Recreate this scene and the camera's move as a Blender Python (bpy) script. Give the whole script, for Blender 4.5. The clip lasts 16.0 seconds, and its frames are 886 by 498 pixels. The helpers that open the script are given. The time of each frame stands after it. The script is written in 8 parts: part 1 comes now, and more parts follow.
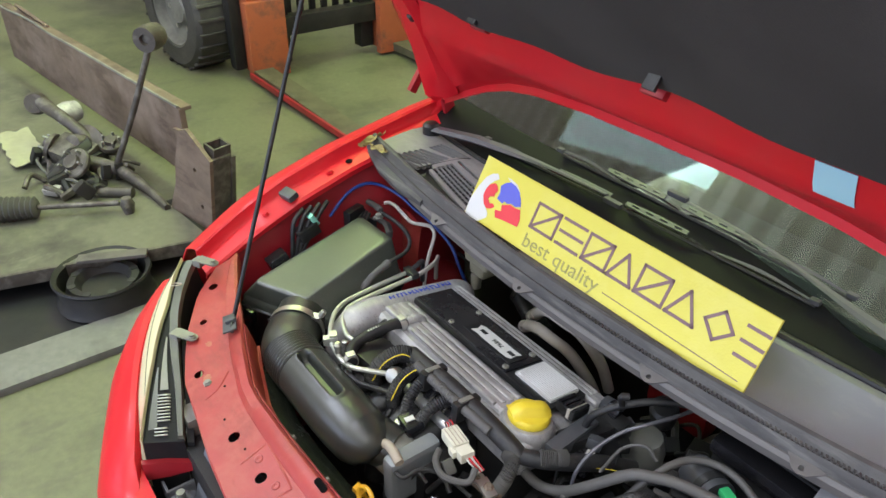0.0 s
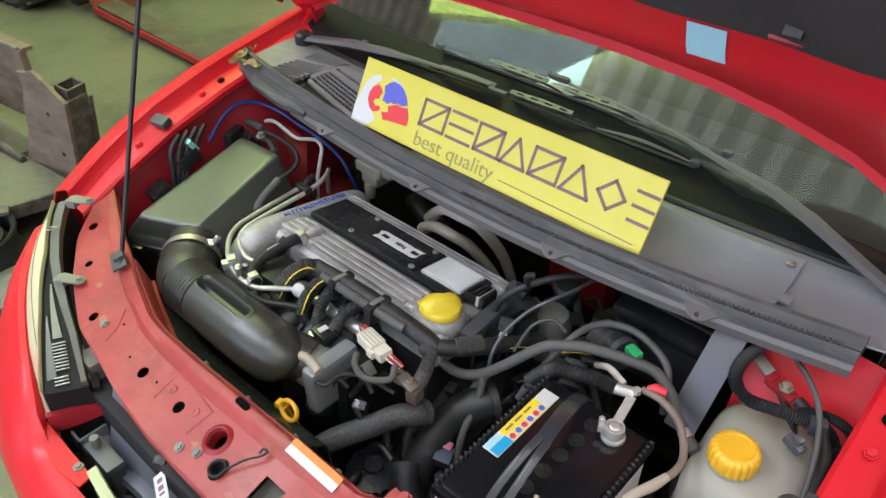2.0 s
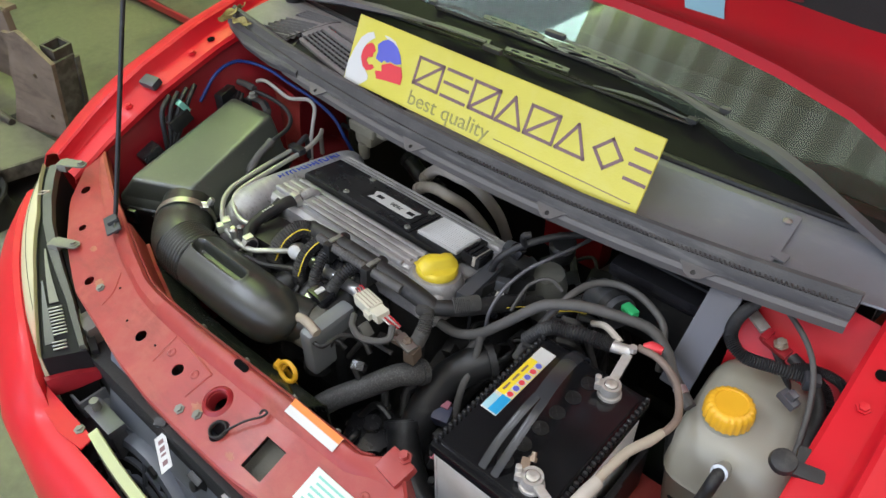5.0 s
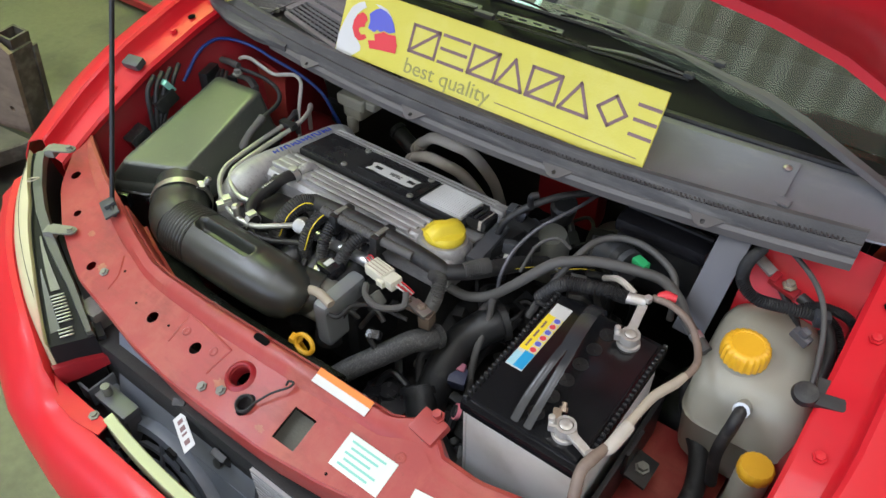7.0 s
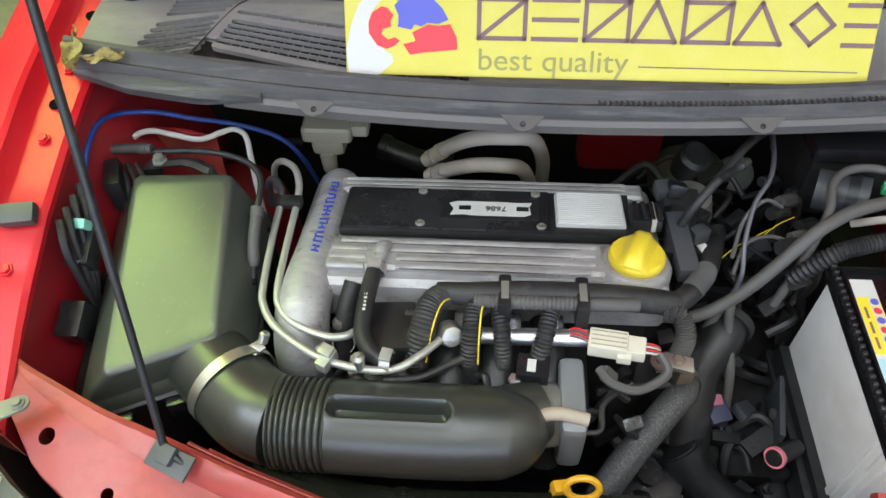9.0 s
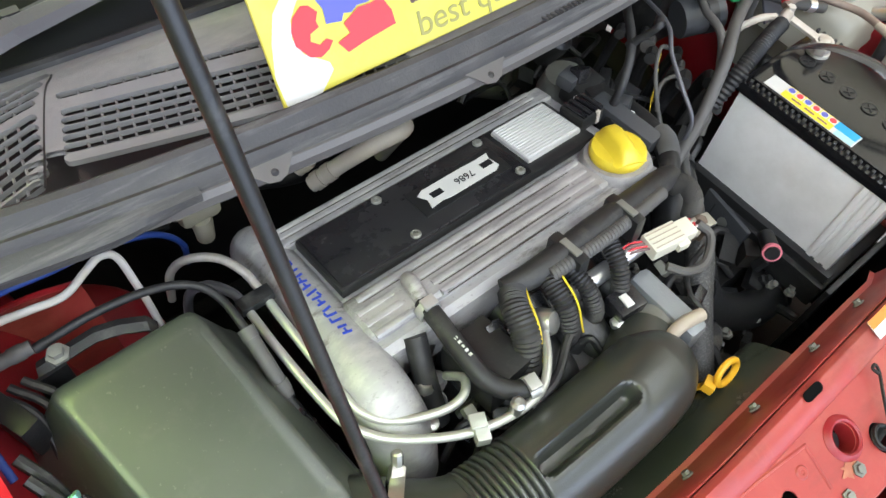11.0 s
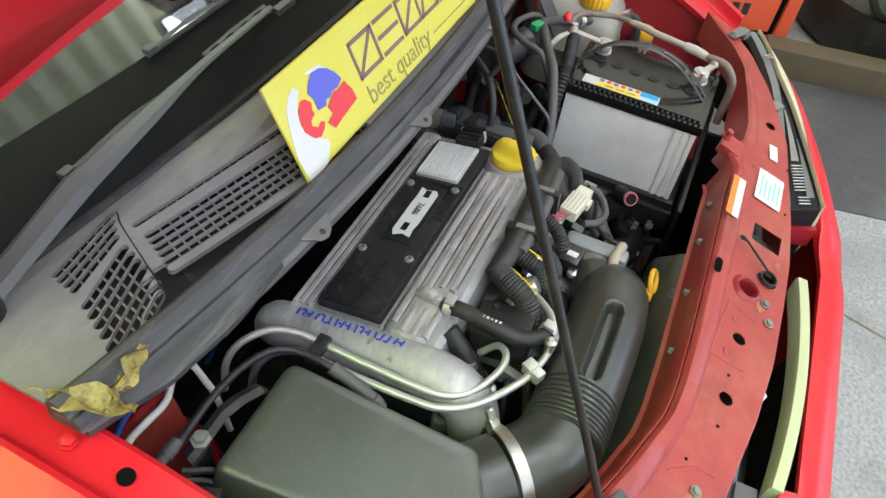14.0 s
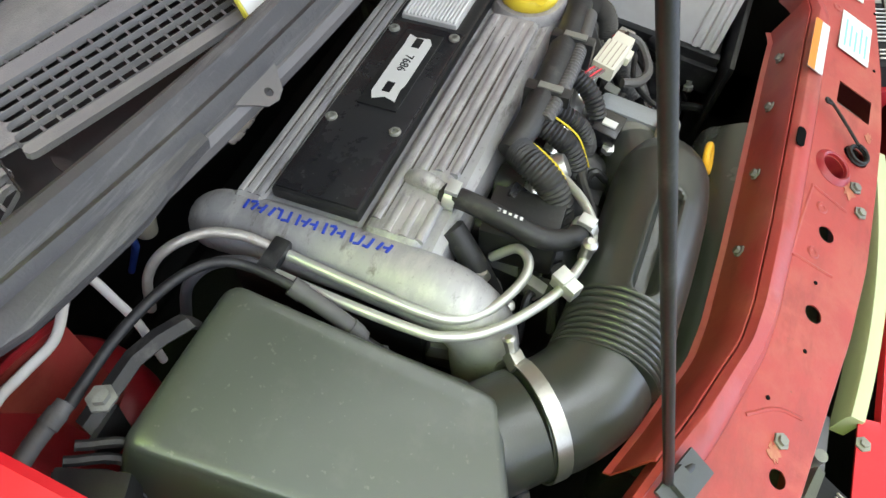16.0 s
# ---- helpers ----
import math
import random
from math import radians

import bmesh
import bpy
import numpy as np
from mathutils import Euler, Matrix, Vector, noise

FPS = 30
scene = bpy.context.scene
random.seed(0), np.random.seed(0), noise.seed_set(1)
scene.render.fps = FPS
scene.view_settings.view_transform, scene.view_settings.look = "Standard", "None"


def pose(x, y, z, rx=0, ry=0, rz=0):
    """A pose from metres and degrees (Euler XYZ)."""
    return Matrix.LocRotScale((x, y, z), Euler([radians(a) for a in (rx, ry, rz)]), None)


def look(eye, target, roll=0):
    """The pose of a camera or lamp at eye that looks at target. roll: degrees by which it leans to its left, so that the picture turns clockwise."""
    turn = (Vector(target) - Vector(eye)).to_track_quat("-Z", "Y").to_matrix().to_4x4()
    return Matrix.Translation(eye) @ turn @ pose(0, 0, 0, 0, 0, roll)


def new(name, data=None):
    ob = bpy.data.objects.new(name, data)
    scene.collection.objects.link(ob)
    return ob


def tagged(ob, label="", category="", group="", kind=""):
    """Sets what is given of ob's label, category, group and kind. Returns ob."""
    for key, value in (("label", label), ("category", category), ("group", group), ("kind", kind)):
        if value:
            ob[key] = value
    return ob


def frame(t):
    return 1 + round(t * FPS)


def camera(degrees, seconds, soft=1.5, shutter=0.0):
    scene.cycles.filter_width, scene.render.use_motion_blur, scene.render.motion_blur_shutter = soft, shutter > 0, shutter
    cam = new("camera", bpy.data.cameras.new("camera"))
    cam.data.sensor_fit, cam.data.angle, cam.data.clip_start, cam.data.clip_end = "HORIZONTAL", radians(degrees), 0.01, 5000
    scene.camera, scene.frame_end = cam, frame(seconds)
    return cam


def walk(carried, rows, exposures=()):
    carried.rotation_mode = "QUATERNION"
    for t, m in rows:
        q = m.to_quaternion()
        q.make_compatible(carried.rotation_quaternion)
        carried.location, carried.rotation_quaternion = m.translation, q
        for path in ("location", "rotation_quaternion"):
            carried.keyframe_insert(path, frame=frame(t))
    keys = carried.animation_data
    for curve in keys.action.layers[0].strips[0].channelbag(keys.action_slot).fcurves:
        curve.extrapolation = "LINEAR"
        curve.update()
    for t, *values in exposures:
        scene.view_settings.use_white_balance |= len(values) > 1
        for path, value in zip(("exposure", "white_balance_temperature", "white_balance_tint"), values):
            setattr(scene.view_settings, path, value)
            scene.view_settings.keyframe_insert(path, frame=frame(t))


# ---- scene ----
cam = camera(61.5, 16.0)
PATH = [
    (0, (0.8027, -0.7109, 1.6843), (-0.5496, 0.3000, 0.6122), 0.65),
    (0.5, (0.7929, -0.7091, 1.6885), (-0.4968, 0.3416, 0.5782), -0.90),
    (1, (0.7960, -0.7243, 1.6754), (-0.3935, 0.3945, 0.5206), -0.72),
    (1.5, (0.8077, -0.7261, 1.6664), (-0.3147, 0.4253, 0.4771), -0.45),
    (2, (0.8056, -0.7373, 1.6468), (-0.2614, 0.4209, 0.4140), -0.16),
    (2.5, (0.8004, -0.7414, 1.6482), (-0.2472, 0.4047, 0.3875), -0.19),
    (3, (0.8032, -0.7401, 1.6476), (-0.2351, 0.3958, 0.3703), -0.32),
    (3.5, (0.8026, -0.7396, 1.6463), (-0.2253, 0.3922, 0.3570), -0.23),
    (4, (0.8016, -0.7359, 1.6465), (-0.2170, 0.3887, 0.3435), -0.26),
    (6.5, (0.7999, -0.7485, 1.6444), (-0.1619, 0.3853, 0.3068), -0.24),
    (7, (0.7538, -0.8078, 1.6354), (-0.1459, 0.3551, 0.2796), -0.51),
    (7.5, (0.6658, -0.8334, 1.6125), (-0.1414, 0.3663, 0.2308), -0.89),
    (8, (0.4739, -0.7418, 1.5911), (-0.2069, 0.4897, 0.1699), -1.55),
    (8.5, (0.2486, -0.7007, 1.5653), (-0.1579, 0.5785, 0.0826), -1.30),
    (9, (0.0164, -0.6767, 1.5364), (-0.1105, 0.6050, 0.0063), -2.37),
    (9.5, (-0.0812, -0.5463, 1.4546), (-0.0677, 0.6264, -0.1655), -3.09),
    (10, (-0.1662, -0.4812, 1.4333), (0.1217, 0.5451, -0.2590), 1.08),
    (10.2, (-0.2033, -0.4647, 1.4444), (0.1981, 0.4817, -0.2712), 4.36),
    (12.3, (-0.6758, -0.2616, 1.5360), (0.5685, 0.1496, 0.0252), 9.90),
    (12.5, (-0.6886, -0.2675, 1.5507), (0.5979, 0.1509, 0.0776), 9.61),
    (13, (-0.6938, -0.2753, 1.5590), (0.6308, 0.1512, 0.1226), 9.15),
    (13.5, (-0.7006, -0.2759, 1.5588), (0.6231, 0.1448, 0.1198), 9.00),
    (14, (-0.7042, -0.2735, 1.5553), (0.6108, 0.1373, 0.1054), 9.05),
    (14.5, (-0.7071, -0.2755, 1.5524), (0.5889, 0.1203, 0.0815), 9.31),
    (15, (-0.6975, -0.2745, 1.5425), (0.5639, 0.0938, 0.0348), 9.85),
    (15.5, (-0.6324, -0.2667, 1.5076), (0.5830, 0.0699, -0.0446), 10.75),
    (16, (-0.5481, -0.2052, 1.3712), (0.5490, 0.0251, -0.2852), 12.91),
]
walk(cam, [(t, look(eye, target, roll)) for t, eye, target, roll in PATH],
     [(t, stops, 5950, tint + 3) for t, stops, tint in ((0.0, -0.3, 19), (3.5, -0.48, 18), (7.0, -0.54, 17), (8.0, -0.5, 16), (9.0, -0.24, 15), (10.0, 0.2, 14), (12.5, -0.18, 14), (14.5, -0.26, 14), (16.0, -0.04, 14))])

# ---- world and lamps ----
world = bpy.data.worlds.new("hall_air")
world.use_nodes = True
scene.world = world
bg = world.node_tree.nodes["Background"]
bg.inputs[0].default_value, bg.inputs[1].default_value = (0.8, 0.88, 1.0, 1), 0.9

LAMPS = [  # x, y, z, length, width, watts, colour
    (-2.6, -2.2, 4.6, 2.6, 0.5, 160, (0.84, 0.94, 1.0)),
    (2.8, -1.8, 4.6, 2.6, 0.5, 40, (0.85, 0.94, 1.0)),
    (2.8, 2.8, 4.6, 2.6, 0.5, 40, (0.85, 0.94, 1.0)),
    (0.3, -1.9, 4.6, 2.6, 0.4, 50, (0.9, 0.96, 1.0)),
]
# daylight in the open roller door of the front wall
DOOR = (-5.0, 5.5, 4.0)  # from x, to x, height
day = bpy.data.lights.new("door_daylight", "AREA")
day.shape, day.size, day.size_y, day.energy, day.color = "RECTANGLE", DOOR[1] - DOOR[0], DOOR[2], 490, (0.76, 0.88, 1.0)
new("door_daylight", day).matrix_world = pose((DOOR[0] + DOOR[1]) / 2, -6.95, DOOR[2] / 2, 90, 0, 0)

# ---- materials ----
def mat(name, base, rough=0.5, metal=0.0, var=0.15, scale=30.0, bump=0.1, dirt=None, dirt_amount=0.0, dirt_scale=6.0, coat=0.0, fine=300.0, emit=0.0, spec=0.5):
    m = bpy.data.materials.new(name)
    m.use_nodes = True
    nt = m.node_tree
    b = nt.nodes["Principled BSDF"]
    tc = nt.nodes.new("ShaderNodeTexCoord")
    oi = nt.nodes.new("ShaderNodeObjectInfo")
    add = nt.nodes.new("ShaderNodeVectorMath")
    nt.links.new(tc.outputs["Object"], add.inputs[0])
    nt.links.new(oi.outputs["Random"], add.inputs[1])
    n1 = nt.nodes.new("ShaderNodeTexNoise")
    n1.inputs["Scale"].default_value, n1.inputs["Detail"].default_value = scale, 6
    n2 = nt.nodes.new("ShaderNodeTexNoise")
    n2.inputs["Scale"].default_value, n2.inputs["Detail"].default_value = fine, 3
    n3 = nt.nodes.new("ShaderNodeTexNoise")
    n3.inputs["Scale"].default_value, n3.inputs["Detail"].default_value = dirt_scale, 9
    n3.inputs["Roughness"].default_value = 0.65
    for k in (n1, n2, n3):
        nt.links.new(add.outputs[0], k.inputs["Vector"])
    mix = nt.nodes.new("ShaderNodeMix")
    mix.data_type = "RGBA"
    lo = [max(0, c * (1 - var)) for c in base]
    hi = [min(1, c * (1 + var)) for c in base]
    mix.inputs["A"].default_value, mix.inputs["B"].default_value = (*lo, 1), (*hi, 1)
    nt.links.new(n1.outputs["Fac"], mix.inputs["Factor"])
    col = mix.outputs["Result"]
    rampd = nt.nodes.new("ShaderNodeMapRange")
    rampd.inputs["From Min"].default_value, rampd.inputs["From Max"].default_value = 0.48, 0.68
    rampd.inputs["To Max"].default_value = dirt_amount
    nt.links.new(n3.outputs["Fac"], rampd.inputs["Value"])
    if dirt:
        mx2 = nt.nodes.new("ShaderNodeMix")
        mx2.data_type = "RGBA"
        mx2.inputs["B"].default_value = (*dirt, 1)
        nt.links.new(col, mx2.inputs["A"])
        nt.links.new(rampd.outputs[0], mx2.inputs["Factor"])
        col = mx2.outputs["Result"]
    nt.links.new(col, b.inputs["Base Color"])
    rr = nt.nodes.new("ShaderNodeMapRange")
    rr.inputs["To Min"].default_value, rr.inputs["To Max"].default_value = max(0.02, rough - 0.12), min(1, rough + 0.12)
    nt.links.new(n3.outputs["Fac"], rr.inputs["Value"])
    nt.links.new(rr.outputs[0], b.inputs["Roughness"])
    b.inputs["Metallic"].default_value = metal
    b.inputs["Coat Weight"].default_value = coat
    b.inputs["Coat Roughness"].default_value = 0.06
    b.inputs["Specular IOR Level"].default_value = spec
    if bump:
        bp = nt.nodes.new("ShaderNodeBump")
        bp.inputs["Strength"].default_value, bp.inputs["Distance"].default_value = bump, 0.002
        nt.links.new(n2.outputs["Fac"], bp.inputs["Height"])
        nt.links.new(bp.outputs[0], b.inputs["Normal"])
    if emit:
        b.inputs["Emission Color"].default_value, b.inputs["Emission Strength"].default_value = (*base, 1), emit
    return m


def stain(m, colour, scale, lo, hi, amount, detail=5.0):
    """Lays a second, stretched layer of dirt over a material and roughens it there."""
    nt = m.node_tree
    b = nt.nodes["Principled BSDF"]
    tc = nt.nodes.new("ShaderNodeTexCoord")
    mp = nt.nodes.new("ShaderNodeMapping")
    mp.inputs["Scale"].default_value = scale
    nz = nt.nodes.new("ShaderNodeTexNoise")
    nz.inputs["Scale"].default_value, nz.inputs["Detail"].default_value, nz.inputs["Roughness"].default_value = 1.0, detail, 0.7
    mr = nt.nodes.new("ShaderNodeMapRange")
    mr.inputs["From Min"].default_value, mr.inputs["From Max"].default_value, mr.inputs["To Max"].default_value = lo, hi, amount
    mx = nt.nodes.new("ShaderNodeMix")
    mx.data_type = "RGBA"
    mx.inputs["B"].default_value = (*colour, 1)
    nt.links.new(tc.outputs["Object"], mp.inputs["Vector"])
    nt.links.new(mp.outputs[0], nz.inputs["Vector"])
    nt.links.new(nz.outputs["Fac"], mr.inputs["Value"])
    nt.links.new(mr.outputs[0], mx.inputs["Factor"])
    nt.links.new(b.inputs["Base Color"].links[0].from_socket, mx.inputs["A"])
    nt.links.new(mx.outputs["Result"], b.inputs["Base Color"])
    return m


RED = mat("red_paint", (0.56, 0.0115, 0.019), 0.4, 0, 0.08, 3, 0.015, coat=0.1, spec=0.3, dirt=(0.45, 0.06, 0.05), dirt_amount=0.25)
# the body red again, darkened to carry the shade of the bay
RED_SHADED = mat("shaded_red_paint", (0.28, 0.011, 0.017), 0.4, 0, 0.15, 8, 0.05, dirt=(0.2, 0.03, 0.03), dirt_amount=0.5)
RED_FADED = mat("faded_red_primer", (0.32, 0.043, 0.037), 0.42, 0, 0.18, 9, 0.06, dirt=(0.36, 0.1, 0.066), dirt_amount=0.8, dirt_scale=8, coat=0.05, spec=0.38)
LAMP_BLACK = mat("matt_black_housing", (0.01, 0.01, 0.011), 0.6, 0, 0.3, 40, 0.1, spec=0.2)
RUST_BLOOM = mat("rust_tinted_paint", (0.33, 0.1, 0.055), 0.55, 0, 0.35, 90, 0.2, dirt=(0.38, 0.17, 0.09), dirt_amount=0.8, dirt_scale=60)
BLACK = mat("black_plastic", (0.012, 0.0125, 0.013), 0.42, 0, 0.3, 40, 0.1, dirt=(0.04, 0.039, 0.036), dirt_amount=0.35)
BLACK_GLOSS = mat("black_glossy_plastic", (0.012, 0.012, 0.014), 0.25, 0, 0.3, 30, 0.04, dirt=(0.05, 0.05, 0.05), dirt_amount=0.4)
AIRBOX = mat("dark_grey_plastic", (0.048, 0.055, 0.045), 0.38, 0, 0.12, 12, 0.05, dirt=(0.06, 0.062, 0.056), dirt_amount=0.3, fine=700, spec=0.8)
DUCT = mat("black_duct_plastic", (0.03, 0.0325, 0.0285), 0.32, 0, 0.15, 12, 0.12, dirt=(0.05, 0.05, 0.045), dirt_amount=0.3, fine=700, spec=0.7)
PIPE = mat("dull_aluminium_pipe", (0.5, 0.51, 0.47), 0.38, 0.6, 0.12, 30, 0.15)
FUSE = mat("dark_slate_plastic", (0.045, 0.048, 0.054), 0.45, 0, 0.15, 20, 0.1, dirt=(0.09, 0.09, 0.09), dirt_amount=0.4)
WIPER = mat("satin_grey_wiper_paint", (0.068, 0.071, 0.08), 0.45, 0, 0.12, 14, 0.1, dirt=(0.11, 0.11, 0.11), dirt_amount=0.4)
VOID = mat("unlit_hole", (0.004, 0.004, 0.004), 0.95, 0, 0, 10, 0, spec=0.05)
RUBBER = mat("black_rubber", (0.013, 0.013, 0.014), 0.55, 0, 0.3, 60, 0.15, dirt=(0.055, 0.053, 0.048), dirt_amount=0.5, dirt_scale=14)
HOSE_DARK = mat("worn_black_rubber", (0.075, 0.072, 0.068), 0.6, 0, 0.25, 30, 0.15, dirt=(0.1, 0.095, 0.085), dirt_amount=0.5)
# lighter hose rubber, with bright light worked into its base colour
HOSE_GREY = mat("lit_dusty_rubber", (0.46, 0.42, 0.37), 0.7, 0, 0.2, 30, 0.15, dirt=(0.5, 0.48, 0.43), dirt_amount=0.6)
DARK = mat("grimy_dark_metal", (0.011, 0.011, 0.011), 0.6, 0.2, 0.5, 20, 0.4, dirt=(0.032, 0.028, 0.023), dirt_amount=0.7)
ALU = mat("cast_aluminium", (0.37, 0.365, 0.37), 0.5, 0.35, 0.15, 25, 0.22, dirt=(0.17, 0.165, 0.16), dirt_amount=0.65, dirt_scale=10, fine=900)
stain(ALU, (0.5, 0.49, 0.475), (9, 26, 26), 0.5, 0.62, 0.65)
stain(ALU, (0.105, 0.092, 0.08), (14, 55, 55), 0.57, 0.7, 0.75)
stain(ALU, (0.14, 0.13, 0.12), (160, 160, 160), 0.64, 0.75, 0.4, 2.0)
ALU_BRIGHT = mat("bright_aluminium", (0.75, 0.75, 0.75), 0.3, 0.9, 0.1, 30, 0.1)
STEEL = mat("zinc_steel", (0.5, 0.5, 0.47), 0.35, 0.9, 0.2, 50, 0.15, dirt=(0.3, 0.26, 0.18), dirt_amount=0.4)
COPPER = mat("corroded_clamp", (0.35, 0.27, 0.2), 0.55, 0.6, 0.3, 60, 0.4, dirt=(0.5, 0.5, 0.45), dirt_amount=0.6, dirt_scale=40)
YELLOW = mat("yellow_plastic", (0.74, 0.4, 0.015), 0.38, 0, 0.08, 10, 0.04, dirt=(0.5, 0.3, 0.02), dirt_amount=0.3)
YELLOW_OIL = mat("lemon_yellow_plastic", (0.72, 0.56, 0.03), 0.35, 0, 0.08, 10, 0.04, dirt=(0.5, 0.36, 0.03), dirt_amount=0.4, dirt_scale=20)
SIGN = mat("yellow_sign_sheet", (0.6, 0.54, 0.065), 0.4, 0, 0.06, 14, 0.2, dirt=(0.64, 0.6, 0.16), dirt_amount=0.4, dirt_scale=12)
WHITE = mat("white_print", (0.58, 0.58, 0.56), 0.45, 0, 0.03, 10, 0.02)
INK = mat("brown_ink", (0.19, 0.11, 0.11), 0.5, 0, 0.05, 20, 0)
BLUE = mat("blue_print", (0.1, 0.11, 0.5), 0.45, 0, 0.05, 20, 0)
LOGO_RED = mat("red_print", (0.65, 0.04, 0.05), 0.45, 0, 0.05, 20, 0)
MARKER = mat("blue_marker", (0.02, 0.05, 0.4), 0.6, 0, 0.2, 80, 0)
COWL = mat("grey_cowl_plastic", (0.17, 0.168, 0.17), 0.5, 0, 0.15, 9, 0.3, dirt=(0.21, 0.205, 0.19), dirt_amount=0.6, dirt_scale=7, fine=800)
COWL_DARK = mat("dark_cowl_plastic", (0.165, 0.172, 0.198), 0.42, 0, 0.15, 9, 0.3, dirt=(0.15, 0.15, 0.15), dirt_amount=0.5, fine=800)
SEAL = mat("weatherstrip_rubber", (0.045, 0.043, 0.043), 0.6, 0, 0.2, 20, 0.3, dirt=(0.095, 0.09, 0.083), dirt_amount=0.6, dirt_scale=9)
LIPMETAL = mat("grey_sheet_metal", (0.11, 0.103, 0.099), 0.5, 0.1, 0.12, 14, 0.15, dirt=(0.12, 0.11, 0.1), dirt_amount=0.5)
BAT_WHITE = mat("white_battery_case", (0.8, 0.8, 0.8), 0.45, 0, 0.05, 8, 0.08, dirt=(0.5, 0.49, 0.46), dirt_amount=0.4)
TANK = mat("milky_plastic", (0.31, 0.3, 0.25), 0.4, 0, 0.08, 8, 0.05, dirt=(0.3, 0.28, 0.2), dirt_amount=0.5, dirt_scale=4)
CABLE_BROWN = mat("heat_browned_sleeve", (0.19, 0.14, 0.11), 0.6, 0, 0.25, 40, 0.1, dirt=(0.09, 0.07, 0.06), dirt_amount=0.6, dirt_scale=25)
CREAM = mat("cream_rubber_sleeve", (0.38, 0.33, 0.26), 0.6, 0, 0.12, 20, 0.1, dirt=(0.25, 0.2, 0.15), dirt_amount=0.5)
LABEL_GREEN = mat("pale_label", (0.62, 0.66, 0.6), 0.5, 0, 0.04, 12, 0.02)
ORANGE = mat("orange_print", (0.75, 0.2, 0.02), 0.5, 0, 0.05, 12, 0.02)
LIGHT_BLUE = mat("light_blue_print", (0.35, 0.6, 0.68), 0.5, 0, 0.04, 12, 0.02)
GREEN_INK = mat("green_ink", (0.2, 0.5, 0.42), 0.5, 0, 0.04, 12, 0)
INSUL = mat("black_felt", (0.043, 0.039, 0.036), 0.95, 0, 0.3, 5, 0.5, dirt=(0.06, 0.054, 0.048), dirt_amount=0.5, dirt_scale=3, fine=500, spec=0.2)
BLUE_HOSE = mat("blue_hose_rubber", (0.015, 0.045, 0.22), 0.45, 0, 0.15, 20, 0.05)
LENS_YELLOW = mat("yellowed_lens_edge", (0.5, 0.46, 0.3), 0.15, 0, 0.08, 10, 0.03)
FLOOR_GREEN = mat("green_painted_concrete", (0.12, 0.124, 0.072), 0.5, 0, 0.25, 45, 0.3, dirt=(0.045, 0.045, 0.032), dirt_amount=0.95, dirt_scale=1.3, fine=160)
FLOOR_GREY = mat("grey_concrete", (0.26, 0.268, 0.285), 0.42, 0, 0.75, 95, 0.5, dirt=(0.16, 0.165, 0.175), dirt_amount=0.8, dirt_scale=2.6, fine=110)
WALL = mat("beige_corrugated_sheet", (0.55, 0.53, 0.46), 0.55, 0, 0.1, 1.2, 0.05, dirt=(0.28, 0.26, 0.2), dirt_amount=0.5, dirt_scale=0.8)
RUSTY = mat("rusty_steel", (0.16, 0.118, 0.086), 0.65, 0.2, 0.4, 14, 0.5, dirt=(0.27, 0.215, 0.17), dirt_amount=0.6, dirt_scale=5)
FORK_ORANGE = mat("worn_orange_paint", (0.34, 0.085, 0.03), 0.55, 0, 0.3, 8, 0.2, dirt=(0.1, 0.05, 0.035), dirt_amount=0.8, dirt_scale=8)
TYRE = mat("dusty_tyre_rubber", (0.045, 0.043, 0.04), 0.75, 0, 0.25, 20, 0.5, dirt=(0.1, 0.095, 0.085), dirt_amount=0.5)
LEAF = mat("dry_yellow_leaf", (0.27, 0.22, 0.07), 0.65, 0, 0.5, 90, 0.4, dirt=(0.1, 0.05, 0.025), dirt_amount=0.9, dirt_scale=110)
DUST_GREEN = mat("dusty_grey_metal", (0.2, 0.2, 0.175), 0.55, 0.2, 0.25, 20, 0.3, dirt=(0.1, 0.095, 0.085), dirt_amount=0.7)
CABINET = mat("orange_red_lacquer", (0.62, 0.09, 0.035), 0.4, 0, 0.1, 5, 0.05)
LAMP_WHITE = mat("lamp_tube", (0.95, 1.0, 0.8), 0.5, 0, 0, 1, 0, emit=12.0)
PINK = mat("pink_plastic", (0.7, 0.2, 0.25), 0.5, 0, 0.05, 10, 0)
MODULE = mat("matt_aluminium", (0.6, 0.6, 0.6), 0.45, 0.4, 0.06, 20, 0.1)
ROOF_LIGHT = mat("translucent_roof_sheet", (0.7, 1.0, 0.22), 0.5, 0, 0.05, 2, 0, emit=16.0)
# ceiling sheets with added emission, bright enough to mirror in the windscreen
ROOF_PALE = mat("glowing_beige_sheet", (0.76, 0.74, 0.58), 0.6, 0, 0.08, 1.5, 0.05, dirt=(0.6, 0.57, 0.46), dirt_amount=0.5, dirt_scale=0.7, emit=2.07)
ROOF_DIM = mat("glowing_brown_sheet", (0.6, 0.57, 0.42), 0.6, 0, 0.08, 1.5, 0.05, dirt=(0.36, 0.32, 0.23), dirt_amount=0.5, dirt_scale=0.7, emit=1.35)
LEAD = mat("dull_lead", (0.55, 0.53, 0.5), 0.45, 0.6, 0.2, 60, 0.4, dirt=(0.42, 0.36, 0.27), dirt_amount=0.6, dirt_scale=40)
SHROUD = mat("blue_grey_shroud", (0.115, 0.128, 0.155), 0.42, 0, 0.12, 12, 0.1, dirt=(0.18, 0.18, 0.18), dirt_amount=0.5)
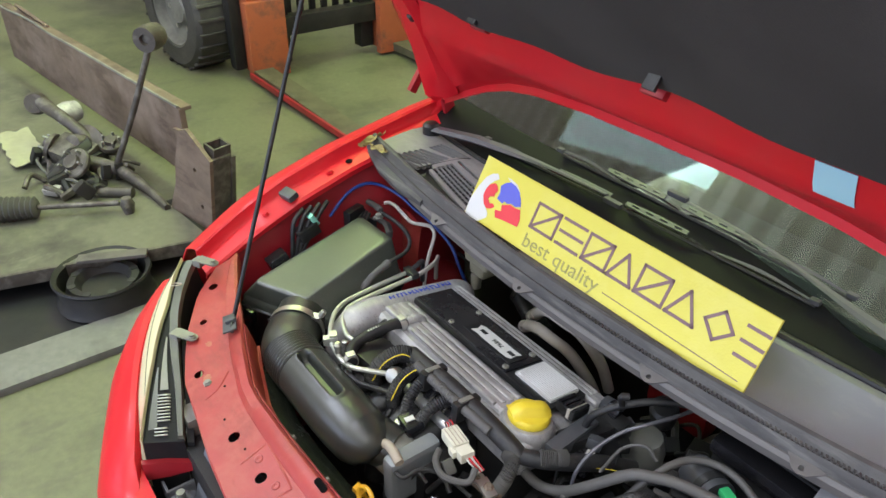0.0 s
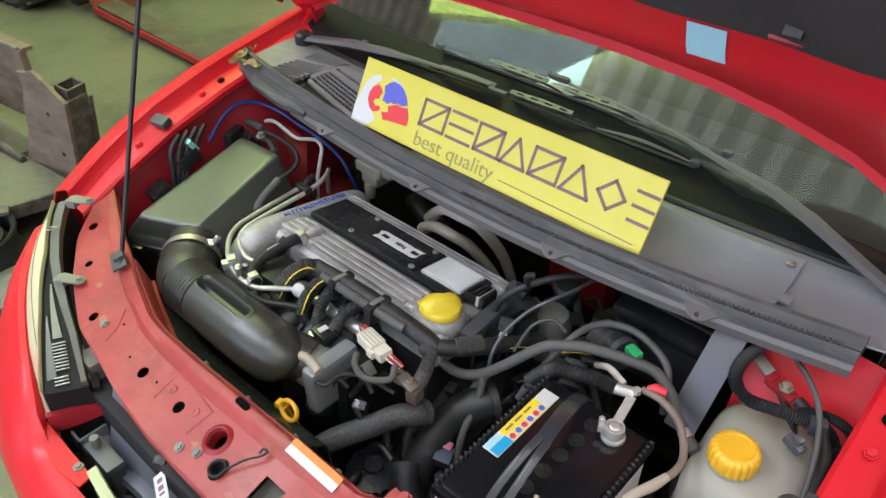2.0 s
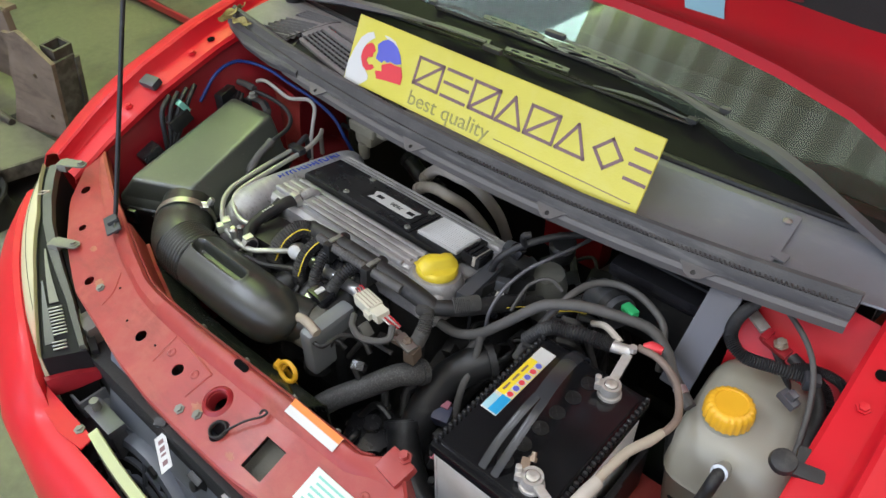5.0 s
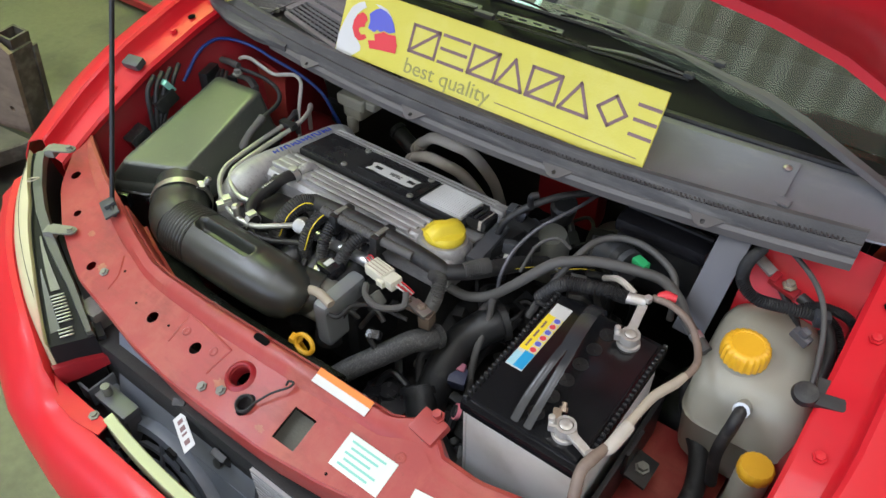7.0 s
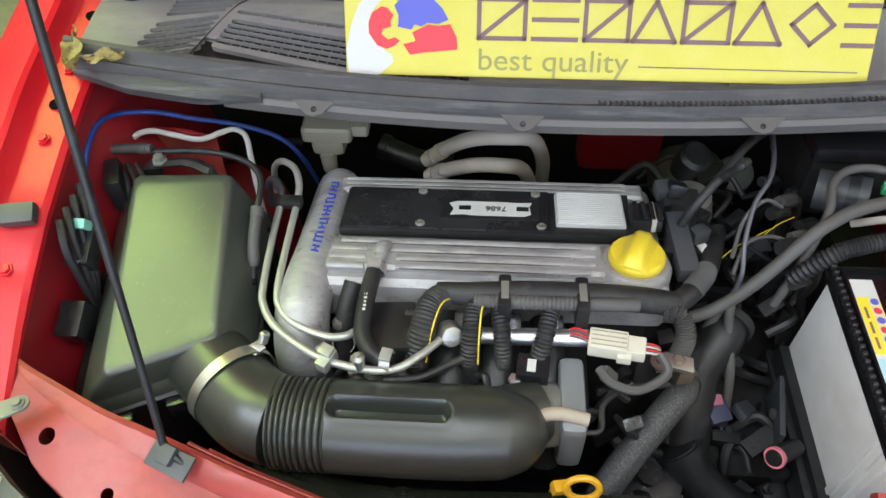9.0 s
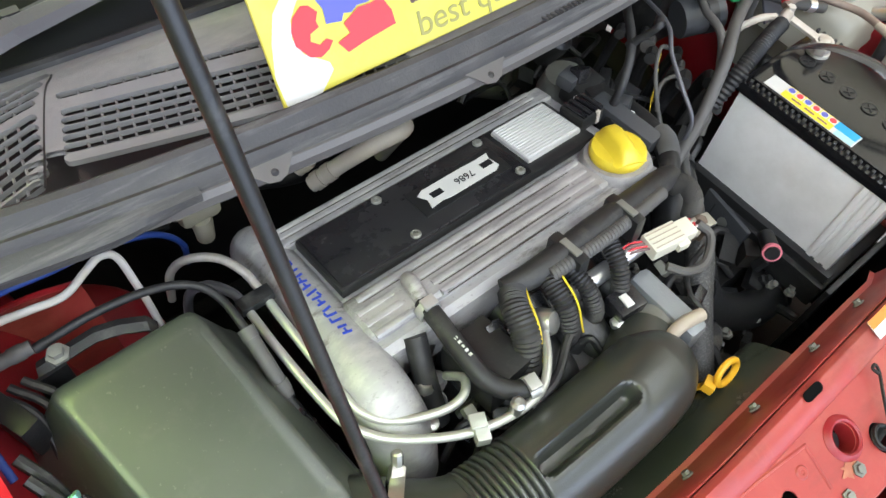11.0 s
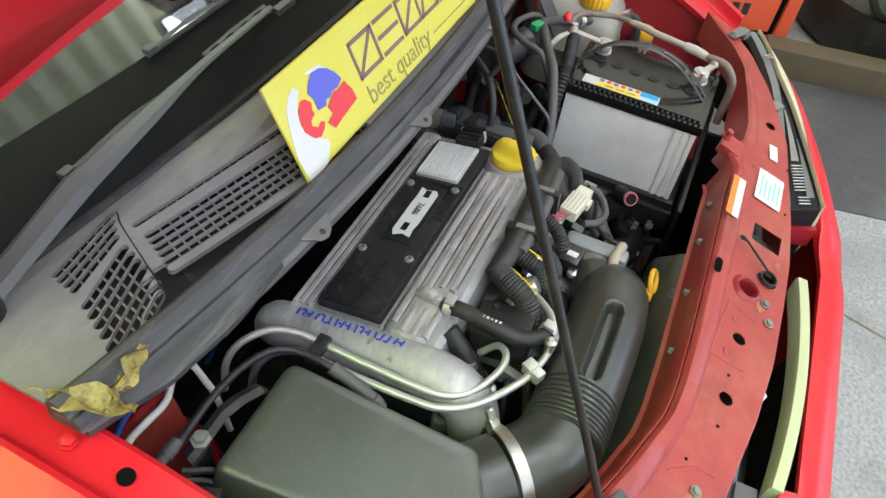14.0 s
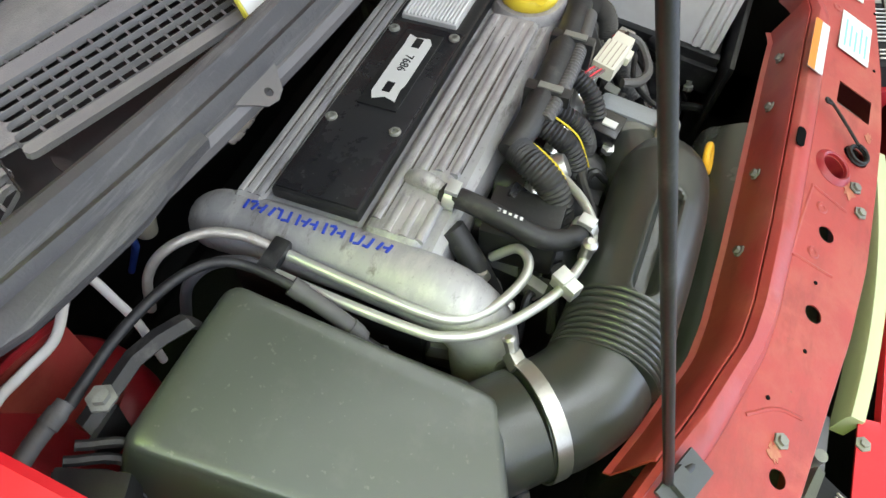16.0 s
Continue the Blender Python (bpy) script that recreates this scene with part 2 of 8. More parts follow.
BRAID = mat("speckled_braided_rubber", (0.036, 0.036, 0.037), 0.6, 0, 0.6, 380, 0.6, dirt=(0.15, 0.15, 0.145), dirt_amount=0.8, dirt_scale=450)
PALE_INK = mat("pale_green_ink", (0.3, 0.28, 0.08), 0.5, 0, 0.05, 20, 0)
GREASE = mat("greasy_brown_metal", (0.055, 0.047, 0.039), 0.5, 0.2, 0.4, 25, 0.5, dirt=(0.2, 0.19, 0.16), dirt_amount=0.6, dirt_scale=14)
CLOTH = mat("pale_yellow_rag", (0.3, 0.3, 0.19), 0.8, 0, 0.2, 20, 0.4)
DECK = mat("oily_deck_paint", (0.12, 0.12, 0.08), 0.45, 0, 0.3, 30, 0.3, dirt=(0.035, 0.034, 0.028), dirt_amount=0.95, dirt_scale=2.5)
SKY_STRIP = mat("clear_roof_strip", (0.75, 0.97, 0.86), 0.5, 0, 0.03, 2, 0, emit=6.0)
PLATE_GREY = mat("satin_grey_steel", (0.1, 0.1, 0.112), 0.4, 0.4, 0.1, 10, 0.1)
CARD = mat("white_edge", (0.7, 0.68, 0.66), 0.5, 0, 0.05, 20, 0)
FOAM = mat("pale_foam_strip", (0.44, 0.47, 0.28), 0.6, 0, 0.08, 9, 0.1)

PLUG_CREAM = mat("cream_plug_plastic", (0.6, 0.58, 0.47), 0.5, 0, 0.06, 20, 0.03)
FORK_STEEL = mat("oily_fork_steel", (0.1, 0.092, 0.06), 0.5, 0.2, 0.3, 12, 0.2, dirt=(0.05, 0.045, 0.03), dirt_amount=0.8, dirt_scale=5)
BAT_STRAP = mat("glossy_strap_plastic", (0.03, 0.031, 0.035), 0.22, 0, 0.2, 40, 0.02)
HEADLINER = mat("grey_headliner", (0.3, 0.3, 0.28), 0.9, 0, 0.1, 20, 0.2)
CLIP = mat("bright_zinc_clip", (0.5, 0.5, 0.48), 0.35, 0.6, 0.06, 30, 0.05)
PLANK = mat("weathered_grey_board", (0.1, 0.09, 0.078), 0.75, 0, 0.3, 20, 0.4, dirt=(0.05, 0.045, 0.04), dirt_amount=0.7, dirt_scale=9)
KERB = mat("oily_kerb_concrete", (0.14, 0.14, 0.13), 0.6, 0, 0.3, 40, 0.4, dirt=(0.07, 0.068, 0.06), dirt_amount=0.8, dirt_scale=3)
GUIDE = mat("glossy_dark_plastic", (0.022, 0.026, 0.017), 0.25, 0, 0.2, 14, 0.06, dirt=(0.04, 0.042, 0.034), dirt_amount=0.5, dirt_scale=9)
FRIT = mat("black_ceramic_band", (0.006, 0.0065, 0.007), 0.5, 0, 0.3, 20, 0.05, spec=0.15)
LAMP_GREY = mat("smoked_lamp_plastic", (0.085, 0.09, 0.075), 0.35, 0, 0.15, 30, 0.06, dirt=(0.13, 0.13, 0.11), dirt_amount=0.5)

GLASS = bpy.data.materials.new("tinted_glass")
GLASS.use_nodes = True
_g = GLASS.node_tree
_g.nodes.remove(_g.nodes["Principled BSDF"])
_clear, _gloss, _fres, _mix = (_g.nodes.new(k) for k in ("ShaderNodeBsdfTransparent", "ShaderNodeBsdfGlossy", "ShaderNodeFresnel", "ShaderNodeMixShader"))
_clear.inputs["Color"].default_value = (0.82, 0.9, 0.85, 1)
_gloss.inputs["Roughness"].default_value = 0.02
_fres.inputs["IOR"].default_value = 1.5
_g.links.new(_fres.outputs[0], _mix.inputs[0])
_g.links.new(_clear.outputs[0], _mix.inputs[1])
_g.links.new(_gloss.outputs[0], _mix.inputs[2])
_g.links.new(_mix.outputs[0], _g.nodes["Material Output"].inputs["Surface"])

# dust, streaks and specks over the large surfaces
stain(RED_FADED, (0.2, 0.035, 0.028), (10, 26, 26), 0.52, 0.66, 0.55)
stain(RED_FADED, (0.4, 0.09, 0.06), (22, 9, 9), 0.55, 0.7, 0.5)
stain(RED_FADED, (0.11, 0.045, 0.025), (60, 60, 60), 0.66, 0.74, 0.7)
stain(COWL, (0.27, 0.262, 0.25), (5, 14, 14), 0.5, 0.68, 0.6)
stain(COWL, (0.1, 0.098, 0.1), (40, 40, 40), 0.58, 0.72, 0.5)
stain(COWL_DARK, (0.24, 0.24, 0.235), (7, 20, 20), 0.55, 0.72, 0.5)
stain(SEAL, (0.15, 0.145, 0.135), (5, 60, 60), 0.52, 0.68, 0.65)
stain(AIRBOX, (0.085, 0.085, 0.075), (16, 16, 16), 0.54, 0.7, 0.45)
stain(AIRBOX, (0.13, 0.13, 0.115), (140, 140, 140), 0.66, 0.72, 0.5, 2.0)
stain(BLACK, (0.07, 0.068, 0.064), (30, 30, 30), 0.56, 0.72, 0.5)
stain(RUBBER, (0.08, 0.076, 0.068), (45, 45, 45), 0.56, 0.7, 0.5)
stain(FLOOR_GREEN, (0.06, 0.058, 0.05), (3.2, 1.6, 3), 0.54, 0.68, 0.7)
stain(FLOOR_GREEN, (0.2, 0.2, 0.14), (12, 12, 12), 0.62, 0.72, 0.4)
stain(FLOOR_GREY, (0.4, 0.405, 0.42), (260, 260, 260), 0.6, 0.68, 0.5, 2.0)
stain(FLOOR_GREY, (0.12, 0.122, 0.13), (6, 6, 6), 0.58, 0.72, 0.6)
stain(RUSTY, (0.07, 0.045, 0.03), (4, 4, 12), 0.5, 0.66, 0.7)
stain(DECK, (0.2, 0.2, 0.15), (9, 4, 6), 0.58, 0.7, 0.6)

# ---- mesh helpers ----
XC = 0.13  # the car's centre line


def part(name, bm, material, parent=None, label="", smooth=True, m=None):
    bmesh.ops.recalc_face_normals(bm, faces=bm.faces)
    me = bpy.data.meshes.new(name)
    if m is not None:
        bm.transform(m)
    bm.to_mesh(me)
    bm.free()
    if smooth:
        me.shade_smooth()
        me.set_sharp_from_angle(angle=radians(38))
    for k in (material if isinstance(material, (list, tuple)) else [material]):
        me.materials.append(k)
    ob = new(name, me)
    if parent is not None:
        ob.parent = parent
    if label:
        tagged(ob, label=label)
    return ob


def thing(name, label, category, group="", kind=""):
    return tagged(new(name), label=label, category=category, group=group, kind=kind)


def rbox(lo, hi, bevel=0.004, seg=2):
    bm = bmesh.new()
    bmesh.ops.create_cube(bm, size=1)
    lo, hi = Vector(lo), Vector(hi)
    for v in bm.verts:
        v.co = Vector(lo[i] + (v.co[i] + 0.5) * (hi[i] - lo[i]) for i in range(3))
    if bevel:
        bmesh.ops.bevel(bm, geom=bm.edges[:] + bm.verts[:], offset=min(bevel, 0.45 * min(abs(hi[i] - lo[i]) for i in range(3))), segments=seg, profile=0.7, affect="EDGES")
    return bm


def obox(centre, size, rot=(0, 0, 0), bevel=0.003, seg=2):
    h = Vector(size) / 2
    bm = rbox(-h, h, bevel, seg)
    bm.transform(pose(*centre, *rot))
    return bm


def spline(pts, steps=8):
    p = [Vector(q) for q in pts]
    if len(p) < 3:
        return p
    p = [2 * p[0] - p[1]] + p + [2 * p[-1] - p[-2]]
    out = []
    for i in range(1, len(p) - 2):
        a, b, c, d = p[i - 1 : i + 3]
        for k in range(steps):
            u = k / steps
            out.append(0.5 * (2 * b + (c - a) * u + (2 * a - 5 * b + 4 * c - d) * u * u + (3 * b - a - 3 * c + d) * u**3))
    return out + [p[-2]]


def sweep(pts, r, sides=12, steps=8, squash=1.0, ribs=0, rib=0.0):
    """A tube along a smooth line. r is one radius or one for each given point; ribs makes it corrugated."""
    line = spline(pts, steps)
    if ribs:
        dense = []
        for i in range(len(line) - 1):
            for k in range(ribs):
                dense.append(line[i].lerp(line[i + 1], k / ribs))
        line = dense + [line[-1]]
    rad = r if isinstance(r, (list, tuple)) else [r] * len(pts)
    bm = bmesh.new()
    rings, nrm = [], None
    for i, q in enumerate(line):
        tan = (line[min(i + 1, len(line) - 1)] - line[max(i - 1, 0)]).normalized()
        if nrm is None:
            nrm = tan.orthogonal() if abs(tan.z) > 0.9 else tan.cross(Vector((0, 0, 1)))
        nrm = (nrm - tan * nrm.dot(tan)).normalized()
        bi = tan.cross(nrm)
        f = i / (len(line) - 1) * (len(rad) - 1)
        k = min(int(f), len(rad) - 2) if len(rad) > 1 else 0
        rr = rad[k] + (rad[min(k + 1, len(rad) - 1)] - rad[k]) * (f - k)
        if ribs:
            rr += rib * (1 if i % 2 else -1)
        rings.append([bm.verts.new(q + rr * (math.cos(a) * nrm + squash * math.sin(a) * bi)) for a in (math.tau * j / sides for j in range(sides))])
    for a, b in zip(rings, rings[1:]):
        for j in range(sides):
            bm.faces.new((a[j], a[(j + 1) % sides], b[(j + 1) % sides], b[j]))
    bm.faces.new(rings[0][::-1])
    bm.faces.new(rings[-1])
    return bm


def lathe(profile, seg=32, m=None, lobes=0, depth=0.0):
    """A turned body from (radius, height) pairs; lobes makes a grip edge."""
    bm = bmesh.new()
    rings = []
    for r, z in profile:
        ring = []
        for j in range(seg):
            a = math.tau * j / seg
            q = r * (1 - depth * (0.5 + 0.5 * math.cos(lobes * a))) if lobes else r
            ring.append(bm.verts.new((q * math.cos(a), q * math.sin(a), z)))
        rings.append(ring)
    for a, b in zip(rings, rings[1:]):
        for j in range(seg):
            bm.faces.new((a[j], a[(j + 1) % seg], b[(j + 1) % seg], b[j]))
    radii = [r for r, _ in profile]
    if len(profile) > 3 and min(radii) > 0.6 * max(radii):  # a hollow ring closes on itself
        for j in range(seg):
            bm.faces.new((rings[-1][j], rings[-1][(j + 1) % seg], rings[0][(j + 1) % seg], rings[0][j]))
    else:
        bm.faces.new(rings[0][::-1])
        bm.faces.new(rings[-1])
    if m is not None:
        bm.transform(m)
    return bm


def loft(sections, closed=False, thick=0.0):
    bm = bmesh.new()
    rows_ = [[bm.verts.new(q) for q in s] for s in sections]
    for a, b in zip(rows_, rows_[1:]):
        k = len(a)
        for j in range(k if closed else k - 1):
            bm.faces.new((a[j], a[(j + 1) % k], b[(j + 1) % k], b[j]))
    if closed:
        bm.faces.new(rows_[0][::-1])
        bm.faces.new(rows_[-1])
    if thick:
        bmesh.ops.recalc_face_normals(bm, faces=bm.faces)
        bm.normal_update()
        faces, rim = bm.faces[:], [e for e in bm.edges if e.is_boundary]
        low = {v: bm.verts.new(v.co - v.normal * thick) for v in bm.verts[:]}
        for f in faces:
            bm.faces.new([low[v] for v in f.verts][::-1])
        for e in rim:
            a, b = e.verts
            bm.faces.new((a, b, low[b], low[a]))
    return bm


def circle(cx, cy, r, k=20, ry=None):
    return [(cx + r * math.cos(math.tau * i / k), cy + (ry or r) * math.sin(math.tau * i / k)) for i in range(k)]


def plate(outer, holes=(), z0=0.0, z1=0.002, m=None):
    """A flat sheet with real holes, from outlines in x and y."""
    bm = bmesh.new()
    loops = []
    for ring in [outer, *holes]:
        vs = [bm.verts.new((x, y, z1)) for x, y in ring]
        for a, b in zip(vs, vs[1:] + vs[:1]):
            bm.edges.new((a, b))
        loops.append(vs)
    bmesh.ops.triangle_fill(bm, use_beauty=True, use_dissolve=False, edges=bm.edges[:])
    top = bm.faces[:]
    low = {v: bm.verts.new((v.co.x, v.co.y, z0)) for v in bm.verts[:]}
    for f in top:
        bm.faces.new([low[v] for v in f.verts][::-1])
    for vs in loops:
        for a, b in zip(vs, vs[1:] + vs[:1]):
            bm.faces.new((a, b, low[b], low[a]))
    if m is not None:
        bm.transform(m)
    return bm


def join(*bms):
    out = bmesh.new()
    for b in bms:
        me = bpy.data.meshes.new("tmp")
        b.to_mesh(me)
        b.free()
        out.from_mesh(me)
        bpy.data.meshes.remove(me)
    return out


def lettering(name, text, size, m, material, parent, label="", thick=0.0004, squeeze=1.0):
    cu = bpy.data.curves.new(name, "FONT")
    cu.body, cu.size, cu.align_x, cu.align_y, cu.extrude = text, size, "CENTER", "CENTER", thick
    ob = bpy.data.objects.new(name, cu)
    scene.collection.objects.link(ob)
    dg = bpy.context.evaluated_depsgraph_get()
    me = bpy.data.meshes.new_from_object(ob.evaluated_get(dg))
    bpy.data.objects.remove(ob)
    me.transform(m @ Matrix.Diagonal((squeeze, 1, 1, 1)))
    me.materials.clear()
    me.materials.append(material)
    o = new(name, me)
    o.parent = parent
    if label:
        tagged(o, label=label)
    return o


TILT = Matrix.Translation((0, 0, 0.8)) @ Matrix.Rotation(radians(-9.5), 4, "X")  # the engine leans back


def E(x, y, z=0.0):
    return TILT @ Vector((x, y, z))


def mirror(x):
    return 2 * XC - x


def interp(x, table):
    xs, ys = zip(*table)
    return float(np.interp(x, xs, ys))

# ---- the hall ----
def corrugated(name, p0, p1, height, z0=0.0, pitch=0.22, depth=0.035):
    p0, p1 = Vector(p0), Vector(p1)
    along = (p1 - p0).normalized()
    out = along.cross(Vector((0, 0, 1)))
    k = int((p1 - p0).length / pitch)
    prof = []
    for i in range(k):
        for f, d in ((0.0, 0), (0.42, 0), (0.5, depth), (0.92, depth)):
            prof.append(p0 + along * (i + f) * pitch + out * d)
    bm = loft([[q + Vector((0, 0, z0)) for q in prof], [q + Vector((0, 0, height)) for q in prof]], thick=0.02)
    return tagged(part(name, bm, WALL, smooth=False), label="beige corrugated steel sheet wall of the workshop hall", category="wall", kind="structure")


corrugated("wall_west", (-9, -7, 0), (-9, 8, 0), 5.2)
corrugated("wall_north", (-9, 8, 0), (8, 8, 0), 5.2)
corrugated("wall_east", (8, 8, 0), (8, -7, 0), 5.2)
corrugated("wall_south", (8, -7, 0), (DOOR[1], -7, 0), 5.2)
corrugated("wall_south_2", (DOOR[1], -7, 0), (DOOR[0], -7, 0), 5.2, DOOR[2])
corrugated("wall_south_3", (DOOR[0], -7, 0), (-9, -7, 0), 5.2)
tagged(part("yard", rbox((-40, -60, -0.12), (40, -7.1, -0.02), 0), FLOOR_GREY, smooth=False), label="grey concrete yard outside the open door", category="ground", kind="structure")
fold = []
for i in range(60):
    fold += [(-9.1 + i * 0.29 + a, b) for a, b in ((0, 5.22), (0.11, 5.22), (0.145, 5.29), (0.255, 5.29))]
ceil_bm = loft([[(x, -7.1, z) for x, z in fold], [(x, 8.1, z) for x, z in fold]], thick=0.02)
# upper folds get the dimmer glow, giving the mirrored stripes
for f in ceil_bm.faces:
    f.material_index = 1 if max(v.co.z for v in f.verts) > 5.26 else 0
for i in range(4):
    ceil_bm = join(ceil_bm, rbox((-9, -5.5 + i * 4.2, 5.02), (8, -5.35 + i * 4.2, 5.2), 0))
tagged(part("ceiling", ceil_bm, [ROOF_PALE, ROOF_DIM], smooth=False), label="beige folded sheet ceiling with added glow, dimmer in the upper folds", category="ceiling", kind="structure")
tagged(part("floor", rbox((-9.1, -7.1, -0.1), (-0.2, 8.1, 0), 0), FLOOR_GREEN, smooth=False), label="worn green painted concrete workshop floor", category="floor", kind="structure")
tagged(part("floor_apron", rbox((-0.2, -7.1, -0.1), (8.1, 8.1, 0), 0), FLOOR_GREY, smooth=False), label="bare grey concrete floor, scuffed", category="floor", kind="structure")

tagged(part("roof_strip", rbox((-4.1, 0.22, 5.17), (-2.0, 0.58, 5.195), 0), SKY_STRIP, smooth=False), label="narrow clear roof strip, bright with daylight", category="roof light", kind="structure")
rl = tagged(part("roof_light", rbox((-4.4, 0.64, 5.16), (-0.9, 2.3, 5.19), 0), ROOF_LIGHT, smooth=False), label="yellow-green translucent roof light sheet, bright with daylight", category="roof light", kind="structure")

for x, y, z, ln, wd, watts, col in LAMPS:
    fit_ = thing("ceiling_light", "long white batten light hanging under the ceiling, lit", "ceiling light", "hall lights")
    part("housing", rbox((x - wd / 2, y - ln / 2, z + 0.05), (x + wd / 2, y + ln / 2, z + 0.13), 0.02), WHITE, fit_)
    for s in (-1, 1):
        part("tube", sweep([(x + s * wd * 0.25, y - ln / 2 + 0.05, z + 0.02), (x + s * wd * 0.25, y + ln / 2 - 0.05, z + 0.02)], 0.018), LAMP_WHITE, fit_)
        part("hanger", sweep([(x, y + s * ln * 0.4, z + 0.13), (x, y + s * ln * 0.4, 5.37)], 0.006, 6), STEEL, fit_)
    la = bpy.data.lights.new("batten_lamp", "AREA")
    la.shape, la.size, la.size_y, la.energy, la.color = "RECTANGLE", wd, ln, watts, col
    lo = new("batten_lamp", la)
    lo.matrix_world = pose(x, y, z - 0.01)

# ---- the car body ----
car = thing("car", "red compact people carrier, bonnet propped open, seen at its engine bay", "car")
BACK_Y = [(0, 0.0), (0.26, 0.0), (0.4, 0.022), (0.48, 0.052), (0.6, 0.105), (0.7, 0.17), (0.77, 0.22), (0.81, 0.26)]


def lamp_edge(k, a, b):
    """On the headlamp: k along it from the wing inwards, a outwards, b down."""
    t = 0.89 * k / 20
    bow = 0.055 * math.sin(math.pi * (0.15 + 0.85 * t)) * (1 - 0.35 * t)
    return Vector((-0.505 + 0.295 * t - bow * 0.75 - a * 0.55, -0.372 - 0.218 * t - bow * 0.6 - a, 0.86 - 0.13 * t**1.1 - b))


def slam_z(x, y):
    return 0.799 + 0.302 * (y + 0.467) + 0.026 * (x - 0.192)


# front bumper skin: low over the grille, drawn up to the foot of each lamp
LAMP_FOOT = sorted((XC - q.x, q.y, q.z) for q in (lamp_edge(k, 0.017, 0.042) for k in np.linspace(0, 22.4, 24)))
LAMP_FOOT += [(0.72, -0.4, 0.77), (0.81, -0.41, 0.7)]
secs = []
for i in range(65):
    u = -0.81 + 1.62 * i / 64
    a = abs(u)
    dy = interp(a, BACK_Y)
    low = [(-0.623 + dy, 0.64), (-0.622 + dy, 0.655), (-0.64 + dy, 0.655), (-0.656 + dy, 0.648), (-0.672 + dy, 0.632), (-0.684 + dy, 0.61), (-0.692 + dy, 0.58)]
    yt, zt = interp(a, [(q[0], q[1]) for q in LAMP_FOOT]), interp(a, [(q[0], q[2]) for q in LAMP_FOOT])
    yo = -0.7 + dy
    high = [(yt + 0.012, zt - 0.02), (yt + 0.002, zt - 0.002), (yt + 0.1 * (yo - yt), zt - 0.003)] + [(yt + (yo - yt) * math.sin(f * 1.5) ** 1.6, zt + (0.55 - zt) * (1 - math.cos(f * 1.45))) for f in (0.3, 0.5, 0.7, 0.87)]
    w = min(1.0, max(0.0, (a - 0.3) / 0.075))
    w = w * w * (3 - 2 * w)
    prof = [(y0 + (y1 - y0) * w, z0 + (z1 - z0) * w) for (y0, z0), (y1, z1) in zip(low, high)]
    prof += [(yo, 0.53), (yo + 0.002, 0.42), (yo + 0.02, 0.3), (yo + 0.08, 0.22)]
    secs.append([(XC + u, y, z) for y, z in prof])
part("bumper", loft(secs, thick=0.004), RED, car, "glossy red front bumper skin")
strip = [[(XC + u, -0.622 + 0.35 * u * u + interp(abs(u), BACK_Y) + a, 0.652 + b) for a, b in ((0.007, 0.011), (0.0225, 0.012), (0.025, 0.006), (0.025, -0.03), (0.007, -0.03))] for u in np.linspace(-0.205, 0.22, 21)]
part("bumper_strip", loft(strip, closed=True), FOAM, car, "pale strip on the bumper's upper edge")
part("bumper_liner", loft([[(XC + u, y + interp(abs(u), BACK_Y), z) for y, z in ((-0.632, 0.635), (-0.66, 0.62), (-0.68, 0.56), (-0.685, 0.45), (-0.66, 0.3), (-0.6, 0.24))] for u in np.linspace(-0.28, 0.28, 15)], thick=0.003), DARK, car)
part("bumper_tab", plate([(-0.225, -0.596), (-0.068, -0.597), (-0.063, -0.62), (-0.12, -0.628), (-0.19, -0.622)], (), 0.654, 0.657), RED, car, "red bumper corner tab", smooth=False)
part("tab_bolt", lathe([(0.009, 0), (0.009, 0.002), (0.005, 0.003), (0.005, 0.006), (0.001, 0.006)], 6, pose(-0.098, -0.603, 0.657)), DUST_GREEN, car)
part("latch_box", join(rbox((-0.145, -0.572, 0.56), (-0.075, -0.547, 0.632), 0.005), rbox((-0.15, -0.576, 0.625), (-0.07, -0.545, 0.64), 0.004)), PLATE_GREY, car, "grey plastic box beside the shroud")
part("box_post", lathe([(0.012, 0.63), (0.012, 0.636), (0.0075, 0.638), (0.0075, 0.66), (0.001, 0.66)], 12, pose(-0.132, -0.56, 0)), DUST_GREEN, car)
part("bumper_beam", obox((XC, -0.57, 0.42), (1.0, 0.06, 0.1), bevel=0.012), DARK, car)

# fenders with their bolted flange
RIDGE = [(-0.42, 0.815), (-0.355, 0.845), (-0.24, 0.9), (-0.12, 0.948), (0.02, 0.988), (0.25, 1.03), (0.6, 1.07), (1.0, 1.09)]


def fender(side):
    secs = []
    for y in np.linspace(-0.345, 0.9, 40):
        z = interp(y, RIDGE)
        w = 0.05 * max(0, min(1, (-0.2 - y) / 0.2))  # draws in towards the lamp
        prof = [(-0.502, z - 0.05), (-0.5, z - 0.038), (-0.506, z - 0.032), (-0.546, z - 0.028), (-0.552, z - 0.022), (-0.556, z - 0.002), (-0.562, z + 0.002),
                (-0.583, z - 0.004), (-0.64, z - 0.032), (-0.69, z - 0.085), (-0.715, z - 0.16), (-0.73, z - 0.3), (-0.735, z - 0.5)]
        secs.append([((x + w * k / 12) if side < 0 else mirror(x + w * k / 12) + 0.022, y, q) for k, (x, q) in enumerate(prof)])
    return loft(secs, thick=0.003)


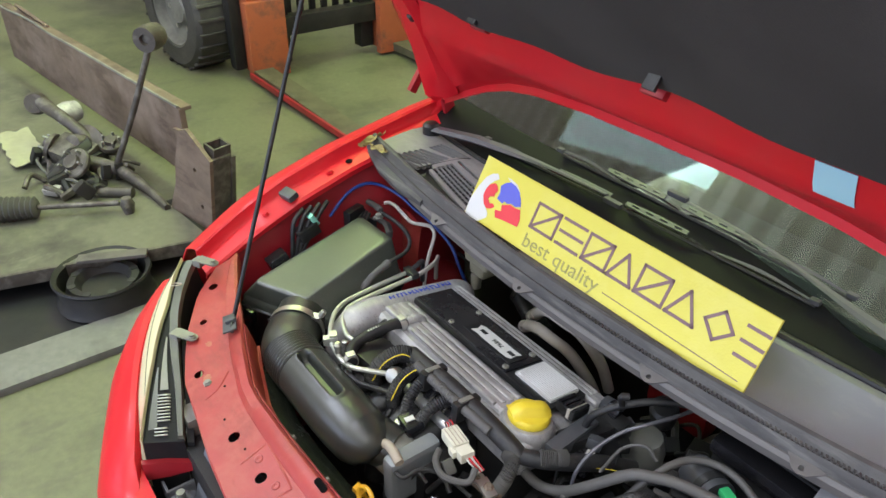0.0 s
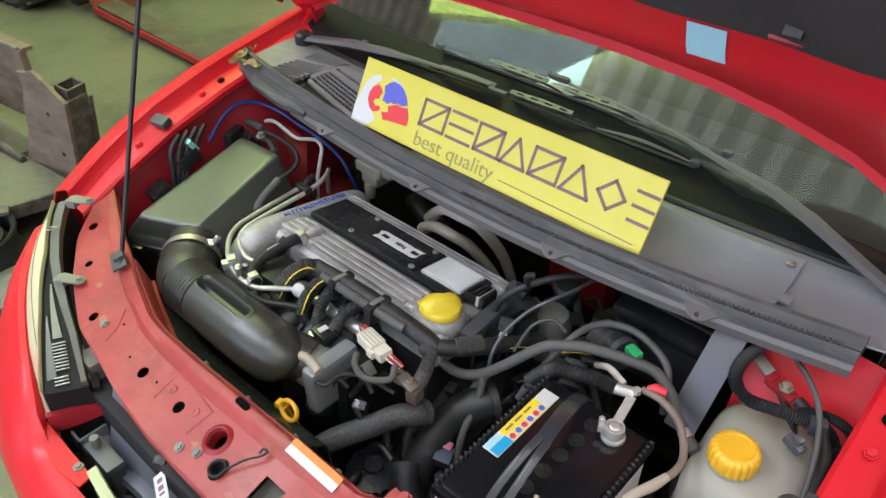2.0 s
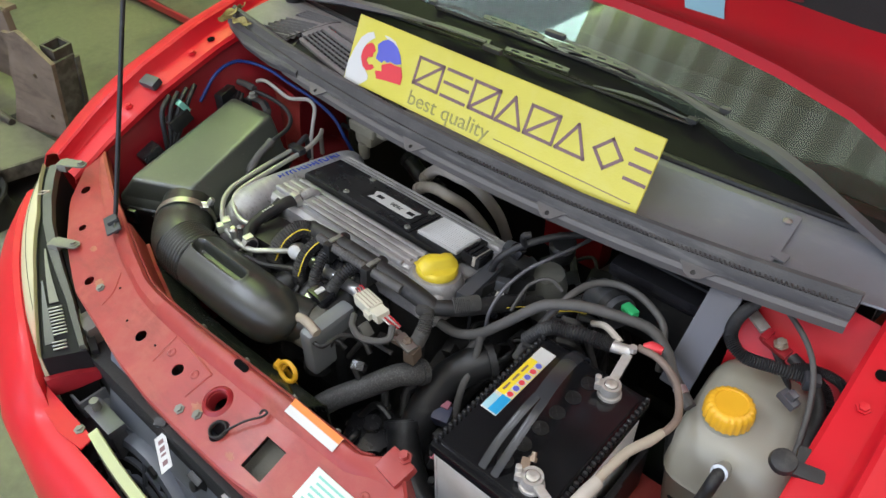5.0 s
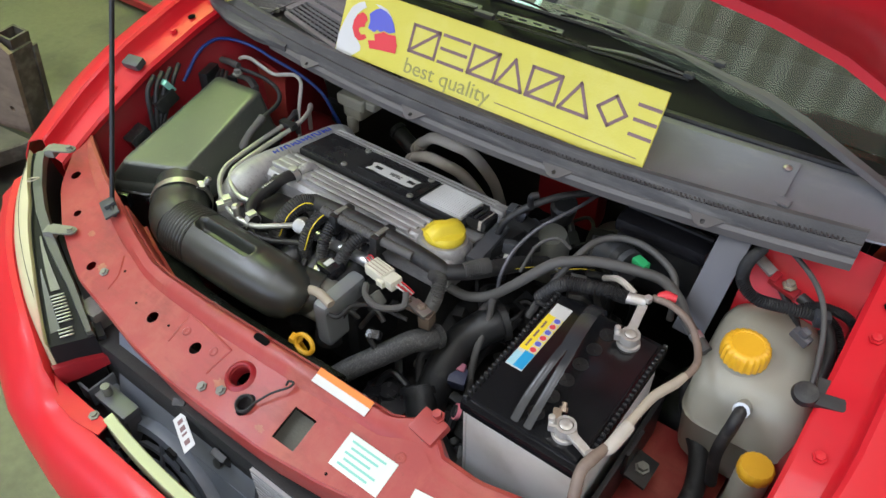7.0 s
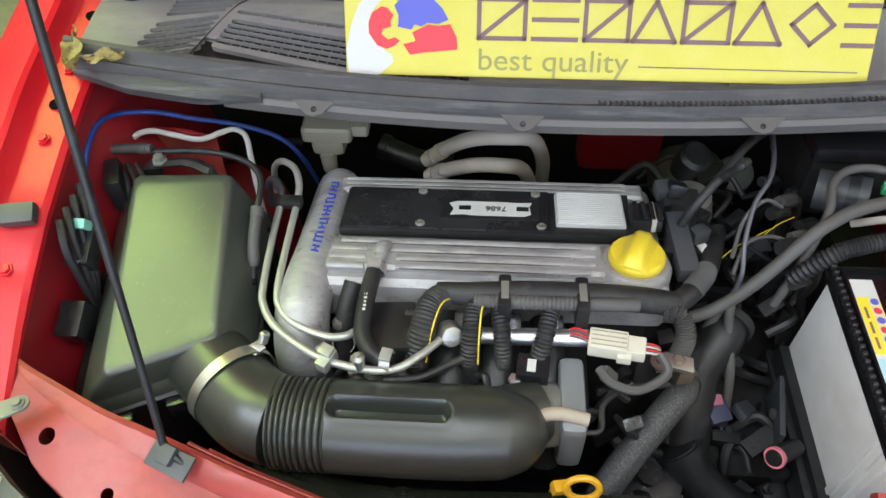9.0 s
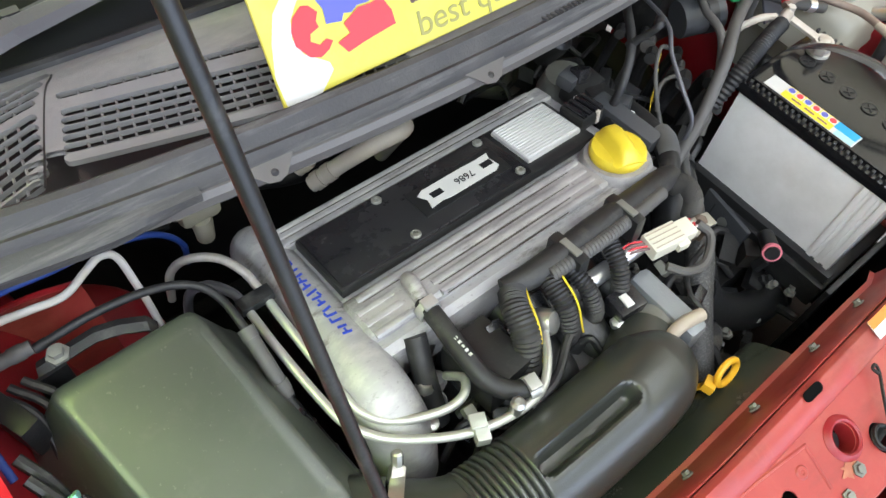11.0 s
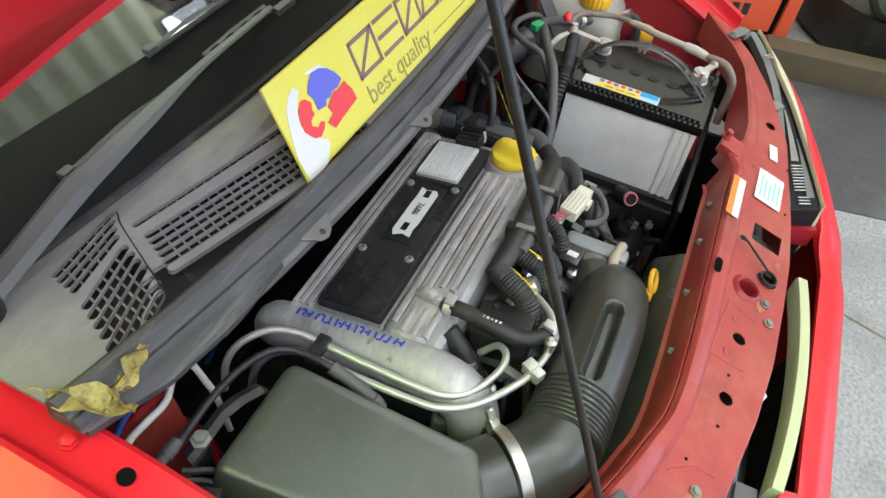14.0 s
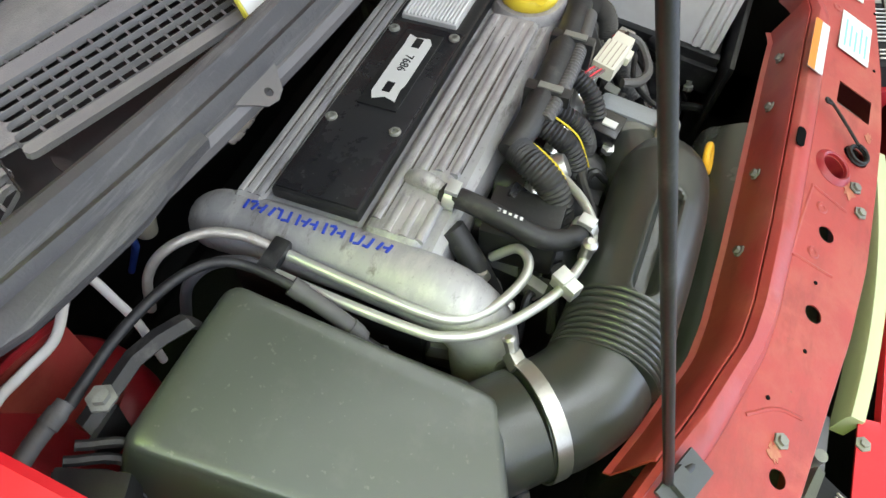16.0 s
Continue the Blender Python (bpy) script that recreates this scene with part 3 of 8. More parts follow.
for s in (-1, 1):
    fe = part("fender", fender(s), RED, car, "glossy red front fender with bolted inner flange")
    for y, k in ((0.019, 0), (-0.03, 1), (0.075, 1), (-0.19, 1), (0.17, 0)):
        z = interp(y, RIDGE) - 0.028
        x = -0.527 if s < 0 else mirror(-0.527) + 0.022
        if k:
            part("flange_bolt", lathe([(0.0085, 0), (0.0085, 0.002), (0.006, 0.002), (0.006, 0.006), (0.001, 0.007)], 6, pose(x, y, z, 14, 0, 0)), RED, fe)
        else:
            part("flange_hole", lathe([(0.0078, -0.001), (0.0078, 0.0006), (0.006, 0.0006)], 16, pose(x, y, z, 12, 0, 0)), VOID, fe)
    # inner wing panel and strut tower
    wing = []
    for y in np.linspace(-0.34, 0.3, 24):
        z = interp(y, RIDGE)
        bulge = 0.05 * math.exp(-((y - 0.12) / 0.1) ** 2)
        prof = [(-0.516, z - 0.036), (-0.512 + bulge * 0.3, z - 0.13), (-0.49 + bulge, z - 0.24), (-0.465 + bulge, z - 0.36), (-0.45 + bulge, 0.42)]
        wing.append([(x if s < 0 else mirror(x) + 0.02, y, q) for x, q in prof])
    # bay shade is in this panel's darker red
    part("inner_wing", loft(wing, thick=0.003), RED_SHADED, car, "dusty red inner wing panel, darkened for the bay's shade")
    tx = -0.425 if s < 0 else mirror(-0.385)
    part("strut_tower", lathe([(0.115, -0.3), (0.108, -0.08), (0.1, -0.03), (0.088, -0.008), (0.07, 0), (0.045, 0.004), (0.03, 0.012), (0.001, 0.014)], 36, pose(tx, 0.16, 0.66 if s < 0 else 0.48)), RED_SHADED if s < 0 else DARK, car, "domed strut tower")

# upper cross panel over the radiator
SF = [(0, -0.527), (0.1, -0.526), (0.2, -0.516), (0.28, -0.502), (0.38, -0.486), (0.44, -0.462), (0.5, -0.435), (0.58, -0.383), (0.63, -0.32), (0.655, -0.27)]
SB_L = [(-0.53, -0.255), (-0.482, -0.282), (-0.39, -0.322), (-0.32, -0.345), (-0.286, -0.357), (-0.237, -0.375), (-0.182, -0.392), (-0.145, -0.404), (-0.1, -0.409), (0, -0.41), (0.3, -0.405),
        (0.36, -0.405), (0.393, -0.385), (0.42, -0.385), (0.44, -0.409), (0.5, -0.411), (0.578, -0.396), (0.657, -0.376), (0.7, -0.346), (0.73, -0.309), (0.79, -0.245)]
XS = [float(v) for v in np.linspace(-0.5, 0.76, 85)]
front = [(x, interp(abs(x - XC), SF)) for x in XS]
back = [(x, interp(x, SB_L)) for x in XS]
mid = [(x, a + (b - a) * 0.74) for (x, a), (_, b) in zip(front, back)]
SM = Matrix(((1, 0, 0, 0), (0, 1, 0, 0), (0.026, 0.302, 1, 0.799 + 0.302 * 0.467 - 0.026 * 0.192), (0, 0, 0, 1)))
holes = [circle(-0.068, -0.472, 0.0095), circle(0.035, -0.473, 0.0095), circle(0.13, -0.469, 0.0145, 28), circle(0.168, -0.495, 0.0125, ry=0.016), circle(-0.445, -0.351, 0.009), circle(-0.365, -0.405, 0.007),
         circle(-0.245, -0.462, 0.0085), circle(0.53, -0.45, 0.009), circle(0.63, -0.395, 0.009),
         [(0.232, -0.507), (0.272, -0.507), (0.272, -0.46), (0.232, -0.46)]]
inside = lambda x, y: interp(abs(x - XC), SF) + 0.003 < y < interp(abs(x - XC), SF) * 0.26 + interp(x, SB_L) * 0.74 - 0.003
holes = [h for h in holes if all(inside(*q) for q in h)]
slam = part("cross_panel", plate(front + mid[::-1], holes, -0.0015, 0, SM), RED_FADED, car, "faded pinkish-red upper cross panel with punched holes", smooth=False)
ridge = []
for (x, yf), (_, ym), (_, yb) in zip(front, mid, back):
    d = yb - ym
    z, g = slam_z, interp(x, [(-0.32, 0.2), (-0.24, 1), (0.36, 1), (0.42, 0.05)])
    ridge.append([(x, ym, z(x, ym) - 0.0005), (x, ym + d * 0.25, z(x, ym) + 0.012 * g), (x, ym + d * 0.75, z(x, ym + d * 0.6) + 0.013 * g), (x, yb - 0.006, z(x, yb) + 0.009 * g), (x, yb, z(x, yb) + 0.004 * g - 0.001),
                  (x, yb + interp(x, [(0.38, 0.003), (0.45, 0.02), (0.56, 0.02), (0.66, 0.002)]), z(x, yb) - interp(x, [(0.38, 0.03), (0.45, 0.06)]))])
part("panel_ridge", loft(ridge, thick=0.0015), RED_FADED, slam)
flange = [[(x, y + 0.012, slam_z(x, y) - 0.075), (x, y - 0.001, slam_z(x, y) - 0.02), (x, y - 0.002, slam_z(x, y) - 0.004), (x, y + 0.0005, slam_z(x, y) - 0.0006)] for x, y in front]
part("panel_flange", loft(flange, thick=0.002), RED_FADED, slam)
lip = [[(x, y + 0.003, slam_z(x, y) + 0.003), (x, y + 0.006, slam_z(x, y) - 0.001), (x, y + 0.013, slam_z(x, y) - 0.03), (x, y + 0.02, slam_z(x, y) - 0.058), (x, y + 0.026, slam_z(x, y) - 0.06)] for x, y in back if -0.3 < x < 0.385]
part("panel_seam", loft(lip, thick=0.002), RED_FADED, slam, "faded red rear wall of the cross panel")
for x in (-0.02, 0.09, 0.2, 0.29):
    y = interp(x, SB_L)
    part("wall_bolt", lathe([(0.007, 0), (0.007, 0.002), (0.0045, 0.002), (0.0045, 0.006), (0.001, 0.006)], 6, pose(x, y + 0.0145, slam_z(x, y) - 0.03, -76, 0, 0)), DUST_GREEN, slam)
# glossy dark air guide between the panel and the intake duct
guide = [[(x, interp(x, SB_L) + a, slam_z(x, interp(x, SB_L)) + b) for a, b in ((0.019, -0.061), (0.03, -0.064), (0.062, -0.09), (0.068, -0.1), (0.075, -0.2))] for x in np.linspace(-0.24, 0.2, 18)]
part("air_guide", loft(guide, thick=0.003), GUIDE, car, "glossy black-green plastic air guide behind the cross panel")


def on_slam(bm, x, y, up=0.0, turn=0.0):
    bm.transform(Matrix.Translation((x, y, slam_z(x, y) + up)) @ Matrix.Rotation(radians(16.8), 4, "X") @ Matrix.Rotation(radians(turn), 4, "Z"))
    return bm


part("stop_bracket", join(on_slam(rbox((-0.022, -0.02, -0.012), (0.02, 0.016, 0.006), 0.005), 0.408, -0.39, 0.002, -8), on_slam(lathe([(0.009, 0), (0.009, 0.004), (0.006, 0.004), (0.006, 0.014), (0.001, 0.014)], 6), 0.412, -0.378, 0.008)), RED_FADED, slam, "folded bracket with a bolt on the panel's rear edge")
part("catch_rim", on_slam(lathe([(0.0147, -0.022), (0.0147, -0.004), (0.016, 0.0035), (0.0182, 0.005), (0.0205, 0.0035), (0.024, 0.0)], 28), 0.13, -0.469), RED_SHADED, slam)
part("catch_spring", on_slam(join(sweep([(0.012 * math.cos(a / 2), 0.012 * math.sin(a / 2), 0.001 * a / 4) for a in range(0, 26)], 0.002, 6, 2), sweep([(0.012, 0, 0.006), (0.035, 0.021, 0.01), (0.055, 0.034, 0.01), (0.06, 0.042, 0.01), (0.053, 0.043, 0.011), (0.052, 0.036, 0.012)], 0.0018, 6, 4)), 0.168, -0.495, 0.001, 18), DARK, slam)
for pts in (((-0.207, -0.422), (-0.185, -0.45), (-0.18, -0.476)), ((-0.012, -0.486), (-0.014, -0.444), (-0.008, -0.438), (0.08, -0.447), (0.086, -0.453), (0.081, -0.492))):
    part("press_line", sweep([(x, y, slam_z(x, y) - 0.0012) for x, y in pts], 0.0024, 8, 3), RED_FADED, slam)
part("ridge_slot", on_slam(plate(circle(0.009, 0, 0.0055, 12)[9:] + circle(0.009, 0, 0.0055, 12)[:4] + circle(-0.009, 0, 0.0055, 12)[3:10], (), 0, 0.0012), 0.125, -0.418, 0.0125), VOID, slam, "punched slot", smooth=False)
for x, y in ((0.002, -0.461), (0.065, -0.463), (0.4, -0.44)):
    part("press_boss", on_slam(lathe([(0.0075, 0), (0.006, 0.0012), (0.003, 0.0012), (0.002, 0.0004), (0.001, 0.0004)], 14), x, y, 0.0002), RED_FADED, slam)
for x, y in ((-0.113, -0.469), (-0.032, -0.469), (-0.18, -0.44), (0.33, -0.505), (0.44, -0.495)):
    part("pin_hole", on_slam(lathe([(0.0022, 0), (0.0022, 0.0006), (0.001, 0.0006)], 10), x, y, 0.0002), VOID, slam)
random.seed(5)
for x, y, r in ((0.112, -0.492, 0.017), (0.21, -0.508, 0.01), (-0.225, -0.455, 0.013), (0.13, -0.44, 0.014), (-0.3, -0.42, 0.01)):
    edge_ = [(r * random.uniform(0.35, 1.0) * math.cos(a), 0.7 * r * random.uniform(0.35, 1.0) * math.sin(a)) for a in np.linspace(0, 6.1, 19)]
    if all(inside(x + a, y + b) for a, b in edge_):
        part("rust_bloom", on_slam(plate(edge_, (), 0.0001, 0.0004), x, y, 0.0002), RUST_BLOOM, slam, smooth=False)
for x, y in ((0.121, -0.499), (-0.212, -0.459), (0.091, -0.509), (0.412, -0.403)):
    part("panel_bolt", on_slam(lathe([(0.008, 0), (0.008, 0.002), (0.005, 0.002), (0.005, 0.005), (0.001, 0.005)], 6), x, y, 0.0005), DUST_GREEN, slam)
ws = part("maker_label", on_slam(rbox((-0.04, -0.024, 0), (0.04, 0.024, 0.0012), 0.0005, 1), 0.3635, -0.471, 0.001, 0), LABEL_GREEN, slam, "pale paper label with green print")
for k in range(5):
    part("print_bar", on_slam(rbox((-0.03 + 0.004 * (k % 2), 0.014 - 0.008 * k, 0.0012), (0.026 - 0.007 * (k % 3), 0.017 - 0.008 * k, 0.0014), 0), 0.3635, -0.471, 0.001, 0), GREEN_INK, ws, smooth=False)
ol = part("warning_label", on_slam(rbox((-0.048, -0.011, 0), (0.048, 0.011, 0.0012), 0.0005, 1), 0.282, -0.418, 0.0135, 0), WHITE, slam, "white and orange warning label")
part("orange_band", on_slam(rbox((-0.048, 0.001, 0.0012), (0.048, 0.011, 0.0015), 0), 0.282, -0.418, 0.0135, 0), ORANGE, ol, smooth=False)
part("small_label", on_slam(rbox((-0.02, -0.008, 0), (0.02, 0.008, 0.0012), 0.0005, 1), 0.46, -0.465, 0.001, 8), LABEL_GREEN, slam, "small white label")

# headlamps
def headlamp(s):
    edge = lamp_edge
    ks = [22.2 * i / 24 for i in range(25)]
    inner = lambda k: interp(k, [(0, 0.028), (8, 0.043), (12, 0.052), (17, 0.06), (22, 0.062)])
    rim_in = lambda k: interp(k, [(0, 0.008), (4, 0.018), (7, 0.024), (14, 0.017), (20, 0.006), (22.2, 0.003)])
    hl = part("headlamp", loft([[edge(k, -0.004, 0.01), edge(k, -inner(k), 0.014), edge(k, -inner(k) - 0.003, 0.05), edge(k, -0.05, 0.16), edge(k, 0.0, 0.16), edge(k, -0.002, 0.05)] for k in ks], closed=True), LAMP_BLACK, car, "headlamp with black bezel and yellowed clouded lens")
    tap = lambda k: 0.3 + 0.7 * min(1.0, (22.2 - k) / 6) ** 0.7
    part("lens_rim", loft([[edge(k, -rim_in(k), 0.006), edge(k, -rim_in(k) + 0.0025, 0.001)] + [edge(k, (a if a > -0.007 else max(a, 0.003 - rim_in(k))) * tap(k), b) for a, b in ((-0.009, 0.005), (0.0, 0.016), (0.007, 0.028), (0.012, 0.042), (0.015, 0.065), (0.016, 0.1), (0.0, 0.12))] + [edge(k, -rim_in(k) + 0.001, 0.03)] for k in ks], closed=True), LENS_YELLOW, hl, "yellowed clouded lens")
    part("lens_seam", sweep([edge(k, -rim_in(k) - 0.0015, 0.009) for k in np.linspace(0.5, 21.8, 18)], 0.0013, 6, 2), LAMP_BLACK, hl)
    part("bezel_strip", loft([[edge(k, -inner(k) + w, 0.012), edge(k, -inner(k) + w - 0.001, 0.005), edge(k, -inner(k), 0.005), edge(k, -inner(k) - 0.002, 0.02)] for k, w in ((0.3, 0.013), (2, 0.014), (5, 0.014), (8, 0.014), (11, 0.014), (14, 0.012), (17, 0.01), (20, 0.009), (22, 0.008))], closed=True), LAMP_GREY, hl, "grey-green housing edge")
    part("bezel_step", loft([[edge(k, -inner(k) - 0.004, 0.03), edge(k, -inner(k) - 0.004, 0.022), edge(k, -inner(k) - 0.014, 0.024), edge(k, -inner(k) - 0.014, 0.034)] for k in np.linspace(10.5, 22, 9)], closed=True), LAMP_BLACK, hl)
    # light streak inside the lamp, modelled as a pale strip
    part("reflector_flash", loft([[edge(k, -0.031 + 0.0006 * (k - 11), 0.009), edge(k, -0.033 - 0.0012 * (k - 11), 0.009)] for k in np.linspace(11, 17, 7)], thick=0.001), DUST_GREEN, hl, "pale strip for the light streak on the reflector")
    part("smoked_step", loft([[edge(k, -rim_in(k) - 0.006, 0.0092), edge(k, -0.024, 0.0085)] for k in np.linspace(14.5, 21, 6)], thick=0.001), LAMP_GREY, hl)
    for k0, count, a0 in ((17.6, 9, -0.034), (21.0, 3, -0.03)):
        for k in range(count):
            q, q1 = edge(k0 + 0.33 * k, a0, 0.008), edge(k0 + 0.33 * k, a0 - 0.02, 0.008)
            part("lamp_rib", obox(q, (0.0225, 0.0024, 0.003), (0, 0, math.degrees(math.atan2(q1.y - q.y, q1.x - q.x))), 0.0008, 1), STEEL, hl)
    q = edge(4.3, -0.027, 0.002)
    part("wire_loop", sweep([q + Vector(v) for v in ((-0.008, -0.004, 0), (0.006, 0.006, 0.002), (0.005, -0.007, 0.002), (-0.006, -0.012, 0), (-0.008, -0.004, 0))], 0.0013, 6, 4), CREAM, hl, "small pale wire loop")
    for k, a in ((1.5, -0.062), (11.7, -0.066)):
        q = edge(k, a, 0.002)
        part("bracket", join(plate([(0.03 * math.cos(a) * 0.4 + 0.02, 0.012 * math.sin(a)) for a in np.linspace(-math.pi / 2, math.pi / 2, 9)] + [(-0.03, 0.014), (-0.03, -0.014)], [circle(0.018, 0, 0.0045, 12)], 0, 0.004, pose(q.x, q.y, q.z + 0.006, 0, 0, 28) @ Matrix.Scale(0.8, 4)), lathe([(0.0075, 0.002), (0.0075, 0.005), (0.005, 0.0055), (0.005, 0.009), (0.001, 0.009)], 10, pose(q.x + 0.013, q.y + 0.007, q.z + 0.006)), obox(q + Vector((-0.02, -0.011, 0.0)), (0.02, 0.022, 0.016), (0, 0, 28), 0.004)), DUST_GREEN, hl)
    part("corner_filler", loft([[edge(22.3, a, b) + Vector((d, -d * 0.2, 0)) for a, b in ((0.006, 0.05), (-0.03, 0.05), (-0.066, 0.056), (-0.066, 0.075), (-0.03, 0.085), (0.006, 0.09))] for d in (-0.002, 0.009)], closed=True), RED_SHADED, hl, "red filler panel under the lamp")
    if s > 0:
        for o in (hl, *hl.children_recursive):
            o.data.transform(Matrix.Translation((2 * XC, 0, 0)) @ Matrix.Diagonal((-1, 1, 1, 1)))
            o.data.flip_normals()


headlamp(-1)
headlamp(1)

# radiator pack behind the bumper
fan = thing("radiator_fan", "black plastic radiator fan shroud with a pale label", "fan")
FM = pose(-0.015, -0.602, 0.425, 71, 0, 0)
part("shroud", plate([(-0.235, -0.16), (0.2, -0.16), (0.2, 0.19), (-0.235, 0.19)], [circle(0, 0, 0.176, 40)], -0.012, 0, FM), SHROUD, fan)
part("shroud_face", loft([[(x, -0.541, 0.6), (x, -0.536, 0.612), (x, -0.498, 0.722), (x, -0.47, 0.73), (x, -0.47, 0.6)] for x in (-0.15, 0.0, 0.184)], closed=True), SHROUD, fan, "blue-grey upper shroud face", smooth=False)
part("shroud_step", loft([[(x, -0.502, 0.735), (x, -0.5, 0.7225), (x, -0.478, 0.735)] for x in (-0.12, 0.17)], closed=True), SHROUD, fan, smooth=False)
part("fan_ring", lathe([(0.172, -0.04), (0.172, 0.008), (0.178, 0.016), (0.192, 0.016), (0.198, 0.006), (0.198, -0.01)], 44, FM), SHROUD, fan)
part("fan_hub", lathe([(0.05, -0.02), (0.05, 0.015), (0.044, 0.022), (0.001, 0.022)], 24, FM), BLACK_GLOSS, fan)
for k in range(9):
    part("blade", loft([[(r * math.cos(a + 0.06 * j), r * math.sin(a + 0.06 * j), -0.02 + 0.03 * (j / 6)) for j in range(7)] for r, a in ((0.05, k * math.tau / 9), (0.11, k * math.tau / 9 + 0.1), (0.165, k * math.tau / 9 + 0.25))], thick=0.002), BLACK, fan).data.transform(FM)
for r in (0.09, 0.12, 0.15):
    part("grille_ring", lathe([(r - 0.003, 0.004), (r + 0.004, 0.004), (r + 0.004, 0.012), (r - 0.003, 0.012)], 40, FM), SHROUD, fan)
for k in range(6):
    a = k * math.tau / 6 + 0.35
    part("grille_spoke", sweep([(0.045 * math.cos(a), 0.045 * math.sin(a), 0.01), (0.178 * math.cos(a + 0.2), 0.178 * math.sin(a + 0.2), 0.01)], 0.004, 6), SHROUD, fan).data.transform(FM)
    part("ring_clip", obox((0.186 * math.cos(a), 0.186 * math.sin(a), 0.018), (0.02, 0.012, 0.008), (0, 0, math.degrees(a) + 90), 0.002), BLACK, fan).data.transform(FM)
part("catch_plate", obox((0.252, -0.484, 0.76), (0.07, 0.07, 0.004), (17, 0, 0), 0.001), DUST_GREEN, car)
label_m = pose(0.05, -0.541, 0.672, 38, 8, -24)
fl = part("fan_label", rbox((-0.031, -0.012, 0), (0.031, 0.012, 0.0012), 0.0004, 1), WHITE, fan, "white label with a dark code", m=label_m)
for k, w in enumerate((0.007, 0.008, 0.004, 0.008)):
    part("label_print", rbox((-0.022 + 0.012 * k, -0.005, 0.0012), (-0.022 + 0.012 * k + w, 0.006, 0.0015), 0), INK, fl, smooth=False, m=label_m)
part("shroud_catch", join(obox((0.115, -0.528, 0.648), (0.03, 0.012, 0.03), (20, 0, 0), 0.004), lathe([(0.009, 0), (0.009, 0.01), (0.001, 0.011)], 8, pose(0.118, -0.532, 0.648, 70, 0, 0))), BLACK, fan)
part("shroud_catch", obox((0.02, -0.516, 0.69), (0.02, 0.014, 0.03), (20, 0, 30), 0.003), BLACK, fan)
rad = thing("radiator", "aluminium radiator and condenser with fine fins", "radiator")
part("core", rbox((-0.2, -0.525, 0.3), (0.56, -0.47, 0.7), 0.004), DARK, rad)
for k in range(42):
    part("fin", rbox((0.19, -0.531, 0.3 + k * 0.0095), (0.56, -0.525, 0.305 + k * 0.0095), 0), ALU, rad, smooth=False)
part("side_tank", join(rbox((-0.255, -0.53, 0.3), (-0.2, -0.455, 0.715), 0.012), rbox((-0.262, -0.51, 0.705), (-0.2, -0.46, 0.735), 0.008)), DUST_GREEN, rad, "dusty grey radiator end tank")
for k in range(5):
    part("tank_rib", rbox((-0.258, -0.534, 0.5 + 0.042 * k), (-0.198, -0.452, 0.506 + 0.042 * k), 0.002), DUST_GREEN, rad)
part("top_rail", obox((-0.03, -0.47, 0.735), (0.4, 0.03, 0.012), (0, 0, 0), 0.003), PLATE_GREY, rad)
part("mount_plate", join(rbox((-0.29, -0.575, 0.585), (-0.175, -0.525, 0.595), 0.003), rbox((-0.29, -0.575, 0.585), (-0.175, -0.57, 0.625), 0.003), rbox((-0.29, -0.575, 0.585), (-0.285, -0.525, 0.625), 0.003), rbox((-0.18, -0.575, 0.585), (-0.175, -0.525, 0.625), 0.003)), COWL_DARK, rad, "grey steel radiator mounting cup")
part("mount_stub", lathe([(0.017, -0.05), (0.017, 0.0), (0.019, 0.002), (0.019, 0.014), (0.013, 0.018), (0.013, 0.022), (0.006, 0.022), (0.005, 0.018), (0.001, 0.018)], 18, pose(-0.238, -0.543, 0.645)), DUST_GREEN, rad, "grey rubber mount stub")

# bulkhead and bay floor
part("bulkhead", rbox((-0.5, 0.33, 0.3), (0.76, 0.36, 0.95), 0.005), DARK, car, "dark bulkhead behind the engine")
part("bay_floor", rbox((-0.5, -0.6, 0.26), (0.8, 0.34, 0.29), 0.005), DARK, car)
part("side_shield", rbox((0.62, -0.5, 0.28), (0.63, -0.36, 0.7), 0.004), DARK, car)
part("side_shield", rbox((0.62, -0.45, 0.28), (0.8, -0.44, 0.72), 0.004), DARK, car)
part("side_rail", rbox((-0.46, -0.46, 0.38), (-0.4, 0.3, 0.5), 0.015), RED_SHADED, car)
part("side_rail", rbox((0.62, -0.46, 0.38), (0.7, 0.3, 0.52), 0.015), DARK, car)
part("battery_shelf", obox((0.665, -0.22, 0.638), (0.13, 0.3, 0.012), (0, 0, 0), 0.004), RED_FADED, car, "dusty red shelf beside the battery")
part("scuttle_side", loft([[(x, 0.12 - 0.1 * (x - 0.63), 0.955), (x, 0.085 - 0.1 * (x - 0.63), 0.9), (x, 0.05 - 0.1 * (x - 0.63), 0.86), (x, 0.03, 0.78)] for x in np.linspace(0.632, 0.785, 6)], thick=0.003), RED, car, "red scuttle side panel")
part("bulkhead_boss", join(rbox((0.16, 0.28, 0.62), (0.3, 0.335, 0.83), 0.02), lathe([(0.012, 0), (0.012, 0.012), (0.001, 0.013)], 6, pose(0.2, 0.28, 0.78, 90, 0, 0))), RED_SHADED, car, "red bracket on the bulkhead")

# scuttle: metal lip, rubber seal, plastic cowl
def cowl_y(x):
    return 0.014 + 0.09 * (x - XC) ** 2


def cowl_z(x):
    return 0.946 + 0.075 * (x - XC) ** 2


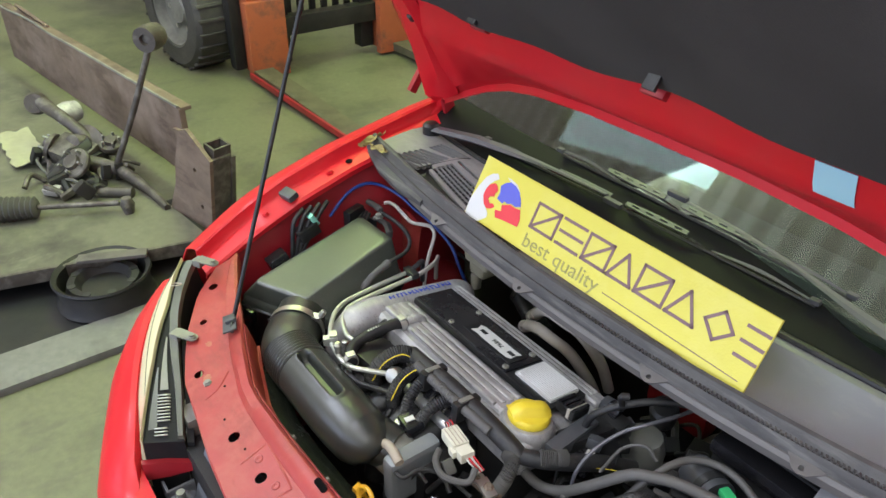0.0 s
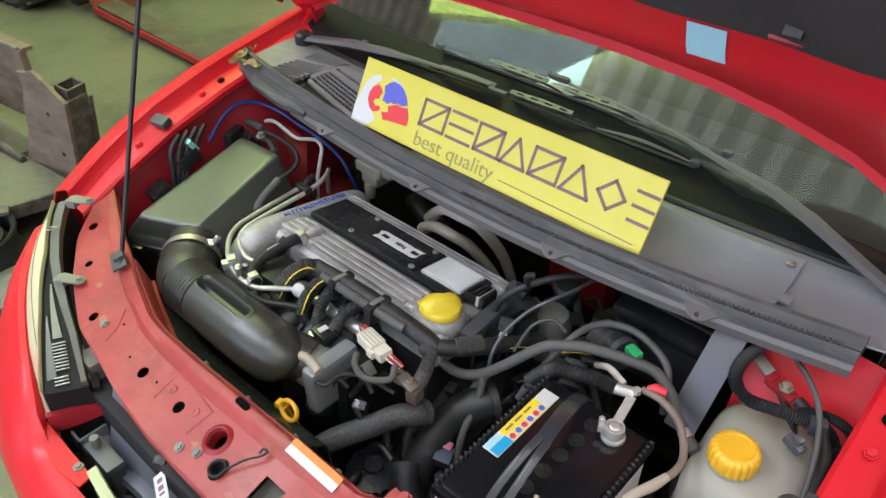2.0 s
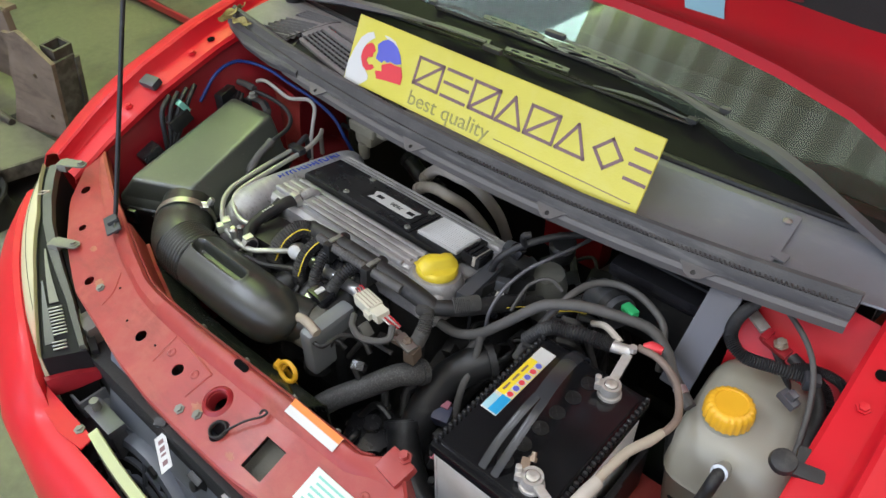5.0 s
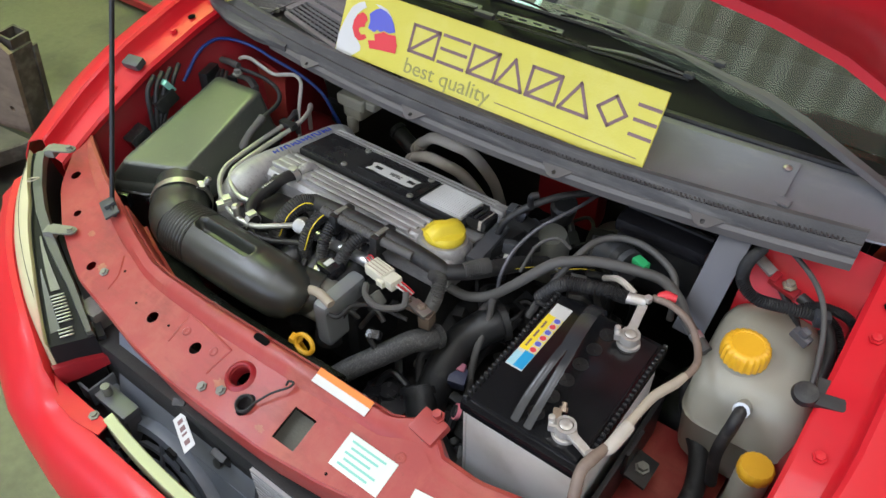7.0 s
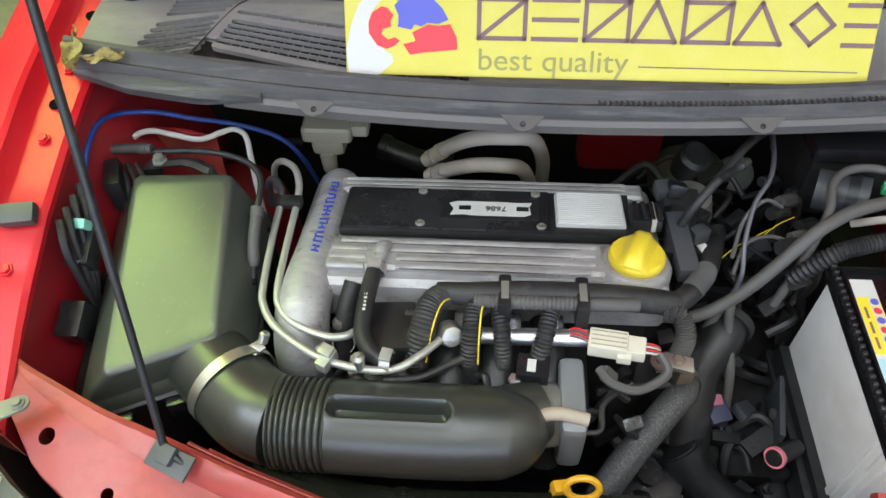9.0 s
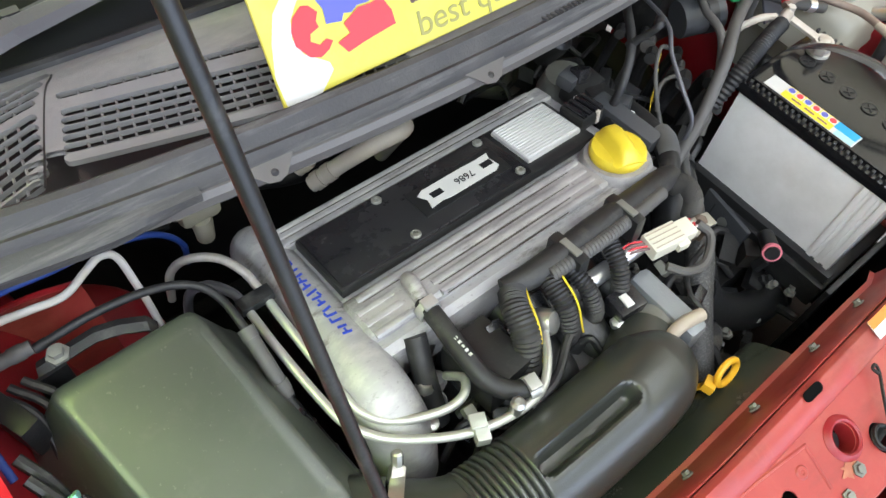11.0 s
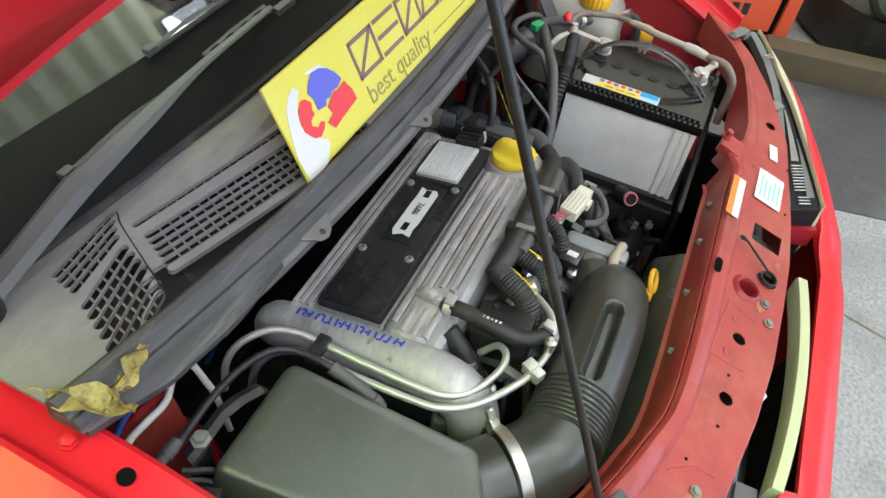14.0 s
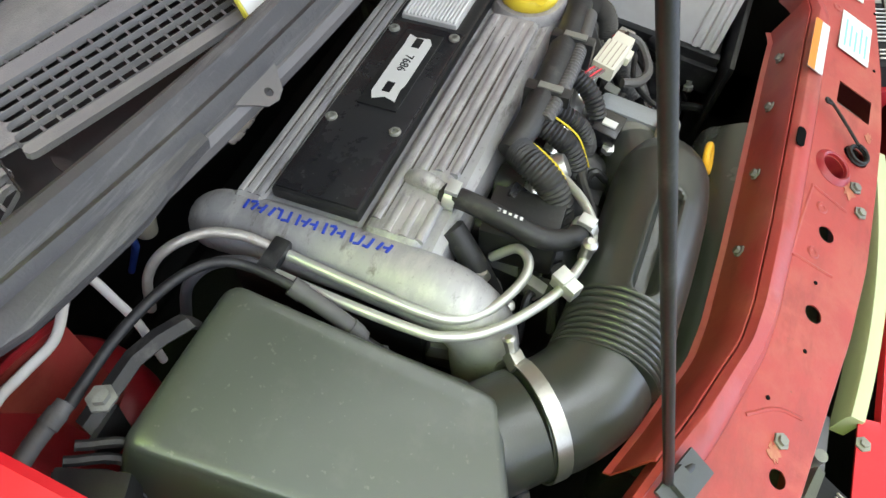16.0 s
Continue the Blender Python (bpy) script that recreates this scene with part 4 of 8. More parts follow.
XSC = [float(v) for v in np.linspace(-0.52, 0.75, 65)]
lipm = [[(x, cowl_y(x) + a, cowl_z(x) + b) for a, b in ((0.006, -0.016), (0.004, -0.003), (0.008, 0.003), (0.02, 0.006), (0.05, 0.004))] for x in XSC if x > -0.33]
scut = part("scuttle_lip", loft(lipm, thick=0.002), LIPMETAL, car, "grey sheet-metal scuttle lip with drilled tabs")
for x in (-0.204, 0.05, 0.33, 0.56):
    tab = plate([(-0.028, 0.0), (0.028, 0.0), (0.018, -0.01), (0.01, -0.019), (0, -0.022), (-0.01, -0.019), (-0.018, -0.01)], [circle(0, -0.0125, 0.0038, 14)], 0, 0.002, pose(x, cowl_y(x) + 0.012, cowl_z(x) + 0.006, 25, 0, 0))
    part("lip_tab", tab, LIPMETAL, scut, smooth=False)
sealp = [[(x, cowl_y(x) + a, cowl_z(x) + b) for a, b in ((0.01, 0.004), (0.011, 0.016), (0.015, 0.021), (0.019, 0.02), (0.022, 0.024), (0.028, 0.034), (0.034, 0.036), (0.04, 0.031), (0.042, 0.018), (0.042, 0.004))] for x in XSC]
part("weatherstrip", loft(sealp, closed=True), SEAL, car, "dusty black rubber weatherstrip")
apron = []
for x in np.linspace(-0.515, -0.27, 40):
    w = max(0.0, min(1.0, (-0.27 - x) / 0.09))
    w = w * w * (3 - 2 * w)
    y, z = cowl_y(x) + 0.004 + 0.2 * max(0.0, -0.44 - x), cowl_z(x)
    apron.append([(x, y + 0.006, z - 0.004 - 0.014 * w), (x, y - 0.006 * w, z - 0.002 - 0.009 * w), (x, y - 0.009 * w, z + 0.001), (x, y - 0.004 * w, z + 0.007), (x, y + 0.006, z + 0.011), (x, y + 0.014, z + 0.014)])
part("strip_apron", loft(apron, thick=0.003), SEAL, car, "dusty rubber skirt below the weatherstrip")
crown = part("strip_teeth", bmesh.new(), SEAL, car)
bm = bmesh.new()
for k in range(90):
    x = 0.14 + k * 0.0066
    b2 = obox((x, cowl_y(x) + 0.0195, cowl_z(x) + 0.0225), (0.0028, 0.009, 0.0022), (0, 0, 24), 0)
    me_ = bpy.data.meshes.new("tmp")
    b2.to_mesh(me_)
    b2.free()
    bm.from_mesh(me_)
    bpy.data.meshes.remove(me_)
bm.to_mesh(crown.data)
bm.free()

WS_Y, WS_Z, WS_A = 0.2, 0.995, radians(31)


def ws(x, up, off=0.0):
    """A point on the windscreen: x across, up along the glass, off above it."""
    u = x - XC
    y0 = WS_Y + 0.10 * u * u + up * math.cos(WS_A)
    return Vector((x, y0 - off * math.sin(WS_A), WS_Z - 0.02 * u * u + up * math.sin(WS_A) + off * math.cos(WS_A)))


# cowl panel: smooth tray on one side, grilles on the other
def cowl_pt(x, t):
    """Across the cowl: t = 0 at the seal, 1 at the glass."""
    a = Vector((x, cowl_y(x) + 0.042, cowl_z(x) + 0.014))
    b = ws(x, 0.0)
    dip = -0.022 * math.sin(math.pi * min(1, t * 1.25)) * (1 if x > 0.05 else 0.4) * (0 if t > 0.8 else 1)
    rise = 0.018 * max(0, math.sin(math.pi * t)) * (1 if x < 0 else 0.2)
    q = a.lerp(b, t)
    return q + Vector((0, 0, dip + rise))


panel = [[cowl_pt(x, t) for t in np.linspace(0, 1, 15)] for x in np.linspace(0.02, 0.81, 40)]
cp = part("cowl_panel", loft(panel, thick=0.003), COWL_DARK, car, "smooth dark grey plastic cowl panel")
part("cowl_flap", loft([[cowl_pt(x, t) + Vector((0, 0, 0.0055)) for t in np.linspace(0.1, 0.8, 9)] for x in np.linspace(0.3, 0.632, 15)], thick=0.003), COWL_DARK, cp)
q = cowl_pt(0.632, 0.34)
part("flap_tab", obox(q + Vector((0.004, 0, 0.006)), (0.02, 0.018, 0.004), (0, 0, -4), 0.003), COWL_DARK, cp)
for x, t in ((0.618, 0.72),):
    q = cowl_pt(x, t)
    part("cowl_screw", lathe([(0.0065, 0), (0.0065, 0.0025), (0.004, 0.0045), (0.001, 0.005)], 14, pose(q.x, q.y, q.z + 0.0055)), STEEL, cp)
panel_l = part("vent_panel", bmesh.new(), COWL, car, "dusty grey cowl panel with air intake grilles")
# grille openings as a grid of bars over a dark tray
tray = [[cowl_pt(x, t) - Vector((0, 0, 0.045)) for t in np.linspace(0, 1, 9)] for x in np.linspace(-0.475, 0.03, 25)]
part("vent_tray", loft(tray, thick=0.002), BLACK, panel_l)


# slots of the two grilles: ends across the car and towards the glass
SLOTS = [(-0.322, 0.849, -0.41, 0.712), (-0.331, 0.785, -0.412, 0.655), (-0.338, 0.725, -0.4135, 0.597), (-0.345, 0.664, -0.415, 0.54)]
SLOTS += [(-0.351 - 0.0031 * k, 0.561 - 0.067 * k, -0.423 - 0.0052 * k - 0.0022 * max(0, k - 3), 0.397 - 0.079 * k - 0.008 * max(0, k - 3)) for k in range(6)] + [(-0.374, 0.155, -0.402, 0.085)]
SLOTS += [(-0.3253 - 0.0035 * k, 0.527 - 0.0575 * k, -0.02, 0.296 - 0.058 * k) for k in range(5)] + [(-0.343, 0.24, -0.13, 0.075)]
SLOTS += [(-0.3216, 0.651, -0.02, 0.447)]


def slot_ring(x0, t0, x1, t1, half=0.0042):
    """A long round-ended opening, as points across (x) and along (t) the cowl."""
    dep = 0.16
    a, b = Vector((x0, t0 * dep)), Vector((x1, t1 * dep))
    d = (b - a).normalized()
    nrm = Vector((-d.y, d.x))
    out = []
    for c, s in ((a, -1), (b, 1)):
        for k in range(5):
            th_ = radians(-90 + 45 * k)
            out.append(c + half * (s * d * math.cos(th_) + s * nrm * math.sin(th_)))
    # points along the sides let the opening follow the curve
    side1 = [out[4].lerp(out[5], k / 7) for k in range(1, 7)]
    side2 = [out[9].lerp(out[0], k / 7) for k in range(1, 7)]
    return [(q.x, q.y / dep) for q in out[:5] + side1 + out[5:] + side2]


edge_x = [float(v) for v in np.linspace(-0.515, 0.03, 30)]
rim_ = [(x, 0.0) for x in edge_x] + [(0.03, t) for t in (0.2, 0.4, 0.6, 0.8)] + [(x, 1.0) for x in edge_x[::-1]] + [(-0.515, t) for t in (0.8, 0.6, 0.4, 0.2)]
vent_bm = plate(rim_, [slot_ring(*s, 0.0037 if s[1] > 0.57 else 0.0044) for s in SLOTS], 0, 1)
for v in vent_bm.verts:
    v.co = cowl_pt(v.co.x, v.co.y) - Vector((0, 0, 0.0 if v.co.z > 0.5 else 0.006))
bmesh.ops.recalc_face_normals(vent_bm, faces=vent_bm.faces)
vent_bm.to_mesh(panel_l.data)
vent_bm.free()
for x0, t0, x1, t1 in SLOTS:
    k_ = max(3, int(math.hypot(x1 - x0, (t1 - t0) * 0.16) / 0.0125))
    for k in range(1, k_):
        f = (k + 0.15) / k_
        q, t = x0 + (x1 - x0) * f, t0 + (t1 - t0) * f
        if t > 0.01:
            part("slot_tie", sweep([cowl_pt(q - 0.0008, t - 0.024) - Vector((0, 0, 0.004)), cowl_pt(q + 0.0008, t + 0.024) - Vector((0, 0, 0.004))], 0.0013, 4, 1), COWL, panel_l)
part("panel_gap", sweep([cowl_pt(x, t) + Vector((0, 0, -0.0002)) for x, t in ((-0.317, 0.84), (-0.3205, 0.8), (-0.33, 0.715), (-0.3516, 0.41), (-0.3714, 0.114))], 0.0011, 5, 4), BLACK, panel_l)
part("drain_slit", loft([[cowl_pt(-0.3416 - w, t) + Vector((0, 0, 0.0006)), cowl_pt(-0.3416 + w, t) + Vector((0, 0, 0.0006))] for t, w in ((0.15, 0.0004), (0.11, 0.004), (0.07, 0.0045), (0.03, 0.003), (0.0, 0.0004))], thick=0.0008), BLACK, panel_l)


# windscreen, dashboard, cabin
gl = part("windscreen", loft([[ws(x, up) for up in np.linspace(-0.03, 0.95, 12)] for x in np.linspace(-0.56, 0.82, 24)], thick=0.005), GLASS, car, "tinted laminated windscreen")
gl.visible_shadow = False
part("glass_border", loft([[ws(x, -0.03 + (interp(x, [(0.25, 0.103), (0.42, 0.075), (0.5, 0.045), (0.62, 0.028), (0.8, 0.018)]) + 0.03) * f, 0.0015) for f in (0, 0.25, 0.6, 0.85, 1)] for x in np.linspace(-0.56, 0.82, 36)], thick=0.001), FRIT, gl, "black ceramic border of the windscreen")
part("screen_trim", sweep([ws(x, -0.002, 0.004) for x in np.linspace(-0.5, 0.78, 12)], 0.006, 8, 2), RUBBER, car)
part("dashboard", loft([[(x, y, z) for y, z in ((0.36, 0.95), (0.42, 1.03), (0.8, 1.08), (1.05, 1.1), (1.12, 1.04), (1.1, 0.7))] for x in np.linspace(-0.6, 0.86, 10)], thick=0.01), BLACK, car, "black dashboard behind the glass")
for s in (-1, 1):
    a, b = ws(XC + s * 0.7, -0.02, -0.01), ws(XC + s * 0.66, 0.95, -0.01)
    part("pillar", sweep([a, a.lerp(b, 0.5), b], 0.03, 8), RED, car, "red windscreen pillar")
part("cabin_back", rbox((-0.55, 2.9, 0.4), (0.81, 2.94, 1.45), 0.02), BLACK, car)


def roof_z(y, x):
    return interp(y, [(1.03, 1.49), (1.3, 1.55), (1.9, 1.58), (2.7, 1.55), (3.1, 1.49)]) - 0.1 * (x - XC) ** 2


part("roof", loft([[(x, y, roof_z(y, x)) for y in np.linspace(1.03, 3.1, 14)] for x in np.linspace(-0.53, 0.79, 14)], thick=0.02), RED, car, "red roof panel")
part("headliner", loft([[(x, y, roof_z(y, x) - 0.035) for y in np.linspace(1.08, 3.05, 6)] for x in np.linspace(-0.5, 0.76, 6)], thick=0.01), HEADLINER, car, "grey cloth headliner")
part("floor_pan", rbox((-0.6, 0.9, 0.3), (0.86, 3.1, 0.36), 0.02), DARK, car)
for s in (-1, 1):
    def side(y, z):
        bow = 0.73 + 0.03 * math.sin((z - 0.3) * 3) if z < 1.05 else interp(z, [(1.05, 0.753), (1.48, 0.655)])
        return (XC + s * bow * (1 - 0.05 * max(0, y - 2.6)), y, z)

    for y0, y1, name in ((0.9, 1.82, "door"), (1.83, 2.62, "rear_door")):
        dr_ = part(name, loft([[side(y, z) for z in np.linspace(0.25, 1.05, 7)] for y in np.linspace(y0, y1, 6)], thick=0.02), RED, car, "red side door")
        part("door_handle", obox((XC + s * 0.765, y1 - 0.14, 0.93), (0.03, 0.13, 0.03), bevel=0.01), RED, dr_)
        wn_ = part("side_window", loft([[side(y, z) for z in (1.06, 1.2, 1.34, 1.47)] for y in np.linspace(y0 + (0.25 if y0 < 1 else 0.04), y1 - 0.04, 5)], thick=0.005), GLASS, car, "tinted side window")
        wn_.visible_shadow = False
    part("door_trim", loft([[Vector(side(y, z)) - Vector((s * 0.03, 0, 0)) for z in np.linspace(0.35, 1.06, 6)] for y in np.linspace(0.85, 3.1, 9)], thick=0.01), BLACK, car, "dark interior door trim")
    for y in (1.83, 2.64):
        part("door_pillar", sweep([side(y, 1.04), side(y, 1.26), side(y, 1.48)], 0.03, 8), BLACK_GLOSS, car)
    part("rear_quarter", loft([[side(y, z) for z in np.linspace(0.28 if y > 3.05 else interp(y, [(2.62, 0.25), (2.63, 0.34), (2.7, 0.6), (2.85, 0.62), (2.98, 0.4), (3.05, 0.3)]), 1.48, 9)] for y in (2.62, 2.64, 2.7, 2.85, 2.98, 3.05, 3.14, 3.2)], thick=0.02), RED, car, "red rear quarter panel")
    part("sill", rbox((XC + s * 0.7 - 0.03, 0.7, 0.2), (XC + s * 0.7 + 0.03, 2.4, 0.3), 0.02), BLACK, car)
    part("roof_rail", sweep([(XC + s * 0.655, y, roof_z(y, XC + s * 0.655) - 0.01) for y in np.linspace(1.03, 3.1, 10)], 0.025, 8, 3), RED, car)
    part("tail_lamp", rbox((XC + s * 0.66 - 0.06, 3.17, 0.85), (XC + s * 0.66 + 0.06, 3.23, 1.35), 0.02), LOGO_RED, car, "red tail lamp")
tg = part("tailgate", loft([[(x, y, z) for y, z in ((3.2, 0.45), (3.25, 0.7), (3.22, 1.0), (3.18, 1.06))] for x in np.linspace(-0.55, 0.81, 8)], thick=0.02), RED, car, "red tailgate")
rw = part("rear_window", loft([[(x, y, z) for y, z in ((3.18, 1.06), (3.15, 1.28), (3.1, 1.48))] for x in np.linspace(-0.52, 0.78, 8)], thick=0.005), GLASS, car, "tinted rear window")
rw.visible_shadow = False
part("rear_bumper", loft([[(XC + u, 3.27 - 0.12 * abs(u / 0.75) ** 4 + a, z) for a, z in ((-0.06, 0.26), (0.0, 0.3), (0.03, 0.42), (0.0, 0.52), (-0.06, 0.55))] for u in np.linspace(-0.75, 0.75, 15)], thick=0.01), RED, car, "red rear bumper")
for x in (-0.2, 0.46):
    seat_ = part("front_seat", obox((x, 1.55, 0.72), (0.46, 0.5, 0.2), bevel=0.06), INSUL, car, "dark cloth front seat")
    part("backrest", obox((x, 1.85, 1.05), (0.46, 0.16, 0.62), (-14, 0, 0), 0.06), INSUL, seat_)

# bonnet, propped open
HY, HZ = 0.3, 1.07


def hood(x, d, off=0.0):
    """On the opened bonnet: d metres up from the hinge line, off out of its inner face."""
    u, w = x - XC, max(0.0, min(1.0, (0.25 - d) / 0.25))
    w *= max(0.0, min(1.0, (abs(u) - 0.5) / 0.13))
    x += math.copysign(0.06 * w, u)
    off += 0.05 * w - 0.014
    return Vector((x, HY - 0.565 * d - 0.825 * off, HZ + 0.825 * d - 0.565 * off))


def hood_low(x):
    u = abs(x - XC)
    return interp(u, [(0, 0.15), (0.15, 0.148), (0.3, 0.132), (0.4, 0.103), (0.5, 0.055), (0.56, 0.02), (0.63, -0.03)])


hs = []
for x in np.linspace(XC - 0.63, XC + 0.63, 49):
    lo_ = hood_low(x)
    c = 0.05 * (abs(x - XC) / 0.63) ** 4
    hs.append([hood(x, lo_ - 0.004, 0.012), hood(x, lo_ + 0.008, 0.002), hood(x, lo_ + 0.016, 0.006)] + [hood(x, d, e) for d, e in ((lo_ + 0.028, 0.008), (lo_ + 0.034, 0.013), (0.2, 0.024), (0.212, 0.026), (0.24, 0.0225), (0.285, 0.009), (0.32, 0.007), (0.6, 0.012), (0.95, 0.012 - c))] + [hood(x, 0.95, -0.03 - c), hood(x, 0.5, -0.035 - c), hood(x, lo_ + 0.02, -0.025), hood(x, lo_ - 0.004, 0.004)])
bonnet = part("bonnet", loft(hs, closed=True), RED, car, "red bonnet standing open, inner side with black lining")
part("bonnet_lining", loft([[hood(x, d, 0.026 + 0.008 * math.sin((x - XC) * 9) * math.sin(d * 11) + 0.004 * math.sin(23 * x + 17 * d)) for d in np.linspace(interp(x, [(-0.3, 0.33), (0.2, 0.33), (0.5, 0.308)]), 0.9, 24)] for x in np.linspace(XC - 0.54, XC + 0.54, 30)], thick=0.012), INSUL, bonnet, "black felt sound lining")
for x in (-0.19, 0.19, 0.55):
    # dark red block stands for the shadowed hole at the clip
    part("lining_clip", obox(hood(x, 0.318, 0.026), (0.042, 0.014, 0.026), (-34, 0, 0), 0.004), RED_SHADED, bonnet)
    part("lining_tongue", obox(hood(x + 0.012, 0.35, 0.036), (0.022, 0.008, 0.03), (-34, 0, 0), 0.003), BLACK, bonnet)
part("bonnet_label", loft([[hood(x, d, e) for d, e in ((0.222, 0.0262), (0.24, 0.0245), (0.273, 0.0146))] for x in (0.412, 0.466)], thick=0.001), LIGHT_BLUE, bonnet, "pale blue paper label")
for s in (-1, 1):
    x = XC + s * 0.655
    part("hinge", join(obox((x, 0.3, 1.0), (0.012, 0.03, 0.1), (15, 0, 0), 0.003), obox(hood(x, 0.06, 0.0), (0.014, 0.02, 0.1), (-34, 0, 0), 0.003)), RED_SHADED, bonnet, "red-painted steel bonnet hinge")
    part("hinge_buffer", lathe([(0.012, 0), (0.014, 0.02), (0.008, 0.03), (0.001, 0.031)], 14, Matrix.Translation(hood(XC + s * 0.585, 0.24, 0.01)) @ pose(0, 0, 0, 70, 0, 0)), RUBBER, bonnet)
    part("bonnet_side_rib", loft([[hood(XC + s * 0.62, d, e) for e in (0.0, 0.03)] + [hood(XC + s * 0.575, d, 0.03), hood(XC + s * 0.56, d, 0.012)] for d in np.linspace(0.03, 0.92, 20)], thick=0.004), RED, bonnet)

prop = thing("prop_rod", "thin black bonnet prop rod with a yellow grip", "prop rod")
P0, PD = Vector((-0.308, -0.362, 0.838)), Vector((-0.044, 0.36, 0.932)).normalized()
part("rod", sweep([P0 + Vector((0.03, -0.02, -0.012)), P0 + Vector((0.012, -0.01, -0.006)), P0, P0 + PD * 0.05, P0 + PD * 0.4, P0 + PD * 0.79], 0.0042, 10, 6), BLACK, prop)
part("grip", sweep([P0 + PD * 0.67, P0 + PD * 0.77], 0.0075, 10), YELLOW_OIL, prop, "yellow plastic grip")
part("bracket", join(obox((-0.3, -0.376, 0.829), (0.05, 0.026, 0.004), (16, 0, -22), 0.001), obox((-0.303, -0.372, 0.834), (0.018, 0.02, 0.01), (16, 0, -22), 0.003)), FUSE, prop)

# wipers
def wiper(arm_pts, joint, b0, b1, slim=1.0):
    w = thing("windscreen_wiper", "grey wiper arm and black blade lying on the windscreen", "wiper", "wipers")
    n_arm = len(arm_pts) - 1
    wide = lambda f: slim * interp(f, [(0, 0.0175), (0.2, 0.0165), (0.34, 0.013), (0.6, 0.007), (1, 0.0045)])
    part("arm_base", sweep(arm_pts[:2] + [arm_pts[1].lerp(arm_pts[2], 0.04)], [0.015 * slim, 0.018 * slim, 0.0175 * slim], 6, 5, 0.42), WIPER, w, "flat grey arm head", smooth=False)
    part("arm", sweep([arm_pts[1].lerp(arm_pts[2], 0.07)] + arm_pts[2:], [wide(k / (n_arm - 1)) for k in range(n_arm)], 6, 6, 0.42), WIPER, w, smooth=False)
    part("pivot_cap", lathe([(0.02, -0.02), (0.02, 0.008), (0.014, 0.014), (0.001, 0.015)], 16, Matrix.Translation(arm_pts[0])), BLACK, w)
    up_ = Vector((0, -0.006, 0.012))
    for f0, f1 in ((0.0, 0.24), (0.26, 0.48), (0.52, 0.74), (0.76, 1.0)):
        q0, q1 = b0.lerp(b1, f0), b0.lerp(b1, f1)
        part("blade_yoke", sweep([q0 + up_ * 0.2, q0.lerp(q1, 0.5) + up_, q1 + up_ * 0.2], [0.0022, 0.0042, 0.0022], 4, 6, 0.8), WIPER if f0 in (0.0, 0.76) else BLACK_GLOSS, w, smooth=False)
    along = (b1 - b0).normalized()
    f_j = (joint - b0).dot(along)
    side_ = along.cross(up_).normalized()
    top_ = side_.cross(along)
    turn_ = Matrix((along, side_, top_)).transposed().to_4x4()
    for g0, g1 in ((-0.15, -0.018), (0.018, 0.15)):
        slots = [[(g0 + (g1 - g0) * f - 0.008, -0.0018), (g0 + (g1 - g0) * f + 0.008, -0.0018), (g0 + (g1 - g0) * f + 0.008, 0.0018), (g0 + (g1 - g0) * f - 0.008, 0.0018)] for f in (0.16, 0.39, 0.62, 0.85)]
        part("blade_bridge", plate([(g0, -0.004), (g0, 0.004), ((g0 + g1) / 2, 0.006), (g1, 0.005 if g0 < 0 else 0.004), (g1, -0.005 if g0 < 0 else -0.004), ((g0 + g1) / 2, -0.006)], slots, 0, 0.003, Matrix.Translation(b0 + along * f_j + up_ * 1.3) @ turn_), WIPER, w, "slotted metal bridge of the blade", smooth=False)
    part("blade_rubber", sweep([b0 - up_ * 0.5, b0.lerp(b1, 0.5) - up_ * 0.3, b1 - up_ * 0.5], 0.003, 5, 4), RUBBER, w)
    part("blade_joint", obox(joint, (0.04, 0.011, 0.01), (0, 0, 0), 0.003), FUSE, w)
    for q in (b0, b1):
        part("blade_end", obox(q + up_ * 0.4, (0.016, 0.01, 0.008), (0, 0, 0), 0.002), FUSE, w)


wiper([ws(-0.475, -0.014, 0.034), ws(-0.333, 0.022, 0.033), ws(-0.22, 0.038, 0.033), ws(-0.118, 0.05, 0.033), ws(0.03, 0.058, 0.032)], ws(0.05, 0.05, 0.03), ws(-0.32, 0.042, 0.014), ws(0.424, 0.062, 0.014))
wiper([ws(0.775, -0.038, 0.026), ws(0.615, 0.033, 0.028), ws(0.549, 0.057, 0.028), ws(0.491, 0.069, 0.028), ws(0.435, 0.081, 0.028), ws(0.369, 0.095, 0.028), ws(0.25, 0.112, 0.026), ws(0.13, 0.118, 0.026)], ws(0.14, 0.118, 0.03), ws(-0.14, 0.1, 0.014), ws(0.458, 0.096, 0.014), 0.9)

# road wheels, mostly hidden
for x, y in ((-0.6, -0.02), (0.86, -0.02), (-0.6, 2.65), (0.86, 2.65)):
    w_ = part("wheel", lathe([(0.19, -0.08), (0.28, -0.09), (0.31, -0.06), (0.31, 0.06), (0.28, 0.09), (0.19, 0.08)], 40, pose(x, y, 0.31, 0, 90, 0)), TYRE, car, "black road tyre")
    part("rim", lathe([(0.185, -0.07), (0.185, 0.07), (0.15, 0.03), (0.05, 0.02), (0.001, 0.02)], 32, pose(x, y, 0.31, 0, 90, 0)), STEEL, w_)
part("underbody", rbox((-0.5, 0.3, 0.24), (0.76, 3.0, 0.32), 0.02), DARK, car)

# ---- engine ----
eng = thing("engine", "four-cylinder engine with dusty cast aluminium valve cover", "engine")


def epart(name, bm, material, parent, label="", smooth=True):
    return part(name, bm, material, parent, label, smooth, TILT)


